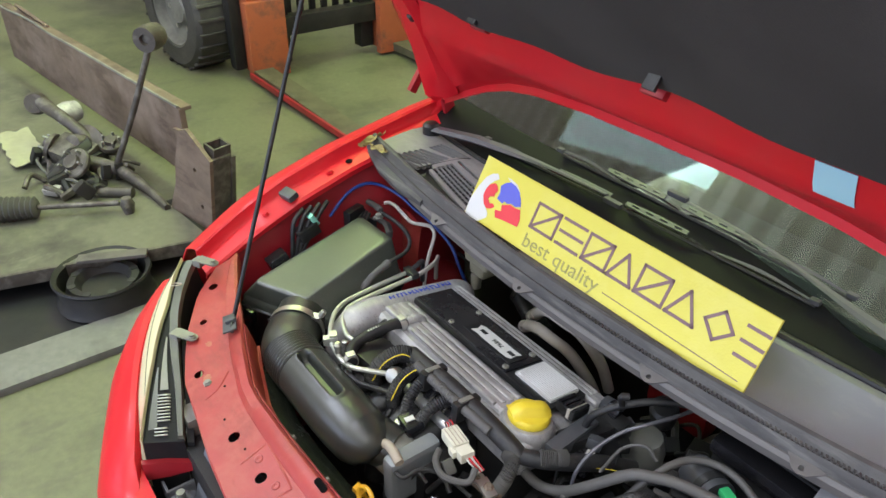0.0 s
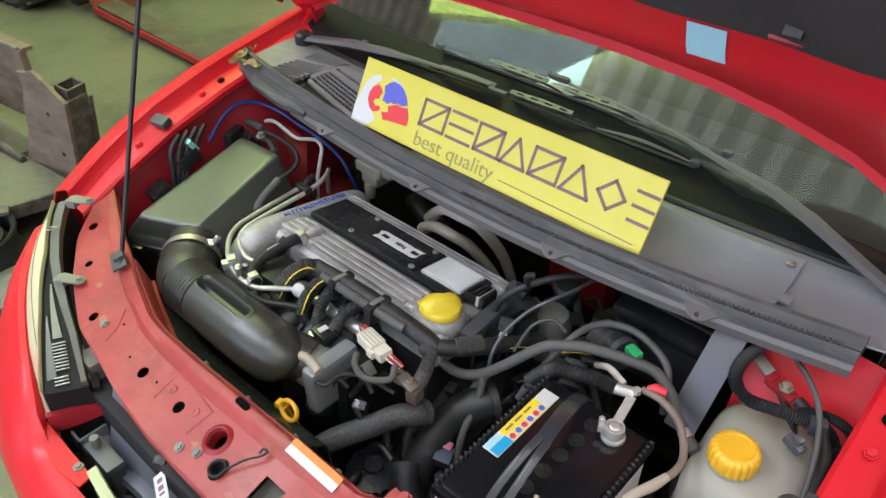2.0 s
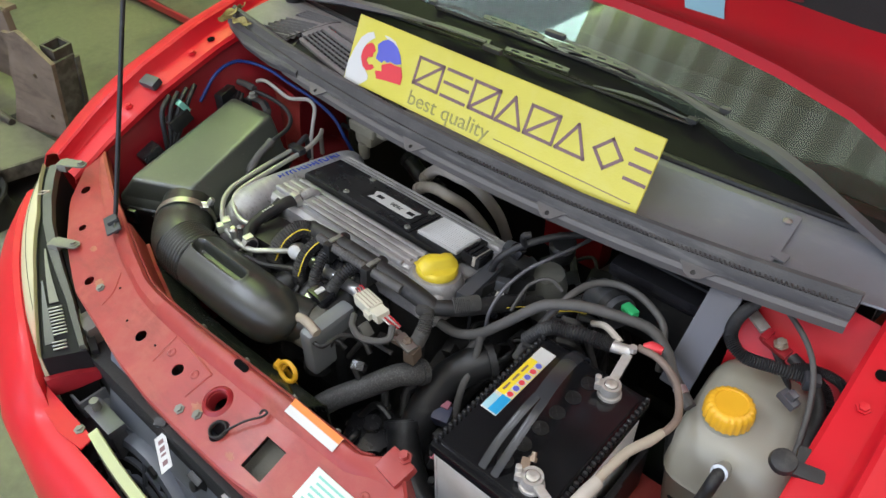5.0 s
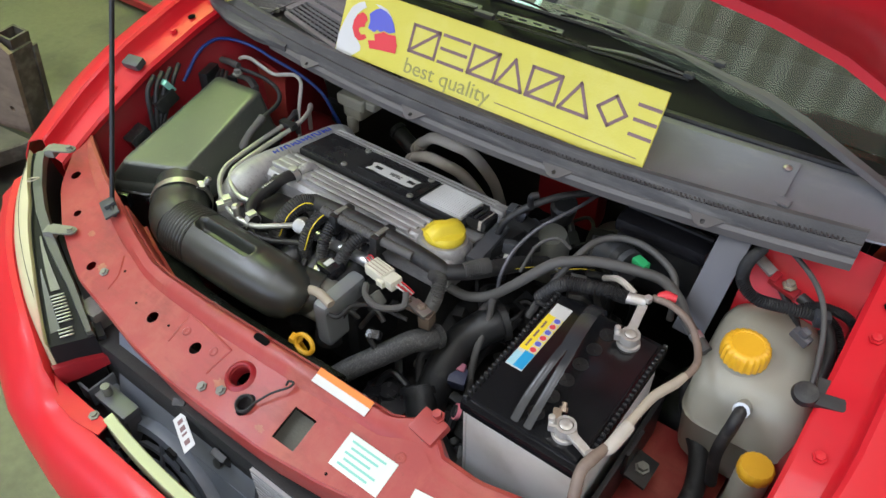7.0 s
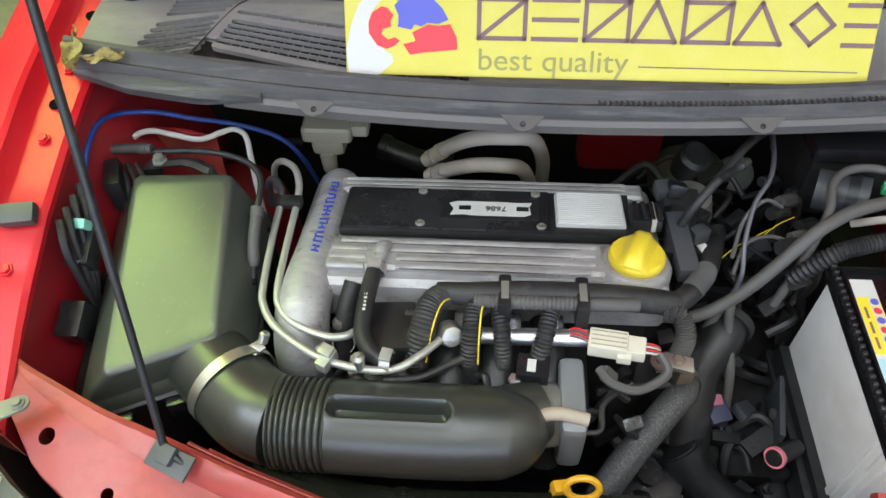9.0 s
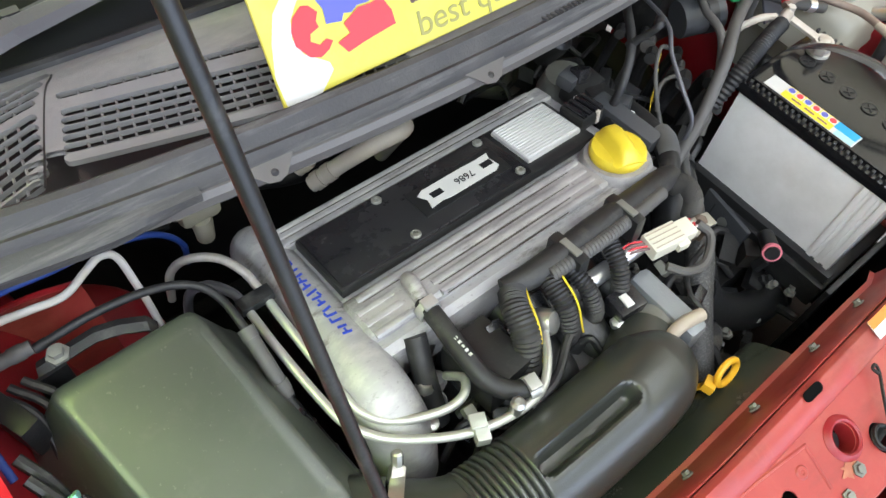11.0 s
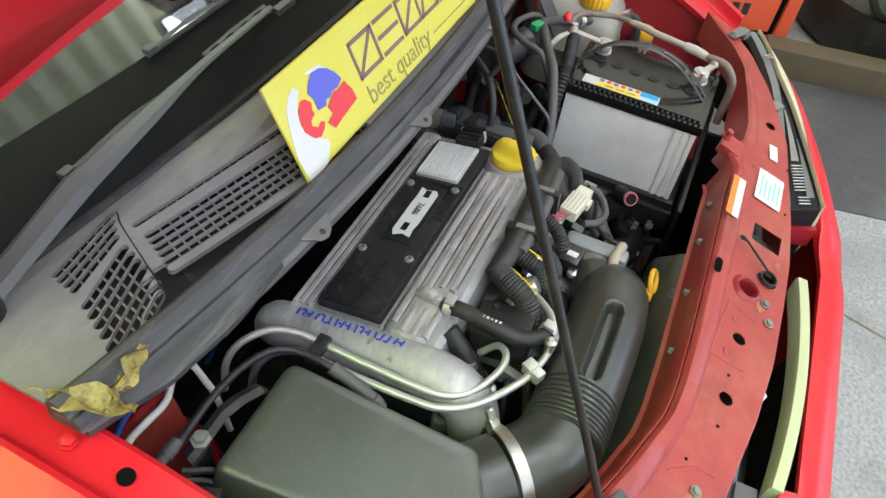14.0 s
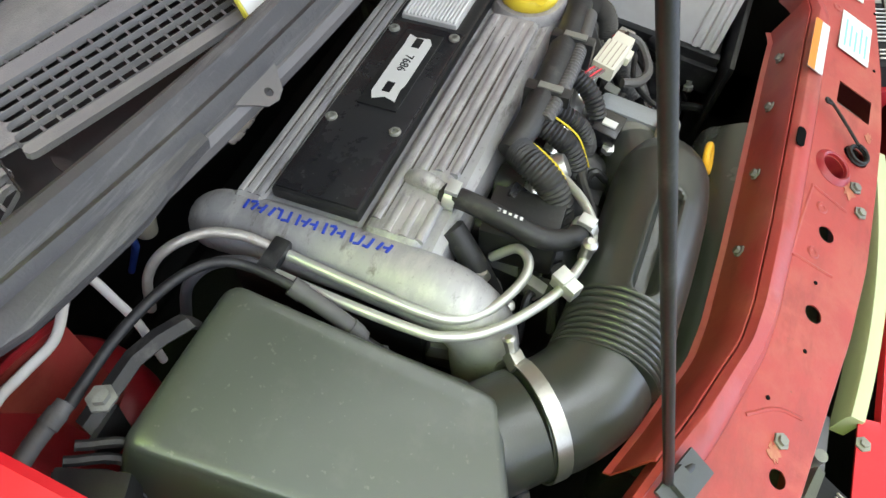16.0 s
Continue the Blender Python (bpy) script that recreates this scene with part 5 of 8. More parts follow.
epart("block", rbox((-0.22, -0.12, -0.45), (0.22, 0.1, -0.06), 0.02), DARK, eng, "grimy engine block")
vc = epart("valve_cover", rbox((-0.205, -0.128, -0.075), (0.237, 0.088, -0.008), 0.02, 3), ALU, eng, "dusty cast aluminium valve cover")
epart("cover_step", rbox((-0.2, 0.05, -0.06), (0.225, 0.082, 0.002), 0.01, 3), ALU, vc)
epart("cover_step", rbox((-0.19, -0.11, -0.06), (0.16, -0.05, 0.002), 0.012, 3), ALU, vc)
for k, (y, x0, x1) in enumerate(((-0.06, -0.175, 0.15), (-0.076, -0.125, 0.148), (-0.092, -0.1, 0.146), (-0.107, -0.1, 0.14))):
    epart("cover_rib", sweep([(x0, y, 0.001), (x1, y, 0.001)], 0.005, 8, 1, 0.8), ALU, vc)
    epart("grime_line", sweep([(x0 + 0.004, y - 0.0062, 0.0022), ((x0 + x1) / 2, y - 0.0064, 0.0026), (x1 - 0.02 - 0.012 * k, y - 0.006, 0.0022)], [0.0006, 0.0014, 0.0006], 6, 6, 0.5), GREASE, vc, "dark oily dirt along the rib")
for y in (0.056, 0.066, 0.076):
    epart("cover_rib", sweep([(-0.19, y, 0.001), (0.2, y, 0.001)], 0.0035, 8, 1, 0.8), ALU, vc)
    epart("grime_line", sweep([(-0.185, y - 0.0047, 0.0022), (0.0, y - 0.0049, 0.0025), (0.195, y - 0.0047, 0.0022)], [0.0006, 0.0012, 0.0006], 6, 6, 0.5), GREASE, vc)
for k in range(3):
    epart("cover_rib", sweep([(-0.185, -0.075 - 0.016 * k, 0.0), (-0.14, -0.075 - 0.016 * k, 0.0)], 0.005, 8, 1, 0.8), ALU, vc)
lobe = epart("chain_cover", sweep([(-0.207, 0.106, -0.045), (-0.208, 0.092, -0.03), (-0.208, 0.03, -0.026), (-0.209, -0.05, -0.026), (-0.211, -0.12, -0.029), (-0.212, -0.155, -0.04), (-0.212, -0.178, -0.07), (-0.212, -0.182, -0.13)],
             [0.026, 0.031, 0.031, 0.031, 0.033, 0.034, 0.034, 0.034], 20, 6, 1.0), ALU, eng, "rounded aluminium end of the valve cover with blue marker writing")
random.seed(4)
for k in range(17):
    y = -0.088 + k * 0.0092
    h = random.uniform(0.7, 1.0)
    epart("marker_bar", obox((-0.205, y, 0.0055), (0.013 * h, 0.0024, 0.0012), (0, 4, random.uniform(-14, 14)), 0), MARKER, lobe, smooth=False)
    if k % 3 != 1:
        epart("marker_bar", obox((-0.205 + random.choice((-0.005, 0, 0.005)), y + 0.003, 0.0055), (0.0022, 0.006, 0.0012), (0, 4, random.uniform(-14, 14)), 0), MARKER, lobe, smooth=False)

cc = epart("coil_cover", rbox((-0.182, -0.046, -0.004), (0.2, 0.046, 0.009), 0.004), BLACK, eng, "black plastic ignition coil cover")
epart("coil_ridge", rbox((-0.178, -0.043, 0.008), (0.092, 0.043, 0.012), 0.003), BLACK_GLOSS, cc)
epart("coil_recess", rbox((-0.05, -0.024, 0.012), (0.078, 0.02, 0.014), 0.001), BLACK, cc)
stk = epart("code_sticker", plate([(-0.038, -0.017), (-0.02, -0.015), (-0.01, -0.017), (0.06, -0.017), (0.068, -0.012), (0.066, 0.004), (0.07, 0.013), (0.05, 0.012), (0.03, 0.013), (-0.03, 0.013), (-0.04, 0.008), (-0.034, -0.004)], (), 0.014, 0.0146), WHITE, cc, "torn white sticker with a black code", smooth=False)
lettering("code", "7686", 0.014, TILT @ pose(0.022, -0.002, 0.0149, 0, 0, 180), BLACK, stk)
for x in (-0.018, 0.058):
    epart("print_bar", rbox((x - 0.009, -0.006, 0.0146), (x + 0.007, 0.003, 0.0149), 0), BLACK, stk, smooth=False)
for x, y in ((-0.076, -0.035), (0.081, -0.035), (-0.078, 0.035), (0.075, 0.035)):
    epart("screw", lathe([(0.0062, 0.009), (0.0062, 0.014), (0.005, 0.0155), (0.003, 0.0155), (0.0028, 0.0125), (0.001, 0.0125)], 18, pose(x, y, 0)), DUST_GREEN, cc)
mod = epart("ignition_module", rbox((0.1, -0.03, 0.006), (0.19, 0.038, 0.0145), 0.003), MODULE, cc, "finned aluminium ignition module")
for k in range(15):
    epart("cooling_fin", rbox((0.103, -0.027 + k * 0.0044, 0.014), (0.187, -0.0247 + k * 0.0044, 0.0168), 0.0006, 1), MODULE, mod)
cn = epart("coil_plug", rbox((0.196, -0.026, 0.002), (0.236, 0.014, 0.02), 0.004), BLACK, cc)
for k in range(4):
    epart("plug_clip", rbox((0.2 + 0.01 * k, -0.024, 0.02), (0.206 + 0.01 * k, 0.012, 0.024), 0.001), BLACK_GLOSS, cn)
epart("plug_band", rbox((0.222, -0.027, 0.003), (0.228, 0.015, 0.0215), 0.001), HOSE_GREY, cn)

boss = epart("filler_neck", lathe([(0.045, -0.03), (0.045, -0.004), (0.04, 0.004)], 28, pose(0.196, -0.085, 0)), ALU, eng)
capo = epart("oil_cap", lathe([(0.033, 0.004), (0.035, 0.008), (0.035, 0.014), (0.032, 0.018), (0.02, 0.0195), (0.001, 0.02)], 32, pose(0.196, -0.085, 0)), YELLOW_OIL, eng, "yellow plastic oil filler cap")
grip = []
for x, w, h in ((-0.034, 0.012, 0.003), (-0.028, 0.0125, 0.01), (-0.014, 0.0115, 0.018), (0.004, 0.0125, 0.016), (0.016, 0.0125, 0.017), (0.026, 0.0115, 0.014), (0.033, 0.008, 0.006)):
    ca, sa = math.cos(1.2), math.sin(1.2)
    prof = ((-1.7, 0.0), (-1.05, 0.35 * h), (-0.85, 0.8 * h), (-0.45, h), (0.45, h), (0.85, 0.8 * h), (1.05, 0.35 * h), (1.7, 0.0))
    grip.append([(0.196 + x * ca - u * w * sa, -0.085 + x * sa + u * w * ca, 0.0175 + z) for u, z in prof])
epart("cap_grip", loft(grip, closed=True), YELLOW_OIL, capo)

# fuel rail, injectors and their loom along the front of the head
part("fuel_rail", sweep([(-0.09, -0.178, 0.778), (0.02, -0.181, 0.786), (0.135, -0.184, 0.794)], 0.0105, 14), ALU_BRIGHT, eng, "bright aluminium fuel rail")
part("rail_union", join(lathe([(0.013, -0.012), (0.015, -0.008), (0.015, 0.006), (0.012, 0.012), (0.006, 0.013)], 16, pose(-0.028, -0.192, 0.803, 55, 0, 25))), STEEL, eng, "rusty union nut on the fuel rail")
for x in (-0.07, -0.01, 0.05, 0.1):
    part("injector", sweep([(x, -0.172, 0.775), (x, -0.155, 0.735), (x, -0.14, 0.69)], 0.013, 12), BLACK, eng)
    part("injector_plug", obox((x - 0.004, -0.168, 0.79), (0.02, 0.028, 0.022), (25, 0, 0), 0.004), BLACK_GLOSS, eng)
for x0, dx, r in ((-0.052, -0.016, 0.0155), (0.0, -0.004, 0.0115), (0.03, 0.006, 0.01), (0.09, -0.014, 0.0105)):
    br_ = part("loom_branch", sweep([(x0 + 0.012, -0.15, 0.82), (x0, -0.168, 0.823), (x0 + dx * 0.5, -0.195, 0.812), (x0 + dx, -0.212, 0.785), (x0 + dx, -0.21, 0.755)], r, 12, 5, 1, 3, 0.0008), RUBBER, eng, "ribbed black loom sleeve")
    if r > 0.011:
        part("trace_wire", sweep([(x0 + 0.012 + r, -0.152, 0.822), (x0 + r * 0.9, -0.17, 0.832), (x0 + dx * 0.5 + r * 0.8, -0.2, 0.821), (x0 + dx + r * 0.9, -0.222, 0.787)], 0.0012, 5, 5), YELLOW_OIL, br_, "yellow trace wire")
part("loom", sweep([(-0.045, -0.142, 0.818), (0.0, -0.15, 0.826), (0.06, -0.15, 0.83), (0.12, -0.148, 0.828), (0.18, -0.145, 0.822), (0.225, -0.14, 0.81), (0.24, -0.14, 0.803)], [0.012, 0.0155, 0.0165, 0.0165, 0.016, 0.0155, 0.015], 14), RUBBER, eng, "thick taped wiring loom")
part("loom_ribbed", sweep([(0.0, -0.163, 0.832), (0.06, -0.166, 0.836), (0.12, -0.164, 0.834), (0.19, -0.158, 0.828)], 0.0085, 12, 6, 1, 4, 0.0005), HOSE_DARK, eng, "grey ribbed sleeve")
part("loom_riser", sweep([(0.262, -0.118, 0.808), (0.277, -0.098, 0.808), (0.284, -0.083, 0.804)], 0.0128, 12, 6, 1, 3, 0.0014), HOSE_DARK, eng)
part("loom_back", sweep([(0.235, -0.14, 0.805), (0.255, -0.125, 0.805), (0.275, -0.1, 0.8), (0.295, -0.06, 0.79), (0.31, -0.02, 0.775), (0.33, 0.03, 0.75)], [0.013, 0.0135, 0.0135, 0.014, 0.014, 0.012], 12), RUBBER, eng)
for x in (0.035, 0.125):
    part("loom_clip", obox((x, -0.155, 0.825), (0.016, 0.05, 0.036), (-6, 0, 0), 0.005), BLACK, eng)
    part("clip_tag", obox((x, -0.155, 0.8445), (0.009, 0.026, 0.003), (-6, 0, 0), 0.001), DUST_GREEN, eng)
# black intake cover and covers left of the rail
part("manifold_cover", obox((-0.1, -0.185, 0.782), (0.062, 0.075, 0.045), (-8, 0, 4), 0.006), BLACK, eng, "black plastic manifold cover")
part("manifold", rbox((-0.13, -0.26, 0.6), (0.14, -0.13, 0.755), 0.03, 3), BLACK, eng, "black plastic intake manifold")
for x in (-0.09, -0.03, 0.03, 0.09):
    part("manifold_runner", sweep([(x, -0.14, 0.75), (x, -0.2, 0.758), (x, -0.25, 0.73), (x, -0.27, 0.66)], 0.024, 14), BLACK, eng)
part("cover_bolt", lathe([(0.008, 0), (0.008, 0.004), (0.005, 0.006), (0.001, 0.006)], 8, pose(-0.185, -0.2, 0.775)), STEEL, eng)
part("cover_bolt", lathe([(0.011, 0), (0.011, 0.004), (0.006, 0.01), (0.001, 0.01)], 8, pose(-0.165, -0.165, 0.775)), STEEL, eng)
random.seed(9)
for k in range(34):  # plugs, brackets and pipe ends packed round the head
    x, y = random.uniform(-0.15, 0.2), random.uniform(-0.265, -0.2)
    z = 0.745 + random.uniform(-0.03, 0.02)
    if x < -0.13 and y < -0.23:
        continue
    if random.random() < 0.5:
        part("bracket", obox((x, y, z), (random.uniform(0.012, 0.03), random.uniform(0.01, 0.02), random.uniform(0.01, 0.03)), (random.uniform(-40, 40), random.uniform(-30, 30), random.uniform(0, 90)), 0.003), random.choice((BLACK, DARK, BLACK_GLOSS, DUST_GREEN)), eng)
    else:
        a = random.uniform(0, 6.3)
        q = Vector((x, y, z))
        part("small_hose", sweep([q, q + Vector((0.02 * math.cos(a), 0.02 * math.sin(a), 0.01)), q + Vector((0.045 * math.cos(a + 0.5), 0.035 * math.sin(a + 0.5), -0.03))], random.uniform(0.004, 0.007), 8, 5), random.choice((RUBBER, BLACK, RUBBER)), eng)
# plugs at the gearbox end of the head
for q, sz, rz, mm in (((0.262, -0.02, 0.795), (0.035, 0.09, 0.03), -12, BLACK), ((0.285, -0.045, 0.775), (0.03, 0.04, 0.03), 20, BLACK_GLOSS), ((0.27, 0.04, 0.79), (0.05, 0.035, 0.035), 0, BLACK), ((0.3, 0.0, 0.77), (0.03, 0.05, 0.03), 30, BLACK), ((0.25, 0.05, 0.81), (0.03, 0.025, 0.02), 10, FUSE)):
    part("end_plug", obox(q, sz, (0, 0, rz), 0.006), mm, eng)
part("end_tag", obox((0.292, -0.04, 0.7915), (0.012, 0.02, 0.003), (0, 0, 20), 0.0005), WHITE, eng)
part("thermostat", lathe([(0.035, -0.06), (0.038, 0.0), (0.03, 0.03), (0.012, 0.036), (0.001, 0.036)], 20, pose(0.3, 0.09, 0.73)), DUST_GREEN, eng)
part("vapour_valve", lathe([(0.02, -0.03), (0.024, 0.0), (0.024, 0.016), (0.018, 0.022), (0.001, 0.023)], 20, pose(0.3, 0.13, 0.79, 20, 10, 0)), BLACK, eng)
wp = part("sensor_plug", join(obox((0.155, -0.1985, 0.806), (0.044, 0.028, 0.02), (0, -4, -10), 0.003), obox((0.184, -0.2035, 0.806), (0.026, 0.024, 0.018), (0, -4, -10), 0.003), obox((0.172, -0.2155, 0.804), (0.016, 0.01, 0.012), (0, -4, -10), 0.002)), PLUG_CREAM, eng, "cream white multi-pin plug")
for k in range(4):
    part("plug_groove", obox((0.154 + 0.0007 * k, -0.2075 + 0.0062 * k, 0.8166), (0.04, 0.0012, 0.0012), (0, -4, -10), 0), CREAM, wp)
for k in range(4):
    part("plug_wire", sweep([(0.195, -0.208 + 0.004 * k, 0.806), (0.207, -0.209 + 0.004 * k, 0.805), (0.218, -0.2 + 0.003 * k, 0.79)], 0.0014, 5, 4), LOGO_RED if k % 2 else WHITE, wp)
    part("plug_wire", sweep([(0.133, -0.198 + 0.004 * k, 0.808), (0.118, -0.19 + 0.004 * k, 0.805), (0.1, -0.18, 0.79)], 0.0014, 5, 4), LOGO_RED if k % 2 else INK, wp)
part("plug_loop", sweep([(0.215, -0.205, 0.8), (0.222, -0.225, 0.79), (0.19, -0.245, 0.785), (0.16, -0.24, 0.788), (0.145, -0.222, 0.79)], 0.0055, 8, 6), HOSE_DARK, eng)
part("bolt_tab", join(plate(circle(0, 0, 0.011, 16) + [], [circle(0, 0, 0.005, 12)], 0, 0.003, pose(0.218, -0.203, 0.779)), obox((0.24, -0.203, 0.778), (0.035, 0.02, 0.006), (0, 8, -8), 0.002)), STEEL, eng)

# breather hose with spring clips
bh = thing("breather_hose", "black rubber breather hose with bright spring clips", "hose")
part("hose", sweep([(-0.123, -0.104, 0.817), (-0.126, -0.13, 0.824), (-0.129, -0.175, 0.822), (-0.127, -0.208, 0.817), (-0.112, -0.231, 0.814), (-0.09, -0.24, 0.812)], 0.0105, 12), RUBBER, bh)
part("spigot", sweep([E(-0.116, -0.07, 0.0), E(-0.12, -0.085, 0.008), (-0.123, -0.108, 0.817)], 0.009, 12), ALU, bh)
for q, rz in (((-0.124, -0.113, 0.818), 0), ((-0.096, -0.239, 0.812), 80)):
    part("clip", join(lathe([(0.0115, -0.006), (0.0132, -0.006), (0.0132, 0.006), (0.0115, 0.006)], 18, Matrix.Translation(q) @ pose(0, 0, 0, 90, 0, rz)), obox((q[0], q[1], q[2] + 0.0145), (0.016, 0.013, 0.005), (0, 0, rz), 0.001)), CLIP, bh, "bright spring clip")
part("stub_hose", sweep([E(-0.15, -0.125, -0.012), (-0.158, -0.15, 0.788), (-0.162, -0.17, 0.765), (-0.162, -0.19, 0.73)], 0.0125, 12), RUBBER, bh)
part("stub_clip", lathe([(0.0135, -0.005), (0.0145, -0.005), (0.0145, 0.005), (0.0135, 0.005)], 16, pose(-0.162, -0.178, 0.752, 40, 0, 0)), CLIP, bh)
for k in range(9):
    a = (-0.1285 + 0.0001 * k, -0.138 - 0.0055 * k, 0.8336 - 0.0001 * k)
    part("hose_print", obox(a, (0.0035 if k % 3 else 0.0022, 0.003, 0.0006), (0, 0, 4), 0), WHITE, bh, smooth=False)
ft = thing("pipe_fittings", "small bolts, union and short hose beside the engine", "fittings")
part("short_hose", sweep([(-0.131, -0.127, 0.775), (-0.145, -0.136, 0.76), (-0.158, -0.148, 0.73), (-0.165, -0.158, 0.69)], 0.009, 12), RUBBER, ft, "short black rubber hose")
part("union", lathe([(0.009, -0.02), (0.011, -0.018), (0.011, -0.004), (0.008, -0.002), (0.008, 0.012), (0.0105, 0.014), (0.0105, 0.02), (0.001, 0.021)], 12, pose(-0.176, -0.147, 0.712, 24, 10, 0)), DUST_GREEN, ft, "dull green-grey pipe union")
for q, r in (((-0.189, -0.116, 0.735), 0.0105), ((-0.19, -0.135, 0.716), 0.009), ((-0.2, -0.15, 0.7), 0.008)):
    part("bolt", lathe([(r * 1.35, 0), (r * 1.35, 0.003), (r, 0.003), (r, 0.009), (r * 0.5, 0.0095), (r * 0.45, 0.006), (0.001, 0.006)], 6, pose(*q, 14, -8, 20)), DUST_GREEN, ft)
part("bracket_lump", obox((-0.194, -0.15, 0.688), (0.046, 0.03, 0.02), (10, 5, 20), 0.005), DUST_GREEN, ft)
part("end_cap", lathe([(0.011, -0.008), (0.012, 0.002), (0.008, 0.008), (0.001, 0.009)], 14, pose(-0.144, -0.16, 0.752)), ALU, ft)
part("bracket_lump", obox((-0.165, -0.15, 0.66), (0.09, 0.07, 0.03), (6, 0, 12), 0.008), GREASE, ft)

ln = thing("refrigerant_lines", "pair of bent bare aluminium pipes with a steel clip", "pipe")
part("pipe", sweep([(-0.268, -0.002, 0.812), (-0.267, -0.06, 0.81), (-0.263, -0.13, 0.808), (-0.257, -0.162, 0.808), (-0.232, -0.198, 0.808), (-0.175, -0.236, 0.811), (-0.12, -0.25, 0.812), (-0.085, -0.246, 0.81), (-0.06, -0.228, 0.81), (-0.036, -0.2, 0.805)], 0.0048, 12), PIPE, ln)
part("pipe", sweep([(-0.246, 0.002, 0.812), (-0.246, -0.06, 0.81), (-0.244, -0.135, 0.808), (-0.236, -0.166, 0.807), (-0.214, -0.188, 0.806), (-0.175, -0.204, 0.806), (-0.15, -0.203, 0.806), (-0.137, -0.188, 0.8), (-0.14, -0.168, 0.775)], 0.0048, 12), PIPE, ln)
part("pipe_tail", sweep([(-0.268, 0.0, 0.812), (-0.271, 0.02, 0.816), (-0.285, 0.045, 0.812), (-0.302, 0.06, 0.79), (-0.31, 0.065, 0.74)], 0.0052, 12), PLATE_GREY, ln, "dark grey bend of the pipe")
part("pipe_tail", sweep([(-0.246, 0.004, 0.812), (-0.249, 0.035, 0.816), (-0.262, 0.066, 0.816), (-0.287, 0.09, 0.805), (-0.305, 0.1, 0.78), (-0.312, 0.103, 0.73)], 0.0048, 12), LEAD, ln, "dull bend of the pipe")
part("clip", join(obox((-0.164, -0.242, 0.815), (0.014, 0.026, 0.016), (0, 0, -25), 0.002), obox((-0.164, -0.236, 0.826), (0.016, 0.014, 0.005), (0, 0, -25), 0.001)), PIPE, ln)
part("pipe_sleeve", obox((-0.257, 0.0, 0.816), (0.038, 0.016, 0.013), (0, 0, 0), 0.003), BLACK, ln)
part("service_valve", lathe([(0.006, -0.012), (0.006, 0.006), (0.0075, 0.006), (0.0075, 0.012), (0.004, 0.016), (0.001, 0.016)], 12, pose(-0.125, -0.248, 0.822)), STEEL, ln)
part("rubber_foot", sweep([(-0.1, -0.25, 0.79), (-0.06, -0.245, 0.79), (-0.02, -0.222, 0.79), (0.0, -0.212, 0.79)], 0.005, 8), RUBBER, ln)

# dipstick
dp = thing("dipstick", "yellow plastic dipstick loop handle", "dipstick")
part("loop", sweep([(0.125 + 0.018 * math.cos(a) , -0.348 + 0.006 * math.sin(a), 0.748 + 0.013 * math.sin(a)) for a in np.linspace(0, math.tau, 17)], 0.004, 8, 2), YELLOW, dp)
part("stem", join(obox((0.102, -0.345, 0.74), (0.02, 0.014, 0.012), (0, 15, 15), 0.003), sweep([(0.1, -0.342, 0.735), (0.098, -0.33, 0.7), (0.1, -0.31, 0.6)], 0.004, 8)), YELLOW, dp)

part("loom_drop", sweep([(0.225, -0.15, 0.805), (0.243, -0.157, 0.806), (0.25, -0.175, 0.79), (0.245, -0.185, 0.765)], 0.011, 12, 6, 1, 3, 0.0014), HOSE_DARK, eng, "grey ribbed loom sleeve")
part("end_connector", obox((0.258, -0.045, 0.805), (0.026, 0.1, 0.024), (0, 0, 4), 0.005), FUSE, eng, "blue-grey connector block")
for k, (x, y, z) in enumerate(((0.262, 0.045, 0.815), (0.285, -0.02, 0.8), (0.3, 0.03, 0.775), (0.28, 0.06, 0.785), (0.31, -0.005, 0.765))):
    part("end_connector", obox((x, y, z), (0.024, 0.018, 0.02), (10 * k - 20, 15 - 8 * k, 25 * k), 0.003), (BLACK_GLOSS, FUSE, BLACK, FUSE, BLACK)[k], eng)

# ---- round the engine ----
# air filter box and intake duct
ab = thing("air_filter_box", "black-green plastic air filter box, dusty lid", "air filter")


def ring(z_drop, grow, corners, rnd=0.02, k=5):
    """A rounded four-sided outline from corner points, grown outwards and lowered."""
    c = [Vector(q) for q in corners]
    mid_ = sum(c, Vector()) / 4
    out = []
    for i in range(4):
        p, q, r = c[i - 1], c[i], c[(i + 1) % 4]
        d = (q - mid_)
        q2 = q + Vector((d.x, d.y, 0)).normalized() * grow
        a, b = (p - q).normalized() * rnd, (r - q).normalized() * rnd
        for j in range(k + 1):
            t = j / k
            out.append((q2 + a * (1 - t) ** 2 + b * t**2) - Vector((0, 0, z_drop)))
    return out


LID = [(-0.455, 0.0, 0.86), (-0.318, -0.004, 0.871), (-0.295, -0.222, 0.822), (-0.412, -0.278, 0.822)]
SKIRT = [(-0.497, 0.006, 0.8), (-0.288, 0.004, 0.8), (-0.268, -0.215, 0.775), (-0.45, -0.3, 0.775)]
def between(a, b, t):
    return [p.lerp(q, t) for p, q in zip(a, b)]


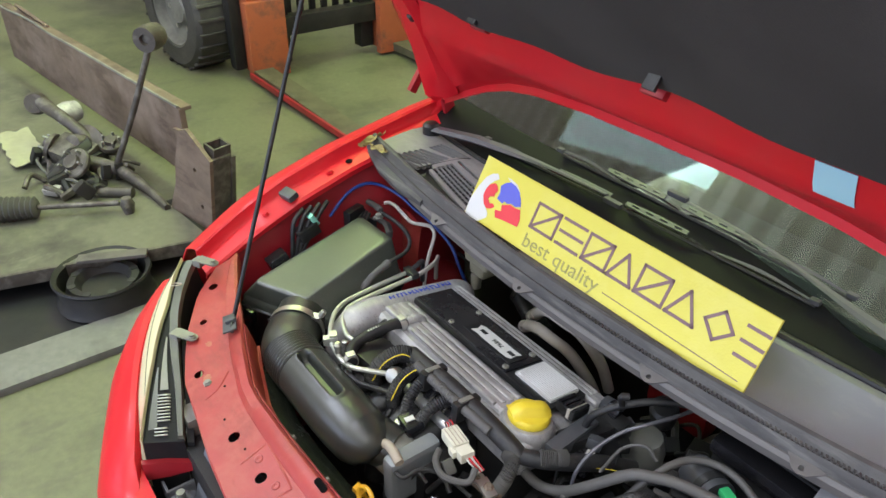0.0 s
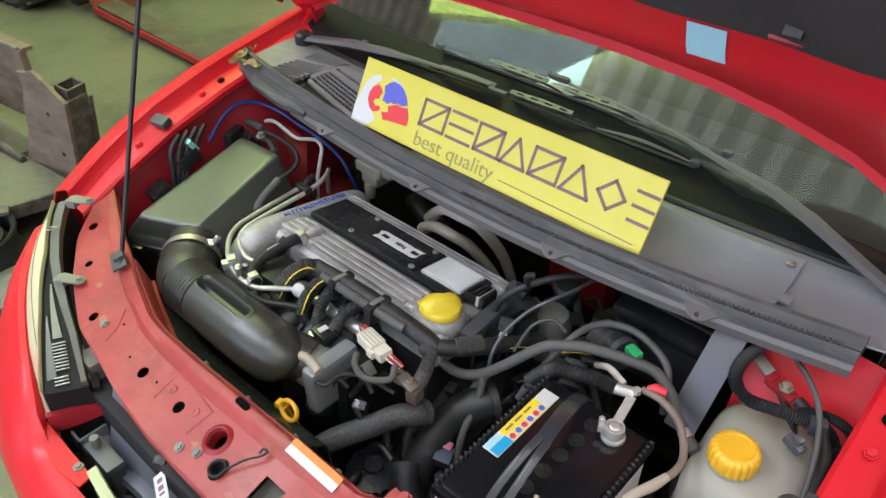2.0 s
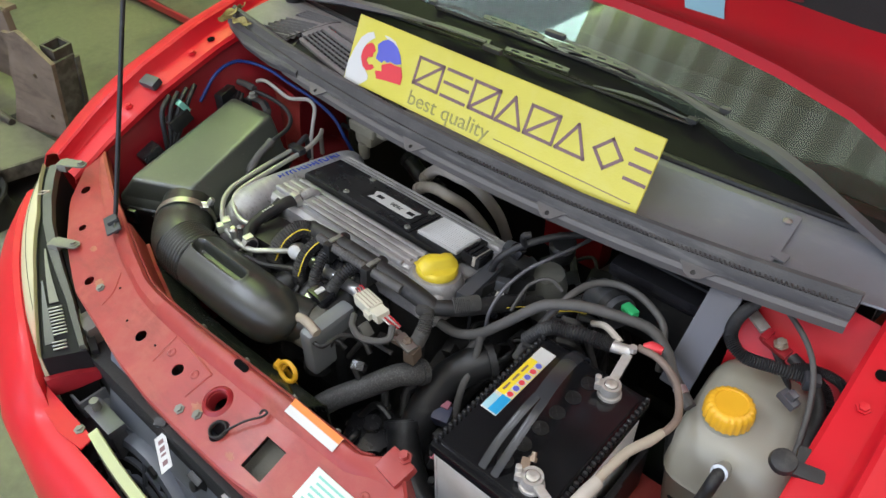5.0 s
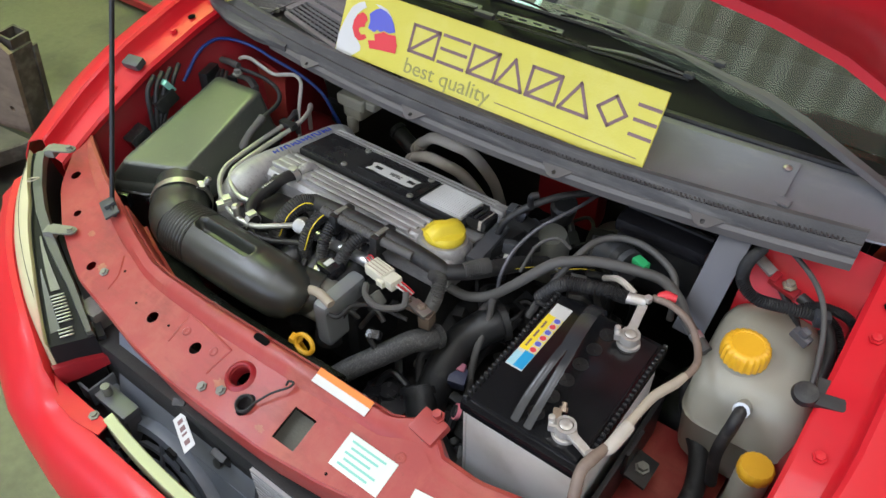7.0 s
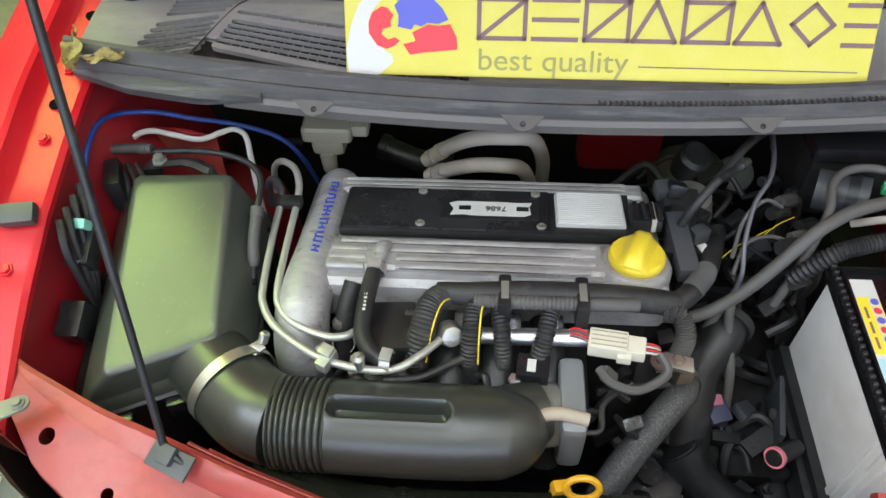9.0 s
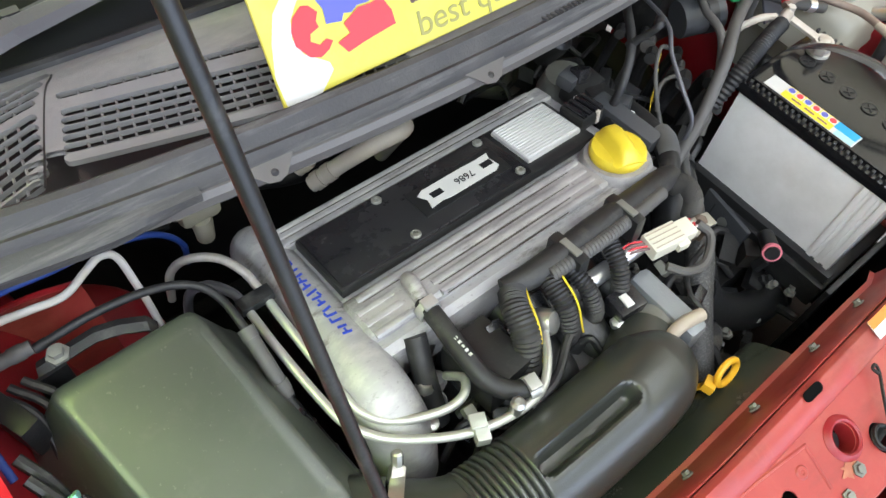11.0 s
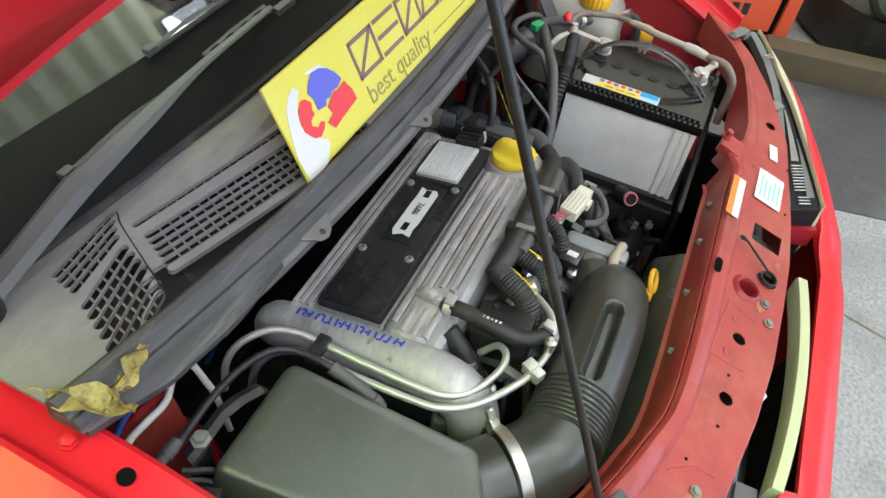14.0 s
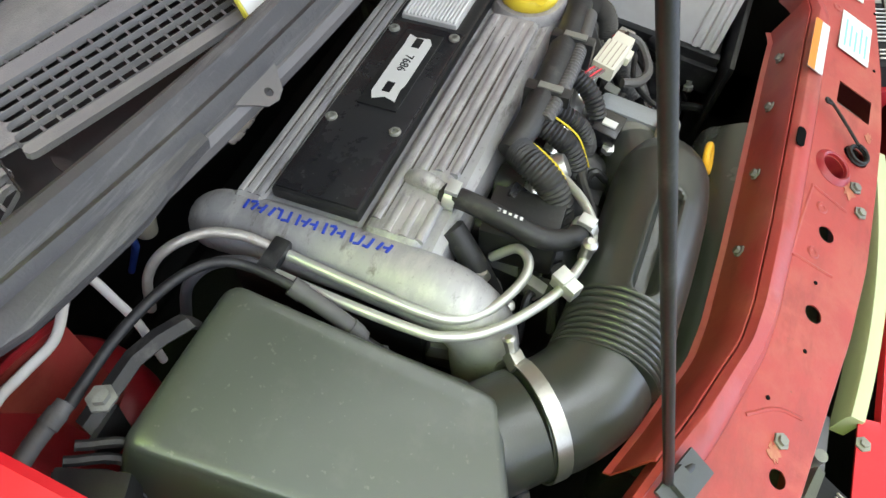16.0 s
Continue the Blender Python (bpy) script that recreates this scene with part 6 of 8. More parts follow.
_top, _foot = ring(0.0055, 0.003, LID, 0.014), ring(0.0, -0.004, SKIRT)
part("lid", loft([ring(0.0, -0.02, LID, 0.01), ring(0.0, -0.006, LID, 0.012), ring(0.0012, -0.0015, LID, 0.013), ring(0.0035, 0.0018, LID, 0.014), _top, between(_top, _foot, 0.06), between(_top, _foot, 0.93), _foot, ring(0.004, 0.0, SKIRT), ring(0.02, 0.002, SKIRT)], closed=True), AIRBOX, ab, "dusty dark lid of the air filter box")
part("lid_flange", loft([ring(0.02, 0.004, SKIRT), ring(0.022, 0.008, SKIRT), ring(0.03, 0.008, SKIRT), ring(0.032, 0.004, SKIRT)], closed=True), BLACK, ab)
part("base", loft([ring(0.034, 0.002, SKIRT), ring(0.2, -0.02, SKIRT)], closed=True), BLACK, ab)
part("base_side", loft([[(x0, y, z0), (x0 + 0.006, y, z0 + 0.012), (x1, y, z1), (x1, y, z1 - 0.12), (x0, y, z0 - 0.12)] for y, x0, z0, x1, z1 in ((-0.318, -0.47, 0.715, -0.44, 0.73), (-0.24, -0.492, 0.73, -0.455, 0.752), (-0.12, -0.503, 0.748, -0.475, 0.766), (0.0, -0.506, 0.755, -0.485, 0.772))], closed=True), BLACK, ab, "black lower body of the filter box")
for k in range(6):
    t = k / 5
    a, b = Vector(LID[1]), Vector(LID[2])
    q = a.lerp(b, 0.1 + 0.75 * t) + Vector((0.03, 0, -0.12))
    part("base_rib", obox(q, (0.01, 0.006, 0.09), (0, 0, 0), 0.002), BLACK, ab)
for q in ((-0.4, -0.3, 0.75), (-0.345, -0.275, 0.75), (-0.29, -0.12, 0.78), (-0.48, -0.12, 0.78)):
    part("clip", obox(q, (0.022, 0.012, 0.03), (0, 0, 20), 0.003), BLACK_GLOSS, ab)

du = thing("intake_duct", "black moulded intake duct with bellows and a steel clamp", "air duct")
part("neck", sweep([(-0.37, -0.17, 0.765), (-0.32, -0.22, 0.77), (-0.285, -0.252, 0.772)], [0.055, 0.05, 0.05], 24), DUCT, du)
part("elbow", sweep([(-0.284, -0.253, 0.772), (-0.262, -0.275, 0.772), (-0.237, -0.292, 0.775), (-0.212, -0.3, 0.776)], [0.051, 0.052, 0.052, 0.051], 28), DUCT, du)
def bellows(pts, r, ribs, amp):
    """A tube with rounded corrugations."""
    line = spline(pts, 10)
    n_ = ribs * 8
    dense = [line[min(int(f), len(line) - 2)].lerp(line[min(int(f), len(line) - 2) + 1], f - min(int(f), len(line) - 2)) for f in (i / n_ * (len(line) - 1) for i in range(n_ + 1))]
    d0 = (dense[-1] - dense[0]).normalized()
    u_ = d0.cross(Vector((0, 0, 1))).normalized()
    v_ = u_.cross(d0)
    return loft([[q + (r + amp * (abs(math.cos(math.pi * i / 8)) ** 0.7 * 2 - 1)) * (math.cos(a) * u_ + math.sin(a) * v_) for a in (math.tau * j / 40 for j in range(40))] for i, q in enumerate(dense)], closed=True)


part("bellows", bellows([(-0.214, -0.3, 0.776), (-0.185, -0.302, 0.777), (-0.15, -0.303, 0.778)], 0.0505, 9, 0.0022), DUCT, du)
body_bm = sweep([(-0.152, -0.303, 0.778), (-0.08, -0.304, 0.778), (-0.01, -0.303, 0.777), (0.035, -0.3, 0.774), (0.06, -0.296, 0.768), (0.073, -0.292, 0.76)], [0.0515, 0.052, 0.052, 0.05, 0.04, 0.02], 120, 24)
for v in body_bm.verts:  # a long round-ended groove pressed into the top
    if v.co.z > 0.79:
        g = math.hypot(v.co.x - min(-0.03, max(-0.14, v.co.x)), v.co.y + 0.306)
        f = min(1.0, max(0.0, (0.0125 - g) / 0.008))
        v.co.z -= 0.02 * f * f * (3 - 2 * f) - 0.0016 * math.exp(-(((g - 0.015) / 0.004) ** 2))
part("body", body_bm, DUCT, du)
part("outlet", sweep([(0.01, -0.3, 0.765), (0.05, -0.275, 0.76), (0.08, -0.262, 0.755)], [0.045, 0.04, 0.036], 20), DUCT, du)
CM = Matrix.Translation((-0.278, -0.257, 0.772)) @ Matrix.Rotation(radians(-43), 4, "Z") @ Matrix.Rotation(radians(90), 4, "Y")
part("clamp_band", lathe([(0.054, -0.007), (0.0555, -0.007), (0.0555, 0.007), (0.054, 0.007)], 40, CM), STEEL, du, "steel hose clamp")
part("clamp_screw", join(obox((-0.25, -0.225, 0.806), (0.016, 0.014, 0.012), (20, 0, 45), 0.002), lathe([(0.006, 0), (0.006, 0.012), (0.004, 0.014), (0.001, 0.014)], 8, pose(-0.244, -0.219, 0.81, -30, 20, 0))), STEEL, du)
part("resonator", rbox((-0.26, -0.402, 0.6), (0.1, -0.345, 0.715), 0.016, 3), BLACK_GLOSS, du)
for k in range(6):
    part("rib", obox((-0.04 + k * 0.014, -0.372, 0.7), (0.004, 0.04, 0.01), (0, 0, 10), 0.001), BLACK, du)

# throttle body
th = thing("throttle_body", "grey electronic throttle body with a plug", "throttle body")
part("motor", rbox((0.1, -0.302, 0.695), (0.13, -0.205, 0.787), 0.014, 4), mat("grey_cast_housing", (0.21, 0.222, 0.235), 0.5, 0.3, 0.1, 20, 0.2), th)
part("bore", sweep([(0.06, -0.265, 0.75), (0.098, -0.258, 0.745)], 0.038, 20), DUST_GREEN, th)
tp = part("plug", obox((0.07, -0.225, 0.785), (0.038, 0.03, 0.022), (0, 0, -6), 0.003), BLACK_GLOSS, th)
part("plug_mark", obox((0.068, -0.226, 0.7965), (0.01, 0.016, 0.003), (0, 0, -6), 0.0005), WHITE, tp)
part("vent_elbow", sweep([(0.066, -0.297, 0.77), (0.078, -0.285, 0.786), (0.1, -0.283, 0.792), (0.13, -0.287, 0.788)], 0.0078, 10), CREAM, th, "cream plastic elbow")
part("vent_pipe", sweep([(0.124, -0.295, 0.772), (0.145, -0.29, 0.772), (0.15, -0.26, 0.775), (0.18, -0.235, 0.77), (0.23, -0.225, 0.765)], 0.0035, 8), RUBBER, th)
for q in ((0.07, -0.27, 0.785), (0.05, -0.235, 0.775)):
    part("bolt", lathe([(0.008, 0), (0.008, 0.006), (0.001, 0.007)], 6, pose(*q)), ALU_BRIGHT, th)

# battery
bt = thing("battery", "white-cased car battery with black lid and faded label", "battery")
part("case", rbox((0.423, -0.335, 0.637), (0.589, -0.1, 0.822), 0.006), BAT_WHITE, bt, "white ribbed battery case")
for k in range(3):
    for x in (0.4215, 0.5895):
        part("case_rib", rbox((x - 0.002, -0.335 + 0.014 * k, 0.645), (x + 0.002, -0.327 + 0.014 * k, 0.818), 0.001), BAT_WHITE, bt)
lidb = part("lid", join(rbox((0.417, -0.341, 0.818), (0.595, -0.094, 0.836), 0.005), rbox((0.428, -0.331, 0.834), (0.584, -0.104, 0.842), 0.004)), mat("polished_black_plastic", (0.008, 0.008, 0.009), 0.2, 0, 0.3, 30, 0.01, dirt=(0.02, 0.02, 0.02), dirt_amount=0.5), bt, "scuffed black battery lid")
for k in range(26):
    y = -0.332 + k * 0.0093
    for x in (0.421, 0.591):
        part("rim_tooth", obox((x, y, 0.839), (0.006, 0.0045, 0.008), (0, 0, 0), 0.001, 1), BLACK, lidb)
for k in range(6):
    part("vent_plug", join(lathe([(0.011, 0), (0.011, 0.0015), (0.0095, 0.0015), (0.0095, 0.001), (0.001, 0.001)], 20, pose(0.508 + 0.002 * k, -0.3 + k * 0.034, 0.842)), obox((0.508 + 0.002 * k, -0.3 + k * 0.034, 0.8435), (0.014, 0.002, 0.0015), (0, 0, 45), 0), obox((0.508 + 0.002 * k, -0.3 + k * 0.034, 0.8436), (0.014, 0.002, 0.0015), (0, 0, -45), 0)), BLACK, lidb)
lb = part("label", rbox((0.431, -0.256, 0.842), (0.457, -0.12, 0.8428), 0.0003, 1), WHITE, bt, "white, yellow and blue battery label")
part("yellow_band", rbox((0.4315, -0.222, 0.8428), (0.4565, -0.146, 0.8432), 0), mat("label_yellow", (0.8, 0.62, 0.02), 0.4, 0, 0.04, 20, 0), lb, smooth=False)
part("blue_band", rbox((0.442, -0.254, 0.8428), (0.4565, -0.222, 0.8432), 0), mat("label_blue", (0.02, 0.32, 0.62), 0.4, 0, 0.04, 20, 0), lb, smooth=False)
part("pale_blue_band", rbox((0.4315, -0.254, 0.8428), (0.442, -0.228, 0.8431), 0), LIGHT_BLUE, lb, smooth=False)
for k in range(6):
    y, x = -0.216 + 0.0128 * k, 0.45
    part("pictogram_panel", rbox((x - 0.0055, y - 0.0055, 0.8432), (x + 0.0055, y + 0.0055, 0.8434), 0), WHITE, lb, smooth=False)
    part("pictogram", lathe([(0.0045, 0), (0.0045, 0.0003)], 14, pose(x, y, 0.8434)), BLUE if k % 2 else LOGO_RED, lb, smooth=False)
for k in range(3):
    part("print_bar", rbox((0.436, -0.215 + 0.02 * k, 0.8432), (0.439, -0.2 + 0.02 * k, 0.8434), 0), INK, lb, smooth=False)
hd = part("carry_handle", loft([[q + Vector((-w, 0, 0)), q + Vector((-w * 0.6, 0, 0.0012)), q + Vector((w * 0.6, 0, 0.0012)), q + Vector((w, 0, 0)), q - Vector((0, 0, 0.0015))] for q, w in ((q, 0.0105) for q in spline([(0.49, -0.098, 0.843), (0.4915, -0.112, 0.866), (0.497, -0.15, 0.892), (0.503, -0.2, 0.902), (0.506, -0.232, 0.898)], 8))], closed=True), BAT_STRAP, lidb, "flat black plastic carrying handle arched over the lid")
for e0, e1 in ((-0.006, -0.013), (0.0055, 0.006)):
    part("handle_fork", loft([[q + Vector((-0.0055, 0, 0)), q + Vector((-0.003, 0, 0.0012)), q + Vector((0.003, 0, 0.0012)), q + Vector((0.0055, 0, 0)), q - Vector((0, 0, 0.0015))] for q in spline([(0.506 + e0, -0.23, 0.8985), (0.507 + (e0 + e1) / 2, -0.262, 0.889), (0.506 + e1, -0.298, 0.866), (0.504 + e1, -0.33, 0.838)], 8)], closed=True), BAT_STRAP, hd)
for (x, y), cover in (((0.548, -0.126), 1), ((0.552, -0.305), 0)):
    part("terminal", lathe([(0.017, 0.84), (0.016, 0.846), (0.009, 0.848), (0.0085, 0.863), (0.0065, 0.8645), (0.001, 0.8645)], 20, pose(x, y, 0)), LEAD, bt)
    cl = part("clamp", join(lathe([(0.0095, 0.85), (0.0145, 0.85), (0.0135, 0.862), (0.0095, 0.862)], 20, pose(x, y, 0)), obox((x - 0.014, y - 0.006, 0.856), (0.012, 0.014, 0.012), (0, 0, 20), 0.003), lathe([(0.0045, 0), (0.0045, 0.008), (0.001, 0.009)], 6, pose(x - 0.018, y - 0.004, 0.86))), LEAD, bt, "corroded battery clamp")
    if cover:
        part("clamp_tail", join(obox((x - 0.006, y + 0.032, 0.863), (0.013, 0.048, 0.005), (8, 0, 8), 0.002), sweep([(x - 0.035, y + 0.052, 0.868), (x - 0.008, y + 0.06, 0.869)], 0.0085, 10, 1), lathe([(0.006, 0), (0.006, 0.008), (0.001, 0.009)], 6, pose(x - 0.006, y + 0.06, 0.872))), LEAD, cl)
        part("red_cap", sweep([(x + 0.002, y + 0.074, 0.874), (x + 0.012, y + 0.08, 0.876), (x + 0.026, y + 0.083, 0.876)], [0.005, 0.0085, 0.006], 10, 4), LOGO_RED, cl, "red plastic terminal sleeve")
    else:
        part("clamp_tail", obox((x + 0.025, y - 0.01, 0.856), (0.045, 0.012, 0.006), (0, 6, -18), 0.002), LEAD, cl)
        part("clamp_bolt", lathe([(0.009, 0), (0.009, 0.006), (0.006, 0.01), (0.001, 0.01)], 8, pose(x + 0.046, y - 0.017, 0.854)), LEAD, cl)
        part("clamp_bolt", join(obox((x - 0.017, y + 0.008, 0.855), (0.011, 0.02, 0.011), (0, 0, 25), 0.002), lathe([(0.0055, 0), (0.0055, 0.006), (0.0035, 0.006), (0.0035, 0.012), (0.001, 0.012)], 6, pose(x - 0.014, y + 0.018, 0.856, -60, 0, 20))), COPPER, cl, "brown corroded clamp bolt")
cb = thing("battery_cable", "cream and black sleeved battery cable", "cable")
part("cable", sweep([(0.545, -0.055, 0.872), (0.575, -0.058, 0.876), (0.606, -0.07, 0.872), (0.626, -0.09, 0.866), (0.64, -0.118, 0.865), (0.64, -0.142, 0.865), (0.636, -0.156, 0.865)], 0.0052, 10), CABLE_BROWN, cb)
part("cable_sleeve", sweep([(0.637, -0.152, 0.865), (0.632, -0.172, 0.866), (0.62, -0.205, 0.867), (0.615, -0.24, 0.866), (0.612, -0.272, 0.864)], [0.0056, 0.0068, 0.0066, 0.006, 0.0062], 10), CREAM, cb, "cream rubber sleeve")
part("cable_lug", sweep([(0.614, -0.262, 0.864), (0.612, -0.28, 0.863), (0.609, -0.3, 0.86), (0.604, -0.312, 0.858)], [0.0085, 0.009, 0.0085, 0.006], 10), HOSE_GREY, cb, "grey lug sleeve")
part("cable_front", sweep([(0.606, -0.305, 0.861), (0.6, -0.33, 0.862), (0.597, -0.348, 0.855), (0.602, -0.366, 0.82), (0.604, -0.368, 0.74)], [0.0065, 0.008, 0.0075, 0.008, 0.008], 10), CABLE_BROWN, cb)
part("cable_lead", sweep([(0.515, -0.074, 0.868), (0.49, -0.078, 0.868), (0.45, -0.085, 0.862), (0.42, -0.09, 0.85), (0.385, -0.09, 0.8)], 0.0105, 10, 6, 1, 3, 0.001), RUBBER, cb)
part("cable_lead", sweep([(0.52, -0.06, 0.868), (0.49, -0.05, 0.87), (0.46, -0.03, 0.84)], 0.005, 8), HOSE_GREY, cb)
# battery tray and hold-down
tr = thing("battery_tray", "black plastic battery tray", "battery tray")
part("tray", join(rbox((0.405, -0.35, 0.612), (0.6, -0.085, 0.636), 0.006), rbox((0.4, -0.35, 0.61), (0.415, -0.16, 0.655), 0.006)), BLACK, tr)
part("side_wall", rbox((0.602, -0.34, 0.615), (0.61, -0.09, 0.735), 0.003), BLACK, tr)
part("case_skirt", rbox((0.41, -0.345, 0.61), (0.424, -0.1, 0.67), 0.004), BLACK, tr)
part("front_wall", rbox((0.36, -0.362, 0.45), (0.74, -0.354, 0.7), 0.003), BLACK, tr)
part("bracket", join(obox((0.628, -0.2, 0.7), (0.04, 0.05, 0.006), (0, 12, 0), 0.002), obox((0.613, -0.2, 0.725), (0.006, 0.05, 0.05), (0, 0, 0), 0.002)), BLACK, tr)
part("tray_bolt", lathe([(0.011, 0), (0.011, 0.003), (0.0075, 0.003), (0.0075, 0.009), (0.001, 0.01)], 6, pose(0.632, -0.2, 0.702)), DUST_GREEN, tr)
part("pink_ring", lathe([(0.009, -0.003), (0.013, -0.003), (0.013, 0.003), (0.009, 0.003)], 20, pose(0.363, -0.272, 0.688, 30, -60, 0)), PINK, tr)
part("ring_plug", lathe([(0.011, -0.05), (0.012, 0), (0.009, 0.006), (0.001, 0.006)], 16, pose(0.363, -0.272, 0.688, 30, -60, 0)), BLACK, tr)
part("yellow_tag", obox((0.26, -0.385, 0.66), (0.026, 0.004, 0.022), (10, 0, 10), 0.001), YELLOW, tr)

# coolant tank
ct = thing("coolant_tank", "milky plastic coolant expansion tank with a yellow cap", "coolant tank")
TK = [(0.628, 0.05, 0.852), (0.765, 0.075, 0.852), (0.795, -0.125, 0.84), (0.638, -0.128, 0.84)]
part("tank_body", loft([ring(-0.012, -0.045, TK, 0.03), ring(-0.008, -0.03, TK, 0.035), ring(0.004, -0.01, TK, 0.04), ring(0.025, 0.0, TK, 0.04), ring(0.075, 0.0, TK, 0.04), ring(0.08, 0.004, TK, 0.04), ring(0.086, 0.0, TK, 0.04), ring(0.17, -0.01, TK, 0.04)], closed=True), TANK, ct, "milky white tank body")
part("tank_neck", lathe([(0.03, 0.83), (0.029, 0.862)], 24, pose(0.684, -0.068, 0)), TANK, ct)
part("tank_cap", lathe([(0.0315, 0.858), (0.032, 0.862), (0.0315, 0.876), (0.03, 0.881), (0.0265, 0.884), (0.022, 0.8845), (0.021, 0.883), (0.001, 0.883)], 96, pose(0.684, -0.068, 0), 22, 0.06), YELLOW, ct, "ribbed yellow screw cap")
part("tank_stub", join(lathe([(0.009, -0.02), (0.009, 0.02)], 14, pose(0.713, -0.122, 0.832, 60, 0, 0)), lathe([(0.0095, -0.004), (0.0108, -0.004), (0.0108, 0.006), (0.0095, 0.006)], 14, pose(0.713, -0.136, 0.84, 60, 0, 0))), STEEL, ct)
part("tank_hose", sweep([(0.713, -0.134, 0.839), (0.712, -0.156, 0.83), (0.708, -0.165, 0.77), (0.716, -0.16, 0.7)], 0.0085, 12), RUBBER, ct)
wl = thing("wing_loom", "black corrugated wiring loom clipped to the red wing", "wiring loom")
part("loom", sweep([(0.64, 0.075, 0.925), (0.634, 0.03, 0.925), (0.641, -0.002, 0.92), (0.665, -0.012, 0.91), (0.7, 0.004, 0.902), (0.74, 0.018, 0.898), (0.764, 0.02, 0.89), (0.782, 0.0, 0.87), (0.79, -0.03, 0.83)], 0.008, 12, 8, 1, 3, 0.0012), RUBBER, wl)
part("loom", sweep([(0.712, 0.012, 0.89), (0.728, 0.022, 0.906), (0.752, 0.03, 0.908), (0.778, 0.034, 0.9), (0.792, 0.02, 0.885), (0.797, -0.02, 0.85)], 0.0062, 12, 8, 1, 3, 0.001), RUBBER, wl)
part("loom_clip", obox((0.745, 0.018, 0.9), (0.02, 0.026, 0.02), (0, 0, 24), 0.004), FUSE, wl)
wt = thing("washer_filler", "yellow-capped washer filler neck", "washer bottle")
part("neck", lathe([(0.022, 0.6), (0.022, 0.77)], 20, pose(0.758, -0.172, 0.012)), TANK, wt)
part("cap", lathe([(0.021, 0.768), (0.023, 0.772), (0.023, 0.784), (0.02, 0.788), (0.001, 0.789)], 48, pose(0.758, -0.172, 0.012), 16, 0.06), YELLOW, wt, "yellow push-on cap")
part("drain_hose", sweep([(0.626, -0.04, 0.72), (0.65, -0.085, 0.712), (0.683, -0.125, 0.7), (0.7, -0.17, 0.69), (0.703, -0.21, 0.68), (0.7, -0.26, 0.63)], 0.0145, 12), RUBBER, wt)
part("shelf_ring", lathe([(0.022, 0), (0.034, 0), (0.036, 0.003), (0.034, 0.006), (0.022, 0.006)], 24, pose(0.742, -0.262, 0.64)), TANK, wt)

# coolant and heater hoses, each its own
def hose(name_label, pts, r, material, clips=None):
    h = thing("hose", name_label, "hose", "engine bay hoses")
    part("tube", sweep(pts, r, 12), material, h)
    for k, f in (((0, 0.05), (0, 0.93)) if clips is None else clips):
        q = spline(pts, 8)
        i = min(int(f * (len(q) - 2)), len(q) - 2)
        d = (q[i + 1] - q[i]).normalized()
        part("clip", lathe([(r * 1.02, -0.006), (r * 1.14, -0.006), (r * 1.14, 0.006), (r * 1.02, 0.006)], 18, Matrix.Translation(q[i]) @ d.to_track_quat("Z", "Y").to_matrix().to_4x4()), material if k == 0 else ALU_BRIGHT, h)
    return h


hose("long grey-black coolant hose arching to the expansion tank", [(0.225, -0.12, 0.755), (0.27, -0.122, 0.758), (0.309, -0.112, 0.775), (0.345, -0.1, 0.812), (0.391, -0.076, 0.863), (0.417, -0.06, 0.873), (0.451, -0.041, 0.876), (0.503, -0.02, 0.872), (0.54, -0.008, 0.864), (0.573, -0.022, 0.856), (0.6, -0.05, 0.85), (0.64, -0.075, 0.842)], 0.0082, HOSE_DARK, ((1, 0.97),))
# both heater hoses take the pale rubber in place of light from above
hose("dusty grey heater hose behind the engine, coloured as brightly lit", [(-0.09, 0.19, 0.72), (-0.05, 0.175, 0.765), (-0.01, 0.155, 0.8), (0.04, 0.145, 0.812), (0.075, 0.165, 0.79), (0.095, 0.21, 0.71), (0.1, 0.241, 0.63)], 0.0115, HOSE_GREY, ((0, 0.06), (0, 0.12)))
hose("dusty grey heater hose behind the engine, coloured as brightly lit", [(-0.085, 0.165, 0.71), (-0.05, 0.15, 0.74), (-0.01, 0.135, 0.765), (0.03, 0.13, 0.77), (0.06, 0.155, 0.74), (0.078, 0.2, 0.66), (0.08, 0.23, 0.6)], 0.0115, HOSE_GREY, ((0, 0.06), (0, 0.12)))
hose("thick black pipe beside the heater hoses", [(-0.12, 0.26, 0.78), (-0.05, 0.24, 0.79), (0.1, 0.27, 0.8)], 0.016, RUBBER)
hose("thick black pipe beside the heater hoses", [(-0.16, 0.22, 0.72), (-0.1, 0.2, 0.71), (-0.05, 0.2, 0.7)], 0.018, BLACK)
hose("black braided lower radiator hose", [(0.262, -0.19, 0.715), (0.255, -0.212, 0.722), (0.24, -0.228, 0.722), (0.208, -0.262, 0.7), (0.165, -0.312, 0.672), (0.125, -0.37, 0.63)], 0.0185, BRAID)
hose("thick black pipe bending under the battery tray", [(0.262, -0.24, 0.64), (0.3, -0.275, 0.6), (0.36, -0.3, 0.575), (0.44, -0.3, 0.57)], 0.028, BLACK)
hose("wide black intake pipe going down beside the gearbox", [(0.33, -0.1, 0.72), (0.312, -0.128, 0.715), (0.286, -0.164, 0.685), (0.279, -0.216, 0.635), (0.282, -0.25, 0.56), (0.29, -0.26, 0.46)], 0.03, BLACK)
hose("thin black vacuum line over the gearbox", [(0.255, -0.02, 0.8), (0.27, -0.015, 0.845), (0.3, 0.01, 0.875), (0.34, 0.06, 0.885), (0.4, 0.12, 0.88)], 0.006, RUBBER)
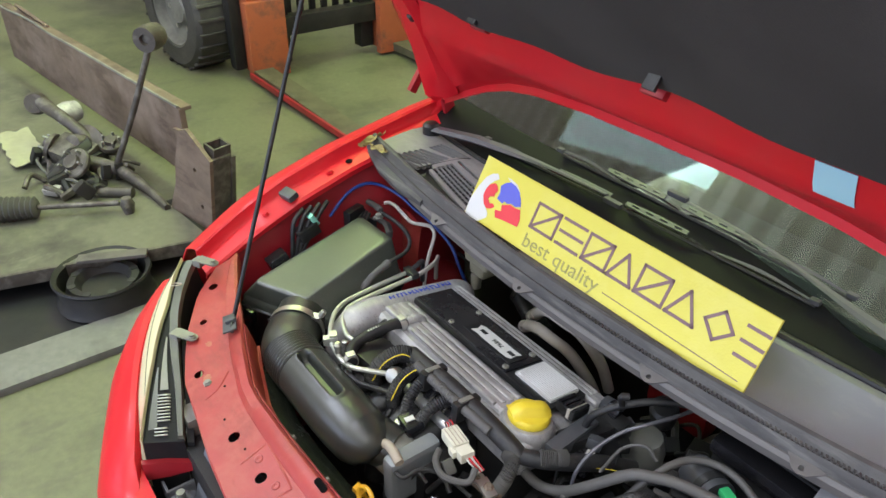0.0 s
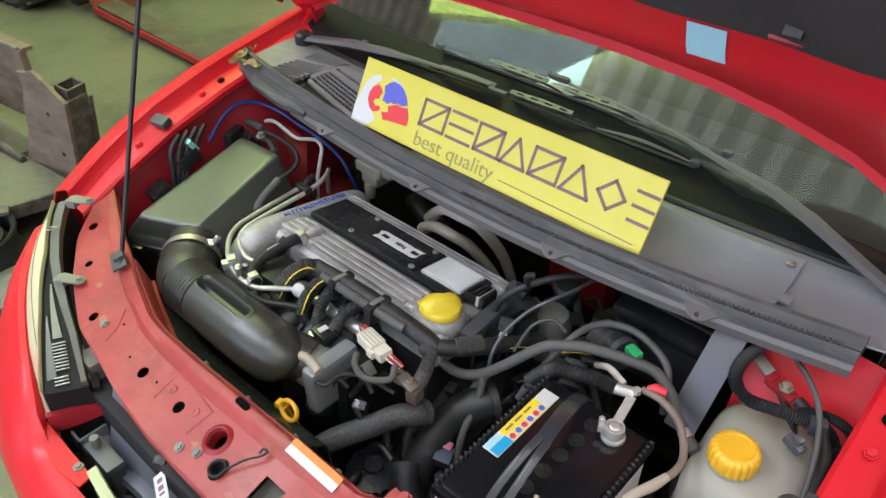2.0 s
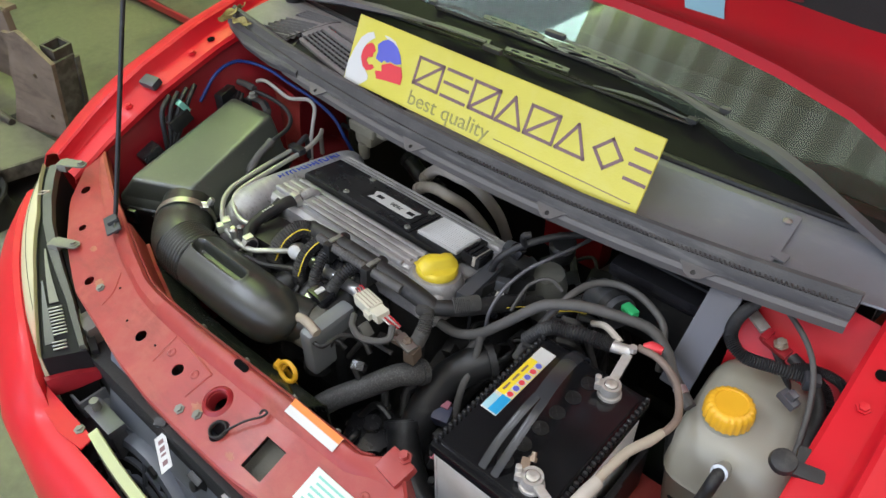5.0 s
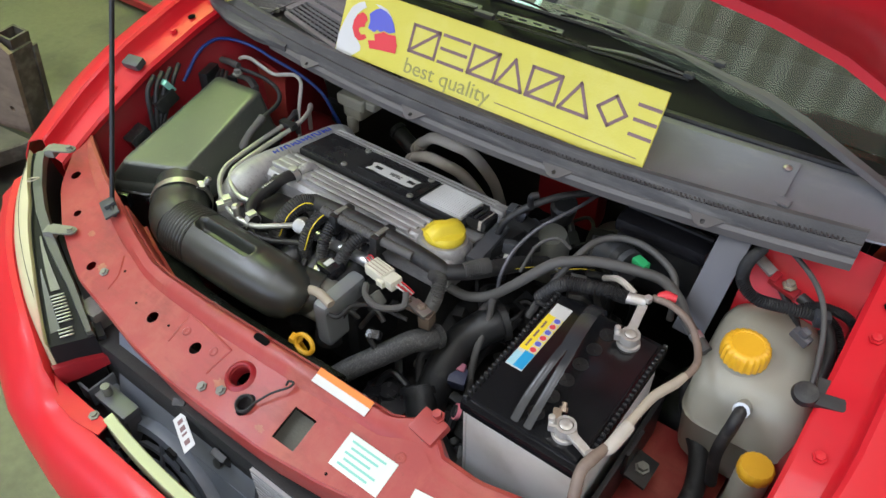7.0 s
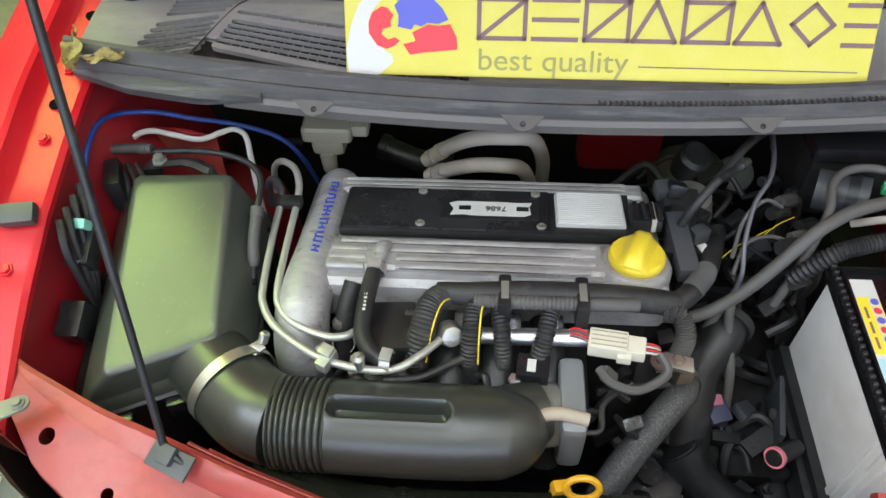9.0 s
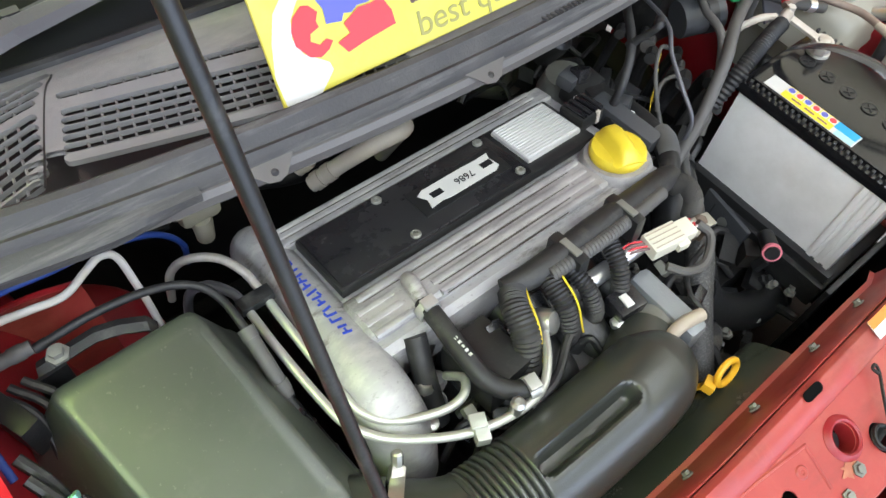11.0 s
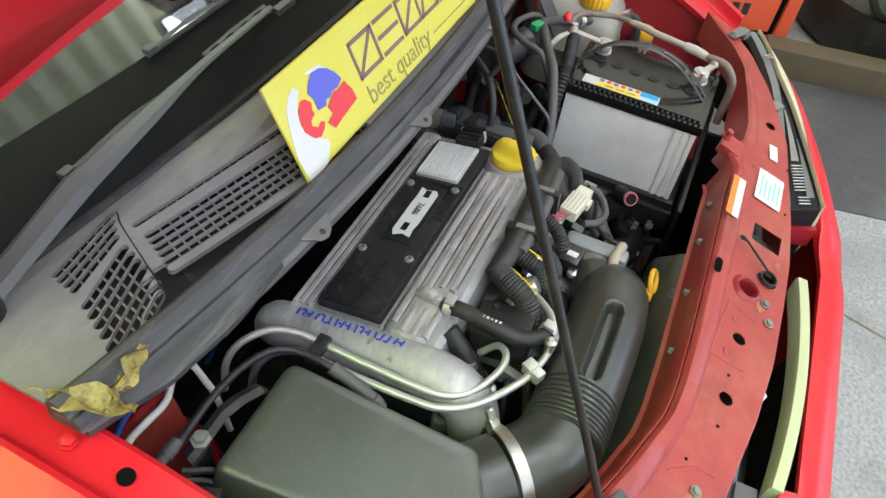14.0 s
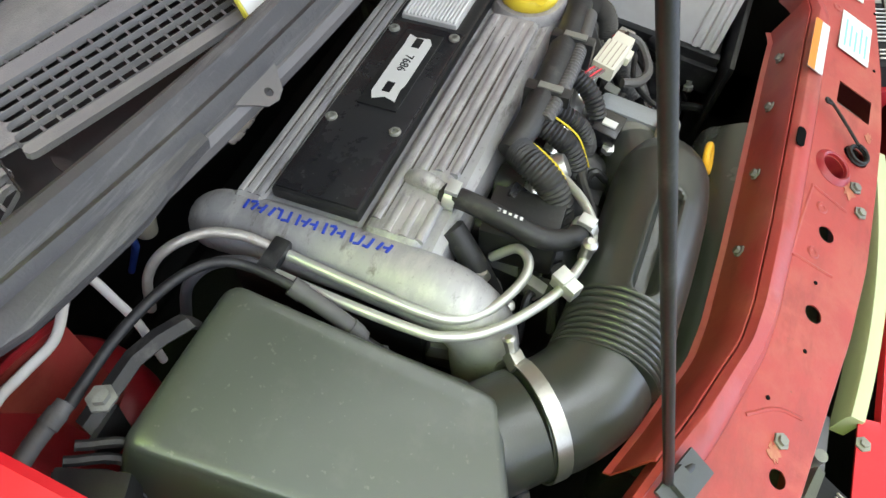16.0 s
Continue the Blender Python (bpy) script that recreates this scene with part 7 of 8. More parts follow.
hose("thin black vacuum line over the gearbox", [(0.3, 0.01, 0.875), (0.31, -0.01, 0.91), (0.318, -0.005, 0.915)], 0.005, RUBBER)
hose("black hose looping to the fuse box", [(0.375, -0.1, 0.76), (0.395, -0.08, 0.82), (0.417, -0.045, 0.872), (0.43, -0.003, 0.88), (0.457, 0.023, 0.88), (0.495, 0.028, 0.878), (0.542, 0.011, 0.872), (0.56, -0.005, 0.85), (0.565, -0.01, 0.8)], 0.0055, HOSE_DARK)
hose("black hose beside the gearbox", [(0.29, -0.2, 0.56), (0.3, -0.14, 0.62), (0.315, -0.1, 0.66), (0.34, -0.06, 0.7)], 0.009, RUBBER)
hose("red-brown inner cable by the strut tower", [(0.6, 0.1, 0.86), (0.64, 0.09, 0.89), (0.7, 0.05, 0.87), (0.74, 0.0, 0.85), (0.77, -0.08, 0.82)], 0.0055, RUBBER)
hose("thin black release cable over the wing", [(0.6, 0.12, 0.93), (0.68, 0.08, 0.93), (0.74, 0.02, 0.92), (0.77, -0.06, 0.87), (0.77, -0.12, 0.8)], 0.0038, HOSE_DARK)
hose("corrugated loom by the wing", [(0.77, -0.02, 0.82), (0.755, 0.04, 0.85), (0.77, 0.1, 0.86)], 0.011, RUBBER)

# oil filter housing
of = thing("oil_filter_housing", "round black oil filter housing cap", "oil filter")
part("housing_cap", lathe([(0.05, -0.1), (0.05, 0), (0.044, 0.006), (0.044, 0.018), (0.03, 0.022), (0.016, 0.024), (0.016, 0.034), (0.001, 0.035)], 40, pose(0.225, -0.275, 0.6), 0, 0), BLACK_GLOSS, of)
for k in range(12):
    part("grip_rib", obox((0.225 + 0.0445 * math.cos(k * math.tau / 12), -0.275 + 0.0445 * math.sin(k * math.tau / 12), 0.61), (0.006, 0.008, 0.016), (0, 0, 30 * k), 0.002), BLACK_GLOSS, of)
part("housing_foot", rbox((0.17, -0.33, 0.42), (0.28, -0.22, 0.52), 0.02), DARK, of)

# gearbox and its clutter, low and dark
gb = thing("gearbox", "grimy dark gearbox with brackets and wiring", "gearbox")
part("casing", rbox((0.2, -0.25, 0.36), (0.46, 0.15, 0.6), 0.05, 3), DARK, gb)
part("bell", lathe([(0.15, -0.06), (0.16, 0), (0.14, 0.05), (0.08, 0.06)], 30, pose(0.24, -0.04, 0.52, 0, 90, 0)), DARK, gb)
random.seed(12)
for k in range(70):
    x, y = random.uniform(0.25, 0.4), random.uniform(-0.12, 0.22)
    z = random.uniform(0.58, 0.74) - 0.3 * max(0, x - 0.33)
    if k % 3:
        a = random.uniform(0, 6.3)
        q = Vector((x, y, z))
        part("wire", sweep([q, q + Vector((0.04 * math.cos(a), 0.04 * math.sin(a), 0.015)), q + Vector((0.08 * math.cos(a + 0.6), 0.08 * math.sin(a + 0.6), -0.02))], random.uniform(0.003, 0.008), 7, 5), random.choice((RUBBER, BLACK, RUBBER)), gb)
    else:
        part("bracket", obox((x, y, z), (random.uniform(0.02, 0.05), random.uniform(0.015, 0.04), random.uniform(0.015, 0.05)), (random.uniform(-30, 30), random.uniform(-30, 30), random.uniform(0, 90)), 0.004), random.choice((BLACK, DARK, FUSE)), gb)
for k in range(10):
    x, y = 0.43 + 0.016 * (k % 3), -0.07 + 0.02 * k
    part("hose", sweep([(x, y, 0.58), (x + 0.012 * (-1) ** k, y + 0.006, 0.67), (x - 0.006, y, 0.74), (x - 0.02, y - 0.015, 0.79), (x - 0.045, y - 0.03, 0.8)], 0.006 + 0.0015 * (k % 4), 9, 6), (RUBBER, HOSE_DARK, BLACK)[k % 3], gb)
for k in range(3):
    part("yellow_wire", sweep([(0.31 + 0.03 * k, -0.05 + 0.02 * k, 0.785), (0.335 + 0.03 * k, -0.03 + 0.02 * k, 0.79), (0.36 + 0.03 * k, -0.015 + 0.02 * k, 0.79)], 0.0007, 5, 5), YELLOW_OIL, gb)
gl_ = thing("green_sensor_plug", "grey solenoid with a green plug", "solenoid")
part("solenoid", sweep([(0.43, 0.028, 0.842), (0.485, 0.004, 0.85)], 0.026, 20), FUSE, gl_)
part("solenoid_band", sweep([(0.462, 0.014, 0.8467), (0.474, 0.0088, 0.8484)], 0.0275, 20), BLACK, gl_)
part("plug", obox((0.501, -0.006, 0.876), (0.024, 0.015, 0.012), (0, 0, -20), 0.003), mat("green_plastic", (0.03, 0.35, 0.12), 0.4, 0, 0.1, 20, 0), gl_, "green plastic plug")

fb = thing("fuse_box", "black fuse box tucked under the scuttle", "fuse box")
part("box", rbox((0.43, 0.06, 0.76), (0.57, 0.2, 0.86), 0.01), BLACK, fb)
part("cover", rbox((0.425, 0.055, 0.858), (0.575, 0.205, 0.885), 0.012), BLACK_GLOSS, fb)
for k in range(2):
    part("cover_ridge", rbox((0.43, 0.09 + 0.05 * k, 0.884), (0.57, 0.098 + 0.05 * k, 0.889), 0.002), BLACK, fb)
br = thing("wing_brace", "flat grey steel brace beside the fuse box", "brace")
part("strap", obox((0.602, 0.015, 0.88), (0.044, 0.17, 0.004), (55, 0, -4), 0.001), PLATE_GREY, br)

# brake fluid reservoir
bf = thing("brake_reservoir", "off-white brake fluid reservoir under the scuttle", "reservoir")
part("bowl", join(rbox((-0.272, 0.15, 0.785), (-0.196, 0.22, 0.812), 0.01, 3), rbox((-0.262, 0.155, 0.755), (-0.21, 0.21, 0.79), 0.018, 4), rbox((-0.2, 0.16, 0.79), (-0.172, 0.21, 0.81), 0.008, 3)), TANK, bf)
part("spout", lathe([(0.011, -0.03), (0.013, 0.0), (0.011, 0.006), (0.001, 0.007)], 16, pose(-0.238, 0.16, 0.755)), TANK, bf)
part("sender", obox((-0.29, 0.16, 0.78), (0.03, 0.008, 0.008), (0, 0, 0), 0.002), BLACK, bf)

# lines on the inner wing
hose("blue plastic hose along the bulkhead", [(-0.506, -0.05, 0.85), (-0.507, 0.0, 0.893), (-0.504, 0.045, 0.905), (-0.49, 0.08, 0.895), (-0.45, 0.1, 0.882), (-0.405, 0.112, 0.862), (-0.353, 0.125, 0.842), (-0.3, 0.135, 0.81), (-0.273, 0.14, 0.765), (-0.265, 0.17, 0.68)], 0.0036, BLUE_HOSE)
hose("white-grey pipe over the strut tower", [(-0.51, 0.07, 0.826), (-0.487, 0.085, 0.85), (-0.464, 0.093, 0.854), (-0.437, 0.097, 0.844), (-0.403, 0.101, 0.833), (-0.375, 0.113, 0.836), (-0.357, 0.121, 0.836), (-0.343, 0.121, 0.822), (-0.339, 0.106, 0.785), (-0.337, 0.095, 0.752), (-0.335, 0.085, 0.68)], 0.0042, CARD, ())
hose("black vapour hose beside the filter box", [(-0.447, 0.048, 0.856), (-0.39, 0.05, 0.858), (-0.34, 0.044, 0.857), (-0.306, 0.03, 0.853), (-0.289, 0.005, 0.846), (-0.286, -0.045, 0.836), (-0.285, -0.1, 0.8), (-0.275, -0.16, 0.76)], 0.0043, RUBBER, ((0, 0.02),))
hose("thick rubber sleeve on the vapour hose", [(-0.512, 0.046, 0.858), (-0.48, 0.049, 0.861), (-0.446, 0.048, 0.862)], 0.0068, HOSE_DARK)
hose("thin grey pipe sleeve beside the filter box", [(-0.286, -0.04, 0.838), (-0.286, -0.075, 0.822), (-0.285, -0.1, 0.801)], 0.0075, HOSE_DARK)
lm = thing("wing_loom", "black wiring loom clipped to the inner wing", "wiring")
for k in range(4):
    part("wire", sweep([(-0.49, -0.06 - 0.02 * k, 0.9), (-0.478, -0.09 - 0.02 * k, 0.88), (-0.475, -0.13 - 0.01 * k, 0.82), (-0.48, -0.17, 0.76 - 0.02 * k)], 0.005, 8), RUBBER, lm)
part("loom_plug", obox((-0.48, -0.12, 0.85), (0.03, 0.05, 0.03), (20, 0, 0), 0.004), BLACK, lm)
part("loom_plug", obox((-0.484, -0.19, 0.79), (0.03, 0.045, 0.05), (20, 0, 0), 0.004), BLACK_GLOSS, lm)
part("tie", obox((-0.478, -0.105, 0.875), (0.02, 0.012, 0.03), (30, 0, 0), 0.002), GREEN_INK, lm)
part("wing_buffer", obox((-0.522, -0.135, 0.925), (0.04, 0.026, 0.016), (20, 0, 10), 0.006), FUSE, lm, "grey rubber bonnet buffer")
rb = thing("bonnet_buffer", "black rubber bonnet buffer on the wing", "buffer")
part("pad", join(obox((0.79, -0.128, 0.911), (0.05, 0.018, 0.012), (18, 0, 14), 0.005), lathe([(0.014, -0.006), (0.016, 0.0), (0.014, 0.007), (0.008, 0.009), (0.001, 0.009)], 18, pose(0.768, -0.132, 0.913, 18, 0, 0)), obox((0.783, -0.112, 0.912), (0.016, 0.026, 0.01), (18, 0, 14), 0.004)), RUBBER, rb)
gr = thing("earth_strap", "red-covered earth strap terminal with a brass bolt", "strap")
part("plate", join(obox((0.69, 0.043, 0.9), (0.036, 0.018, 0.008), (10, 6, -12), 0.003), obox((0.672, 0.05, 0.903), (0.01, 0.02, 0.012), (10, 6, -12), 0.003)), RED_SHADED, gr)
part("bolt", lathe([(0.01, 0), (0.01, 0.003), (0.0065, 0.003), (0.0065, 0.009), (0.001, 0.01)], 6, pose(0.693, 0.042, 0.906)), COPPER, gr)
part("lug", obox((0.652, 0.066, 0.905), (0.04, 0.016, 0.006), (8, 0, -35), 0.002), LEAD, gr)
part("strap_cable", sweep([(0.64, 0.075, 0.905), (0.615, 0.075, 0.9), (0.6, 0.05, 0.88), (0.6, 0.03, 0.83)], 0.0075, 10), RUBBER, gr)
part("strap_cable", sweep([(0.712, 0.038, 0.9), (0.745, 0.02, 0.897), (0.77, -0.01, 0.885), (0.778, -0.05, 0.85)], 0.008, 10), RUBBER, gr)
part("cable_bracket", join(obox((0.735, -0.02, 0.888), (0.026, 0.014, 0.012), (0, 10, -20), 0.002), obox((0.737, -0.02, 0.897), (0.012, 0.01, 0.012), (0, 10, -20), 0.002)), PLATE_GREY, gr, "bent grey steel cable bracket")

# dry leaves on the scuttle
def leaf(x, y, z, rz, ln_, tilt):
    lf = thing("dry_leaf", "curled dry yellow-brown leaf lying on the scuttle", "leaf", "dry leaves")
    rows_ = []
    for i in range(9):
        t = i / 8
        w = ln_ * 0.18 * math.sin(math.pi * min(1, t * 1.05 + 0.02)) ** 0.8
        rows_.append([(ln_ * (t - 0.5), w * s + 0.004 * math.sin(9 * t + 3 * s), 0.09 * ln_ * s * s + 0.05 * ln_ * math.sin(6 * t + s)) for s in (-1, -0.5, 0, 0.5, 1)])
    part("blade", loft(rows_, thick=0.0004), LEAF, lf).data.transform(pose(x, y, z, tilt, 0, rz))
    part("stalk", sweep([(-ln_ * 0.5, 0, 0), (-ln_ * 0.62, 0.004, 0.004), (-ln_ * 0.75, 0, 0.006)], 0.0012, 5, 4), LEAF, lf).data.transform(pose(x, y, z, tilt, 0, rz))


leaf(-0.502, 0.062, 1.005, -72, 0.072, 16)
leaf(-0.484, 0.053, 1.004, 30, 0.03, -30)
leaf(-0.46, 0.058, 1.003, 15, 0.046, 35)

# ---- advertising board on the scuttle ----
sg = thing("sign_board", "yellow advertising board with dark print and red-blue emblem", "sign")
SL, SR = Vector((-0.166, 0.062, 0.981)), Vector((0.448, 0.06, 0.979))
SX = (SR - SL).normalized()
SU = Vector((0.0, 0.056, 0.105)).normalized()
SN = SX.cross(SU).normalized() * -1
SN = SN if SN.y < 0 else -SN
SW, SH = (SR - SL).length, 0.119
SGM = Matrix(((SX.x, SU.x, SN.x, SL.x), (SX.y, SU.y, SN.y, SL.y), (SX.z, SU.z, SN.z, SL.z), (0, 0, 0, 1)))


def printed(name, outline, material, lift=0.0, holes_=()):
    return part(name, plate(outline, holes_, 0.0002 + lift, 0.0006 + lift, SGM), material, board, smooth=False)


bm = rbox((0, 0, -0.004), (SW, SH, 0.0), 0.001, 1)
board = part("board", bm, SIGN, sg, "yellow laminated board", m=SGM)
printed("white_patch", [(0.003, 0.0), (0.04, 0.0), (0.058, 0.016), (0.056, 0.024), (0.034, 0.04), (0.028, 0.056), (0.032, 0.072), (0.042, 0.084), (0.05, 0.09), (0.042, 0.098), (0.03, 0.093), (0.018, 0.082), (0.008, 0.058), (0.001, 0.03)], WHITE)
printed("white_cap", [(0.068, 0.1), (0.078, 0.101), (0.097, 0.097), (0.112, 0.085), (0.106, 0.086), (0.08, 0.095)], WHITE)


printed("emblem_blue", [(0.06, 0.081), (0.07, 0.091), (0.08, 0.096), (0.095, 0.094), (0.107, 0.088), (0.117, 0.078), (0.124, 0.066), (0.112, 0.061), (0.099, 0.062), (0.092, 0.058), (0.084, 0.06), (0.08, 0.054), (0.064, 0.057), (0.065, 0.07)], BLUE, 0.0005)
printed("emblem_red", [(0.1, 0.06), (0.112, 0.059), (0.126, 0.061), (0.134, 0.046), (0.135, 0.032), (0.115, 0.03), (0.096, 0.028), (0.078, 0.025), (0.07, 0.037), (0.085, 0.041), (0.081, 0.051)], LOGO_RED, 0.0007)
printed("emblem_red", [(0.045, 0.08), (0.052, 0.078), (0.059, 0.07), (0.055, 0.063), (0.056, 0.057), (0.046, 0.054), (0.044, 0.048), (0.052, 0.042), (0.06, 0.045), (0.066, 0.041), (0.06, 0.035), (0.05, 0.031), (0.039, 0.035), (0.029, 0.049), (0.029, 0.062), (0.034, 0.073)], LOGO_RED, 0.0005)


def stroke(x0, y0, x1, y1, w=0.006):
    d = Vector((x1 - x0, y1 - y0)).normalized() * w / 2
    nx, ny = -d.y, d.x
    printed("mark", [(x0 - d.x + nx, y0 - d.y + ny), (x1 + d.x + nx, y1 + d.y + ny), (x1 + d.x - nx, y1 + d.y - ny), (x0 - d.x - nx, y0 - d.y - ny)], INK, 0.0004)


B0, B1 = 0.046, 0.09  # the band of dark emblem marks
MARKS = [(0.16, 0.214, "box"), (0.224, 0.274, "bars"), (0.284, 0.334, "box"), (0.34, 0.388, "peak"), (0.397, 0.449, "box"), (0.457, 0.507, "peak"), (0.518, 0.564, "gem"), (0.578, 0.61, "bars")]
for x, x1, shape in MARKS:
    xm, ym = (x + x1) / 2, (B0 + B1) / 2
    strokes = {
        "bars": [(x, B0, x1, B0), (x, ym, x1, ym), (x, B1, x1, B1)],
        "peak": [(x, B0, xm, B1), (xm, B1, x1, B0), (x, B0, x1, B0)],
        "gem": [(x, ym, xm, B1), (x, ym, xm, B0), (xm, B1, x1, ym), (xm, B0, x1, ym)],
        "box": [(x, B0, x1, B0), (x, B1, x1, B1), (x, B0, x, B1), (x1, B0, x1, B1), (x, B0, x1, B1)],
    }[shape]
    for a in strokes:
        stroke(*a, 0.0052)
lettering("slogan", "best quality", 0.036, SGM @ pose(0.248, 0.02, 0.001), PALE_INK, board, "thin dark printed slogan", 0.0002, 1.08)
stroke(0.35, 0.0165, 0.6, 0.0155, 0.0012)

fbk = thing("filter_box_bracket", "black steel bracket with a bolt beside the filter box", "bracket")
part("strap", loft([[(x, y - 0.008, z), (x + 0.002, y, z + 0.003), (x + 0.004, y + 0.008, z)] for x, y, z in ((-0.455, 0.034, 0.846), (-0.43, 0.032, 0.852), (-0.4, 0.03, 0.858), (-0.38, 0.022, 0.862), (-0.358, 0.012, 0.86), (-0.352, 0.006, 0.85))], thick=0.004), RUBBER, fbk)
part("strap_fold", loft([[(-0.46, 0.022, 0.846), (-0.46, 0.022, 0.8)], [(-0.43, 0.022, 0.85), (-0.43, 0.022, 0.79)]], thick=0.004), BLACK, fbk)
part("strap_leg", obox((-0.485, 0.0, 0.84), (0.02, 0.05, 0.05), (0, 0, 20), 0.004), BLACK, fbk)
part("bolt", lathe([(0.011, 0), (0.011, 0.003), (0.007, 0.004), (0.007, 0.01), (0.001, 0.011)], 6, pose(-0.432, 0.032, 0.854)), DUST_GREEN, fbk)
for k in range(3):
    part("wire", sweep([(-0.49 + 0.012 * k, 0.03, 0.85), (-0.47 + 0.012 * k, -0.005, 0.835), (-0.478 + 0.008 * k, -0.06, 0.79)], 0.004, 7, 5), RUBBER, fbk)

# bare pipes and small lines at the gearbox end of the engine
hose("thin bent grey steel pipe above the gearbox", [(0.318, -0.104, 0.78), (0.32, -0.1, 0.82), (0.322, -0.07, 0.848), (0.335, -0.03, 0.87), (0.355, 0.0, 0.885), (0.37, 0.05, 0.885), (0.38, 0.12, 0.88)], 0.003, PLATE_GREY)
hose("thin grey line above the gearbox", [(0.325, -0.05, 0.79), (0.335, -0.02, 0.83), (0.36, 0.0, 0.845), (0.385, 0.0, 0.835)], 0.0028, HOSE_DARK)
hose("thin grey line above the gearbox", [(0.33, -0.06, 0.77), (0.345, -0.03, 0.795), (0.375, -0.02, 0.8), (0.4, -0.03, 0.8)], 0.0028, HOSE_DARK)
hose("thin black line going down beside the battery", [(0.315, -0.11, 0.78), (0.32, -0.13, 0.74), (0.325, -0.17, 0.7), (0.33, -0.2, 0.62)], 0.006, HOSE_DARK)
pm = thing("brake_booster", "dusty round brake booster with a dark cap under the scuttle", "brake booster")
part("drum", lathe([(0.055, -0.06), (0.06, 0.0), (0.05, 0.02), (0.02, 0.026), (0.001, 0.026)], 28, pose(0.36, 0.26, 0.62, 60, 0, 20)), DUST_GREEN, pm)
part("drum_cap", lathe([(0.03, -0.04), (0.032, 0.0), (0.028, 0.008), (0.001, 0.009)], 24, pose(0.415, 0.24, 0.66, 40, 0, 0)), COWL_DARK, pm)
part("push_clip", obox((0.345, 0.22, 0.67), (0.008, 0.008, 0.04), (0, 10, 0), 0.002), STEEL, pm)
# red reinforcement with a pale edge beside the filter box
wp_ = thing("wing_reinforcement", "dusty red reinforcement sheet beside the strut tower", "body panel")
part("sheet", loft([[(-0.475, 0.116, 0.838), (-0.46, 0.106, 0.76), (-0.45, 0.1, 0.68)], [(-0.43, 0.115, 0.836), (-0.425, 0.1, 0.76), (-0.42, 0.09, 0.68)], [(-0.385, 0.116, 0.82), (-0.383, 0.106, 0.76), (-0.38, 0.1, 0.68)]], thick=0.003), RED_FADED, wp_)
part("sheet_fold", sweep([(-0.475, 0.117, 0.838), (-0.43, 0.116, 0.836), (-0.385, 0.117, 0.82)], 0.003, 6, 4), RED_SHADED, wp_)

# plugs, brackets and pipes packed low between the gearbox and the battery
gp = thing("gearbox_fittings", "dark plugs, brackets and pipe ends on the gearbox", "fittings")
part("lilac_plug", sweep([(0.285, -0.13, 0.7), (0.289, -0.137, 0.688), (0.294, -0.146, 0.672)], [0.008, 0.0145, 0.011], 14, 5), mat("lilac_grey_plastic", (0.13, 0.13, 0.165), 0.5, 0, 0.15, 30, 0.1), gp, "lilac-grey plug")
part("plug_hose", sweep([(0.286, -0.132, 0.7), (0.3, -0.115, 0.74), (0.315, -0.105, 0.77)], 0.0065, 10, 5), HOSE_DARK, gp)
part("rusty_bracket", join(obox((0.235, -0.2, 0.772), (0.045, 0.02, 0.008), (0, 8, 10), 0.002), obox((0.25, -0.2, 0.758), (0.02, 0.024, 0.026), (0, 0, 10), 0.003), lathe([(0.009, 0), (0.009, 0.005), (0.005, 0.008), (0.001, 0.008)], 6, pose(0.24, -0.2, 0.776))), RUSTY, gp, "rusty bracket with a bolt")
part("pink_tab", obox((0.311, -0.19, 0.672), (0.016, 0.014, 0.01), (20, 0, 12), 0.003), mat("dusty_pink_plastic", (0.3, 0.09, 0.13), 0.55, 0, 0.15, 30, 0.1), gp, "dusty pink tab")
part("blue_plug", obox((0.312, -0.2, 0.655), (0.03, 0.03, 0.03), (15, 5, 20), 0.006), mat("dark_blue_plastic", (0.03, 0.035, 0.07), 0.45, 0, 0.2, 30, 0.1), gp, "dark blue plug")
part("side_plate", obox((0.4, -0.185, 0.625), (0.09, 0.008, 0.07), (0, 0, 78), 0.004), FUSE, gp)
part("plate_eye", lathe([(0.004, 0), (0.008, 0), (0.008, 0.002), (0.004, 0.002)], 14, pose(0.3945, -0.187, 0.637, 0, -80, 0)), STEEL, gp)
random.seed(77)
for k in range(46):
    x, y = random.uniform(0.18, 0.4), random.uniform(-0.34, -0.17)
    z = 0.57 + 0.25 * max(0, y + 0.34) + random.uniform(-0.03, 0.05)
    q = Vector((x, y, z))
    a = random.uniform(0, 6.3)
    if k % 3 == 0:
        part("pipe_end", sweep([q, q + Vector((0.03 * math.cos(a), 0.03 * math.sin(a), 0.012)), q + Vector((0.06 * math.cos(a + 0.5), 0.05 * math.sin(a + 0.5), -0.02))], random.uniform(0.004, 0.009), 8, 5), random.choice((RUBBER, RUBBER, BLACK)), gp)
    elif k % 3 == 1:
        part("bracket", obox(q, (random.uniform(0.015, 0.045), random.uniform(0.01, 0.03), random.uniform(0.012, 0.04)), (random.uniform(-30, 30), random.uniform(-30, 30), random.uniform(0, 90)), 0.003), random.choice((BLACK, DARK, FUSE)), gp)
    else:
        part("bolt", lathe([(0.008, 0), (0.008, 0.006), (0.005, 0.008), (0.005, 0.014), (0.001, 0.014)], 6, Matrix.Translation(q) @ pose(0, 0, 0, random.uniform(-25, 25), random.uniform(-25, 25), 0)), random.choice((DUST_GREEN, DARK)), gp)

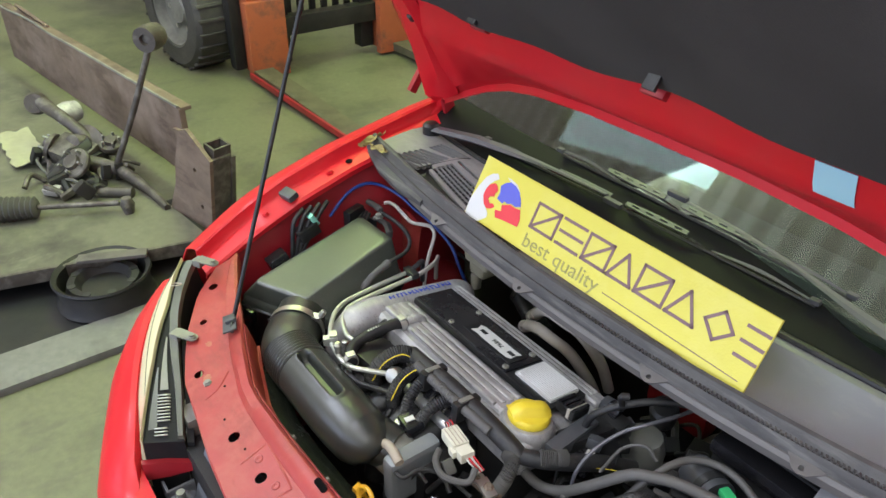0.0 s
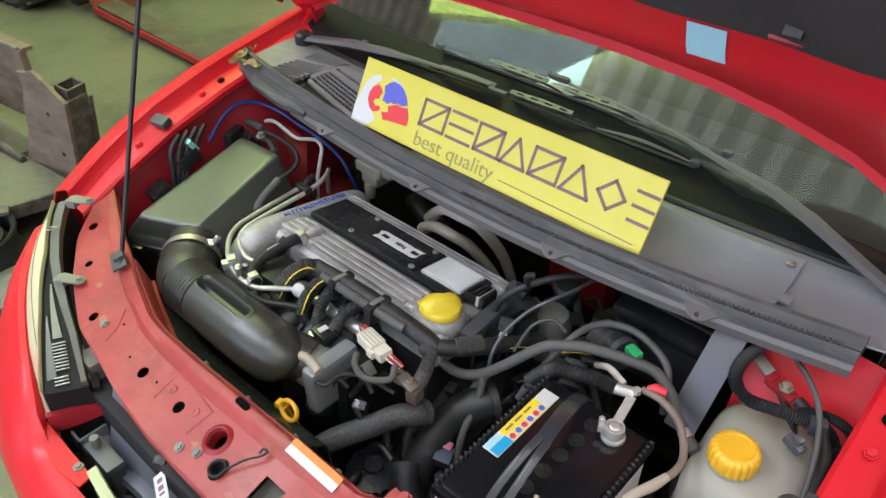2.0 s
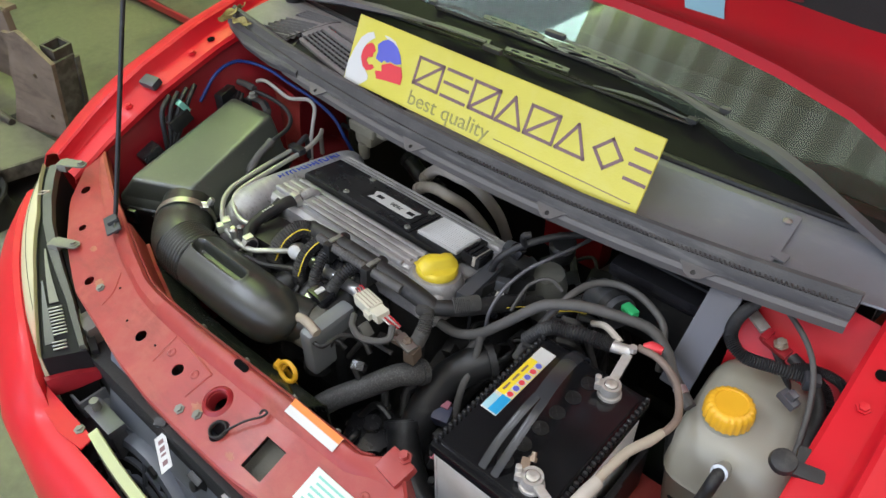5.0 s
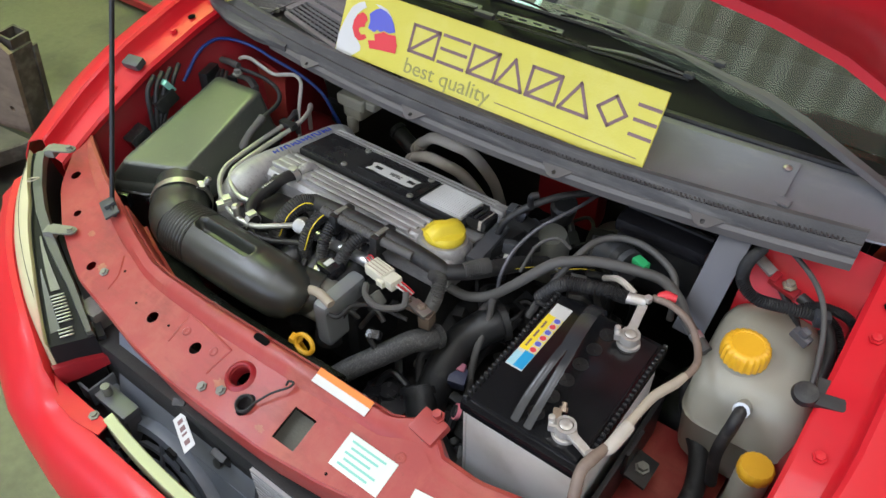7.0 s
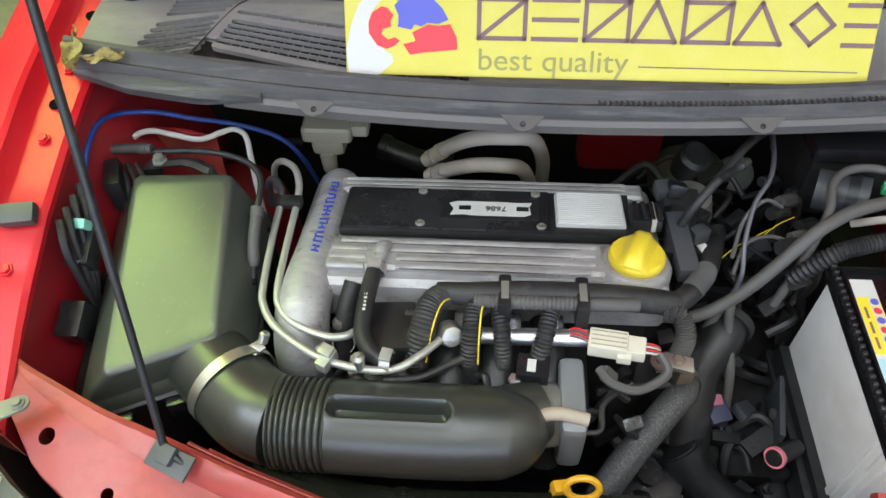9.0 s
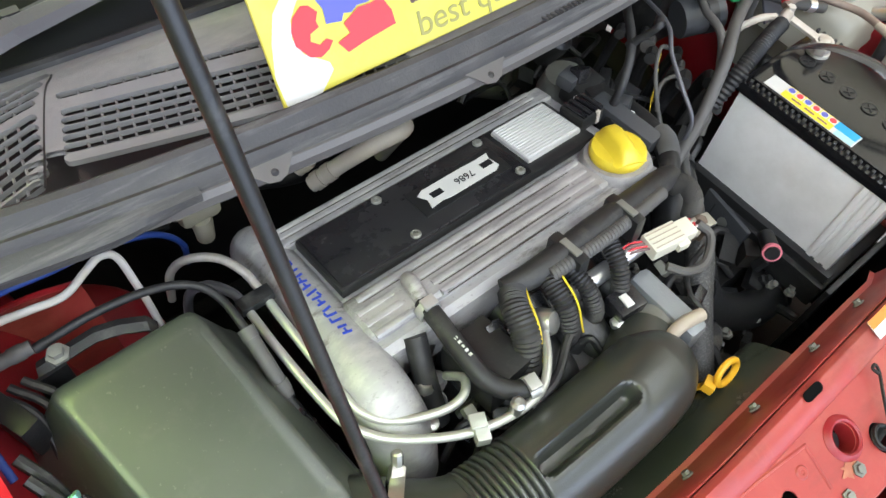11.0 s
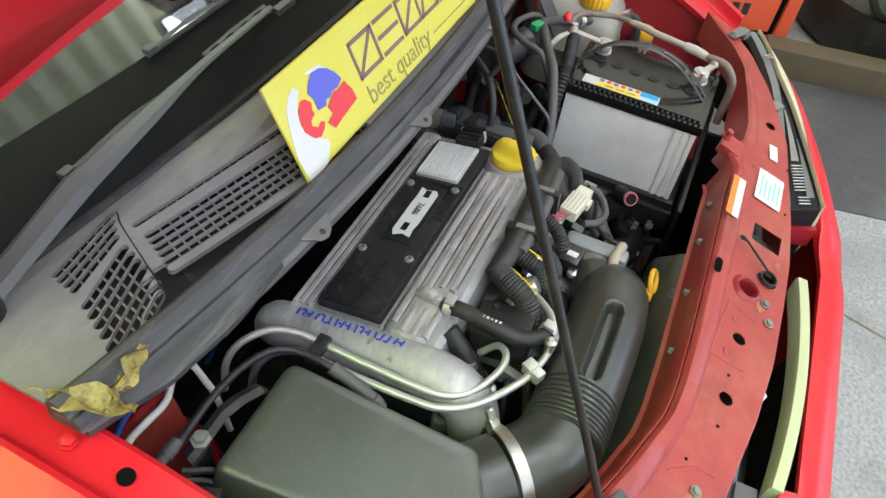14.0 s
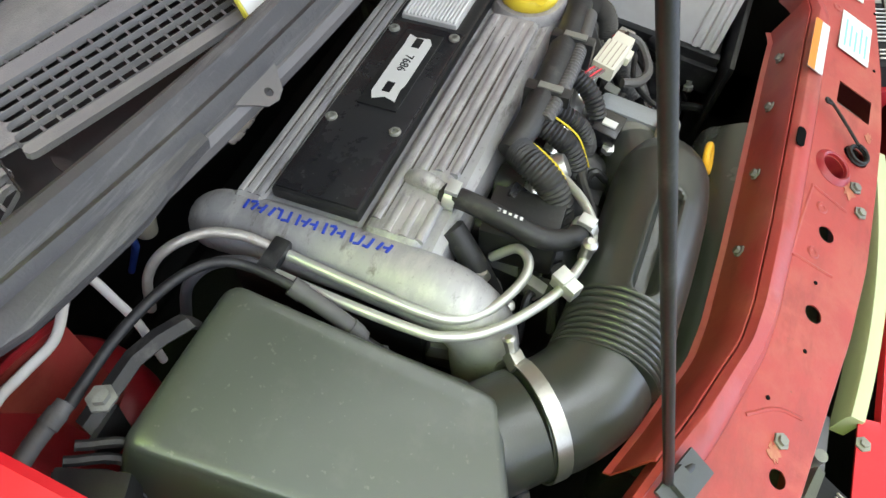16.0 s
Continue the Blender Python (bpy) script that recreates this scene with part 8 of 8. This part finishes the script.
# ---- things standing about the hall ----
def tyre_thing(name, label, cat, centre, r, w, rot, rim_mat, tread=0, rubber=None):
    t = thing(name, label, cat)
    M_ = pose(*centre, *rot)
    part("tyre", lathe([(r * 0.62, -w / 2), (r * 0.9, -w / 2), (r * 0.985, -w * 0.4), (r, -w * 0.25), (r, w * 0.25), (r * 0.985, w * 0.4), (r * 0.9, w / 2), (r * 0.62, w / 2)], 48, M_), rubber or TYRE, t)
    part("rim", lathe([(r * 0.63, -w * 0.45), (r * 0.63, w * 0.45), (r * 0.58, w * 0.46), (r * 0.55, w * 0.2), (r * 0.3, w * 0.14), (r * 0.22, w * 0.3), (r * 0.1, w * 0.3), (r * 0.02, w * 0.3)], 40, M_), rim_mat, t)
    for k in range(tread):
        a = math.tau * k / tread
        part("tread_block", obox((r * math.cos(a), r * math.sin(a), 0), (0.02, r * 0.06, w * 0.95), (0, 0, math.degrees(a)), 0.006), TYRE, t).data.transform(M_)
    for k in range(6):
        a = math.tau * k / 6
        part("wheel_nut", lathe([(0.016, 0), (0.016, 0.02), (0.001, 0.022)], 6, M_ @ pose(r * 0.36 * math.cos(a), r * 0.36 * math.sin(a), w * 0.17)), STEEL, t)
    return t


# forklift
fk = thing("forklift", "worn orange forklift with its forks lowered to the floor", "forklift")
FX = -3.75
for y in (1.2, 2.16):
    part("mast_rail", join(rbox((FX - 0.06, y - 0.1, 0.04), (FX + 0.08, y + 0.1, 2.4), 0.012), rbox((FX + 0.07, y - 0.13, 0.02), (FX + 0.13, y + 0.13, 0.5), 0.01)), FORK_ORANGE, fk, "chipped orange mast rail")
for y in (1.36, 2.0):
    part("inner_rail", rbox((FX - 0.1, y - 0.05, 0.05), (FX + 0.0, y + 0.05, 2.3), 0.01), DARK, fk)
part("crossbar", rbox((FX - 0.05, 1.25, 0.24), (FX + 0.06, 2.1, 0.36), 0.01), DARK, fk)
part("crossbar", rbox((FX - 0.05, 1.25, 0.78), (FX + 0.06, 2.1, 0.9), 0.01), DARK, fk)
for y in (1.14, 2.2):
    part("fork", loft([[(x, y + s * w, z) for s, z in ((-1, z0), (1, z0), (1, z1), (-1, z1))] for x, w, z0, z1 in ((FX + 0.1, 0.065, 0.03, 0.085), (FX + 0.8, 0.065, 0.03, 0.07), (FX + 1.45, 0.06, 0.03, 0.05), (FX + 1.62, 0.05, 0.03, 0.038))], closed=True), FORK_STEEL, fk, "worn steel fork")
part("fork_edge", rbox((FX + 0.1, 1.055, 0.03), (FX + 1.4, 1.072, 0.066), 0.003), RED_SHADED, fk)
part("chassis", rbox((FX - 1.9, 1.12, 0.35), (FX - 0.6, 2.1, 1.05), 0.06), FORK_ORANGE, fk)
part("counterweight", rbox((FX - 2.3, 0.75, 0.35), (FX - 1.85, 2.05, 1.2), 0.12), DARK, fk)
for k in range(7):
    part("chain_guard", rbox((FX - 0.14, 1.36 + k * 0.09, 0.3), (FX - 0.11, 1.4 + k * 0.09, 1.6), 0.004), DARK, fk)
part("axle_guard", rbox((FX - 0.12, 1.02, 0.05), (FX - 0.02, 1.1, 0.9), 0.02), DARK, fk)
wheel = tyre_thing("wheel", "black ribbed rubber forklift tyre beside the mast", "wheel", (FX - 0.5, 0.93, 0.37), 0.38, 0.28, (90, 0, 8), DUST_GREEN, 26)
wheel.parent = fk
for k_ in ("category", "label"):
    del wheel[k_]

# low deck, its kerb and the dark recess between them
pf = thing("steel_platform", "low oily steel work platform with a worn deck", "platform")
part("deck", plate([(-1.78, 0.06), (-1.96, -0.668), (-2.45, -2.6), (-5.2, -2.6), (-5.2, -0.3)], (), 0.09, 0.12), DECK, pf, smooth=False)
part("deck_edge", obox((-1.88, -0.35, 0.095), (0.016, 0.9, 0.055), (0, 0, -14.2), 0.003), GREASE, pf)
for k in range(3):
    part("deck_leg", rbox((-2.2 - 0.2 * k, -0.4 - k * 0.7, 0), (-2.1 - 0.2 * k, -0.25 - k * 0.7, 0.09), 0.01), DARK, pf)
tagged(part("kerb", rbox((-1.62, -2.6, 0.0), (-1.43, 0.35, 0.03), 0.006), KERB), label="grey concrete kerb beside the deck", category="kerb", kind="structure")
# flat near-black slab puts the recess's shade into the floor colour
tagged(part("oily_strip", rbox((-2.4, -2.6, 0.0005), (-1.622, 0.3, 0.006), 0), DARK, smooth=False), label="black oily strip of floor, darkened for the shade under the deck", category="floor", kind="structure")
bmn = thing("steel_beam", "rusty steel channel beam standing on edge", "beam")
BX, BY, BA = -3.5, 0.05, 7.5
part("web", obox((BX, BY, 0.285), (2.35, 0.03, 0.33), (0, 0, BA), 0.006), RUSTY, bmn)
part("edge_bead", sweep([(BX + f * math.cos(radians(BA)), BY + f * math.sin(radians(BA)) - 0.014 + 0.006 * math.sin(9 * f) * max(0, -f), 0.459 + 0.012 * math.sin(7 * f) * max(0, -f)) for f in np.linspace(-1.17, 1.17, 24)], 0.007, 6, 3), DUST_GREEN, bmn, "pale worn upper edge")
part("top_flange", obox((BX, BY + 0.02, 0.447), (2.35, 0.05, 0.018), (0, 0, BA), 0.004), RUSTY, bmn)
part("torn_lip", obox((BX - 0.7, BY - 0.06, 0.46), (0.5, 0.02, 0.05), (30, 3, BA), 0.006), RUSTY, bmn)
bp = thing("beam_end_post", "rusty box-section end post with bolt holes", "post")
PM = Matrix.Translation((-1.87, 0.1, 0.12)) @ Matrix.Rotation(radians(14), 4, "Z") @ Matrix.Rotation(radians(90), 4, "X") @ Matrix.Rotation(radians(-11), 4, "Z")
part("plate", plate([(-0.26, -0.06), (0.03, -0.01), (0.03, 0.33), (-0.09, 0.39), (-0.12, 0.4), (-0.16, 0.375), (-0.2, 0.365), (-0.17, 0.34), (-0.2, 0.22), (-0.21, 0.1)], [circle(-0.07, 0.24, 0.011, 14), circle(-0.03, 0.08, 0.011, 14)], 0, 0.016, PM), RUSTY, bp, smooth=False)
# the post's shaded side, given a darker metal than the plate
part("channel_side", join(rbox((0.012, -0.01, -0.085), (0.03, 0.33, 0.0), 0.003), rbox((-0.04, -0.01, -0.085), (0.012, 0.325, -0.07), 0.003), rbox((0.026, -0.01, -0.1), (0.036, 0.32, -0.08), 0.002)), GREASE, bp, "steel channel behind the plate, coloured dark as its shaded side", m=PM)
part("tube_stub", plate([(-0.045, -0.09), (0.02, -0.09), (0.02, -0.012), (-0.045, -0.012)], [[(-0.037, -0.082), (0.012, -0.082), (0.012, -0.02), (-0.037, -0.02)]], 0.0, 0.075, PM @ Matrix.Translation((0, 0.292, 0)) @ Matrix.Rotation(radians(-90), 4, "X") @ Matrix.Diagonal((1, -1, 1, 1))), GREASE, bp, "open square tube end", smooth=False)

rim = thing("bare_wheel", "dark bare steel wheel lying flat by the kerb", "wheel")
part("rim", lathe([(0.08, 0.06), (0.1, 0.09), (0.125, 0.09), (0.14, 0.05), (0.155, 0.02), (0.155, 0.11), (0.172, 0.122), (0.176, 0.114), (0.164, 0.1), (0.164, 0.03), (0.176, 0.012), (0.17, 0.0)], 40, pose(-1.78, -0.36, 0.006)), DARK, rim)
for k in range(8):
    a = math.tau * k / 8
    part("vent_hole", lathe([(0.015, 0.0885), (0.015, 0.0925), (0.01, 0.0925)], 12, pose(-1.78 + 0.112 * math.cos(a), -0.36 + 0.112 * math.sin(a), 0.006)), BLACK, rim)
part("plank", obox((-1.84, -0.3, 0.136), (0.05, 0.25, 0.014), (0, 0, -24), 0.003), PLANK, thing("wood_offcut", "weathered board lying across the deck edge", "board"))

# dismantled suspension parts on the deck
DROP = -0.11
hub = thing("suspension_upright", "greasy dismantled wheel hub and axle parts", "car part")
part("hub", join(lathe([(0.1, -0.03), (0.11, 0), (0.07, 0.02), (0.05, 0.08), (0.001, 0.085)], 24, pose(-2.75, -0.15, 0.31, 60, 0, 30)), obox((-2.72, -0.2, 0.3), (0.2, 0.14, 0.12), (20, 10, 30), 0.03)), GREASE, hub)
part("arm", sweep([(-2.65, -0.2, 0.29), (-2.5, -0.08, 0.28), (-2.3, -0.02, 0.25), (-2.1, 0.0, 0.24)], [0.045, 0.03, 0.022, 0.014], 10), GREASE, hub)
part("arm", sweep([(-2.7, -0.1, 0.32), (-2.85, -0.18, 0.42), (-3.05, -0.25, 0.47)], [0.03, 0.028, 0.035], 10), GREASE, hub)
part("arm", sweep([(-2.75, -0.2, 0.3), (-2.55, -0.3, 0.26), (-2.4, -0.2, 0.25), (-2.3, -0.08, 0.25)], 0.024, 10), GREASE, hub)
part("strut_rod", sweep([(-2.5, -0.08, 0.3), (-2.44, 0.03, 0.56), (-2.39, 0.13, 0.82)], 0.014, 10), GREASE, hub)
part("strut_eye", lathe([(0.022, -0.045), (0.052, -0.045), (0.056, 0), (0.052, 0.045), (0.022, 0.045), (0.018, 0.03), (0.001, 0.03)], 24, pose(-2.385, 0.145, 0.87, 90, 0, 40)), GREASE, hub)
part("bush", lathe([(0.045, -0.05), (0.055, 0), (0.045, 0.05)], 18, pose(-2.95, -0.15, 0.42, 90, 0, 20)), ALU, hub)
part("bush", lathe([(0.05, -0.04), (0.055, 0), (0.045, 0.04)], 18, pose(-3.05, -0.26, 0.46, 70, 0, 70)), GREASE, hub)
random.seed(31)
for k in range(48):
    a, r = k * 2.4, 0.04 + 0.0048 * k
    x, y = -2.66 + 1.25 * r * math.cos(a), -0.2 + 0.75 * r * math.sin(a)
    if k % 2:
        part("bracket", obox((x, y, 0.26 + 0.02 * (k % 3)), (random.uniform(0.03, 0.09), random.uniform(0.02, 0.05), random.uniform(0.02, 0.06)), (k * 23, k * 41, k * 67), 0.008), (GREASE, DARK, DARK)[k % 3], hub)
    else:
        part("lever", sweep([(x, y, 0.24), (x + 0.05 * math.cos(k), y + 0.05 * math.sin(k), 0.28), (x + 0.12 * math.cos(k + 0.5), y + 0.1 * math.sin(k + 0.5), 0.25)], random.uniform(0.008, 0.018), 8, 5), (GREASE, DARK, GREASE, DUST_GREEN)[k % 8 // 2], hub)
for x, y, z, r, a, b in ((-2.56, -0.24, 0.33, 0.075, 40, 30), (-2.8, -0.28, 0.34, 0.06, 65, -40), (-2.66, -0.05, 0.34, 0.055, 20, 70)):
    fl_ = part("flange_disc", lathe([(r * 0.3, 0.03), (r * 0.45, 0.03), (r * 0.5, 0.012), (r * 0.92, 0.01), (r, 0.004), (r, -0.01), (r * 0.6, -0.014), (r * 0.5, -0.05), (r * 0.2, -0.05)], 28, pose(x, y, z, a, 0, b)), GREASE, hub, "rusty hub flange")
    for k in range(5):
        part("stud", lathe([(0.006, 0.0), (0.006, 0.03), (0.001, 0.031)], 8, pose(x, y, z, a, 0, b) @ pose(0.7 * r * math.cos(k * 1.257), 0.7 * r * math.sin(k * 1.257), 0.008)), DUST_GREEN, fl_)
part("knuckle", loft([[(-2.72 + 0.03 * k + q * 0.05 * math.cos(th), -0.12 - 0.05 * k + q * 0.03, 0.3 + q * 0.06 * math.sin(th) + 0.02 * math.sin(k)) for th in np.linspace(0, math.tau, 12, endpoint=False)] for k, q in enumerate((0.5, 1.1, 0.8, 1.2, 0.9, 0.4))], closed=True), DARK, hub, "cast steering knuckle")
part("brake_pipe", sweep([(-2.9, -0.3, 0.27), (-2.75, -0.36, 0.3), (-2.6, -0.33, 0.27), (-2.45, -0.27, 0.3), (-2.33, -0.22, 0.26)], 0.007, 8, 6), HOSE_DARK, hub)
part("clamp_plate", obox((-2.5, -0.36, 0.26), (0.07, 0.05, 0.03), (10, 0, 40), 0.006), ALU, hub)
rk = thing("steering_rack_boot", "ribbed rubber steering boot with its tie rod", "car part")
part("boot", sweep([(-2.5, -0.78, 0.28), (-2.41, -0.6, 0.28), (-2.335, -0.45, 0.28)], [0.05, 0.05, 0.04], 16, 8, 1, 2, 0.007), HOSE_DARK, rk)
part("tie_rod", sweep([(-2.335, -0.45, 0.28), (-2.27, -0.31, 0.275), (-2.2, -0.165, 0.27)], 0.012, 10), GREASE, rk)
part("ball_joint", join(lathe([(0.02, -0.04), (0.03, 0), (0.02, 0.03), (0.001, 0.035)], 14, pose(-2.17, -0.14, 0.27)), lathe([(0.008, -0.08), (0.008, 0), (0.001, 0.001)], 8, pose(-2.13, -0.15, 0.28, 0, 60, 0))), GREASE, rk)
rag = thing("rag", "pale yellow crumpled rag on the deck", "rag")
part("cloth", loft([[(-3.3 + 0.05 * i, -0.45 + 0.03 * j + 0.01 * math.sin(3 * i), 0.135 + 0.02 * abs(math.sin(1.7 * i + j)) ) for j in range(6)] for i in range(10)], thick=0.003), CLOTH, rag)

for o in (hub, rk):
    o.location.z = DROP

# other side: orange cabinet, old tyre, timber
cbn = thing("tool_cabinet", "orange-red painted steel cabinet with black door gap", "cabinet")
CBM = Matrix.Translation((2.6, -0.15, 0.0)) @ Matrix.Rotation(radians(24), 4, "Z")
part("cabinet_body", join(rbox((-0.28, -0.375, 0.03), (0.3, 0.375, 1.1), 0.01), rbox((-0.3, -0.375, 0.0), (-0.279, -0.318, 1.1), 0.006), rbox((-0.3, 0.318, 0.0), (-0.279, 0.375, 1.1), 0.006), rbox((-0.3, -0.318, 0.0), (-0.279, 0.318, 0.05), 0.006), rbox((-0.3, -0.318, 1.05), (-0.279, 0.318, 1.1), 0.006)), CABINET, cbn, m=CBM)
part("door_gap", rbox((-0.284, -0.317, 0.051), (-0.2795, 0.317, 1.049), 0), VOID, cbn, m=CBM)
dr = part("cabinet_door", rbox((-0.3, -0.288, 0.074), (-0.285, 0.305, 1.03), 0.005), CABINET, cbn, "inset orange cabinet door", m=CBM)
part("door_handle", rbox((-0.33, -0.25, 0.5), (-0.3, -0.23, 0.66), 0.004), BLACK, dr, m=CBM)
for k in range(3):
    part("print_bar", rbox((-0.3012, -0.17 + 0.045 * k, 0.14), (-0.2995, -0.14 + 0.045 * k, 0.19), 0), BLACK, dr, smooth=False, m=CBM)
tb = tyre_thing("old_tyre", "old mossy black tyre lying flat", "tyre", (2.9, -1.05, 0.12), 0.42, 0.24, (0, 0, 0), RUBBER, 0, BLACK)
sp = thing("scrap_pile", "dark mossy heap of scrapped engine parts behind the timber", "scrap")
random.seed(21)
MOSSY = mat("mossy_dark_metal", (0.022, 0.023, 0.018), 0.6, 0.2, 0.5, 18, 0.5, dirt=(0.07, 0.085, 0.025), dirt_amount=0.8, dirt_scale=7)
for k in range(60):
    x, y = random.uniform(2.5, 3.9), random.uniform(-1.75, -0.72)
    z = 0.1 + 0.16 * random.random() + 0.1 * max(0, x - 2.8)
    if k % 3 == 0:
        a = random.uniform(0, 6.3)
        part("pipe", sweep([(x, y, z), (x + 0.12 * math.cos(a), y + 0.12 * math.sin(a), z + 0.07), (x + 0.26 * math.cos(a + 0.5), y + 0.22 * math.sin(a + 0.5), z - 0.02)], random.uniform(0.012, 0.03), 9, 6), random.choice((MOSSY, DARK, RUBBER)), sp)
    elif k % 3 == 1:
        part("casting", rbox((x - random.uniform(0.06, 0.16), y - random.uniform(0.05, 0.12), 0.02), (x + 0.1, y + 0.08, z + 0.05), 0.025, 3), random.choice((MOSSY, DARK, MOSSY)), sp)
    else:
        part("flange", lathe([(0.03, -0.03), (0.09, -0.025), (0.1, 0), (0.09, 0.02), (0.05, 0.03), (0.045, 0.06), (0.001, 0.062)], 20, pose(x, y, z + 0.06, random.uniform(-70, 70), random.uniform(-50, 50), 0)), random.choice((MOSSY, DARK)), sp)
tm = thing("timber_beam", "brown timber beam lying on the floor", "beam")
part("timber", obox((2.36, -0.98, 0.06), (0.11, 0.9, 0.12), (0, 0, 10), 0.01), mat("brown_timber", (0.078, 0.058, 0.034), 0.7, 0, 0.25, 14, 0.3), tm)
jt = part("floor_joint", obox((0.86, -1.6, 0.001), (0.007, 1.6, 0.002), (0, 0, -16), 0), RUSTY, None, smooth=False)
tagged(jt, label="narrow joint in the concrete floor", category="joint", kind="structure")

# shadow by the cabinet and timber, laid on the floor as a dark sheet
tagged(part("floor_patch", plate([(1.6, -2.2), (2.3, -2.1), (2.36, -0.1), (1.6, -0.15), (1.46, -0.5), (1.5, -0.8), (1.56, -1.1), (1.52, -1.6)], (), 0.0, 0.004), mat("shade_dark_concrete", (0.05, 0.05, 0.056), 0.5, 0, 0.4, 60, 0.3, dirt=(0.12, 0.12, 0.125), dirt_amount=0.7, dirt_scale=4), smooth=False), label="dark patch of concrete floor standing for the cabinet's shadow", category="floor", kind="structure")
moss = part("moss", loft([[(2.9 + r * math.cos(a), -1.05 + r * math.sin(a), 0.1 + 0.03 * math.sin(7 * a + 30 * r)) for a in np.linspace(0, math.tau, 30)] for r in (0.02, 0.1, 0.18, 0.25)], thick=0.004), mat("green_moss", (0.07, 0.09, 0.025), 0.9, 0, 0.5, 40, 0.6), tb, "green moss inside the tyre")
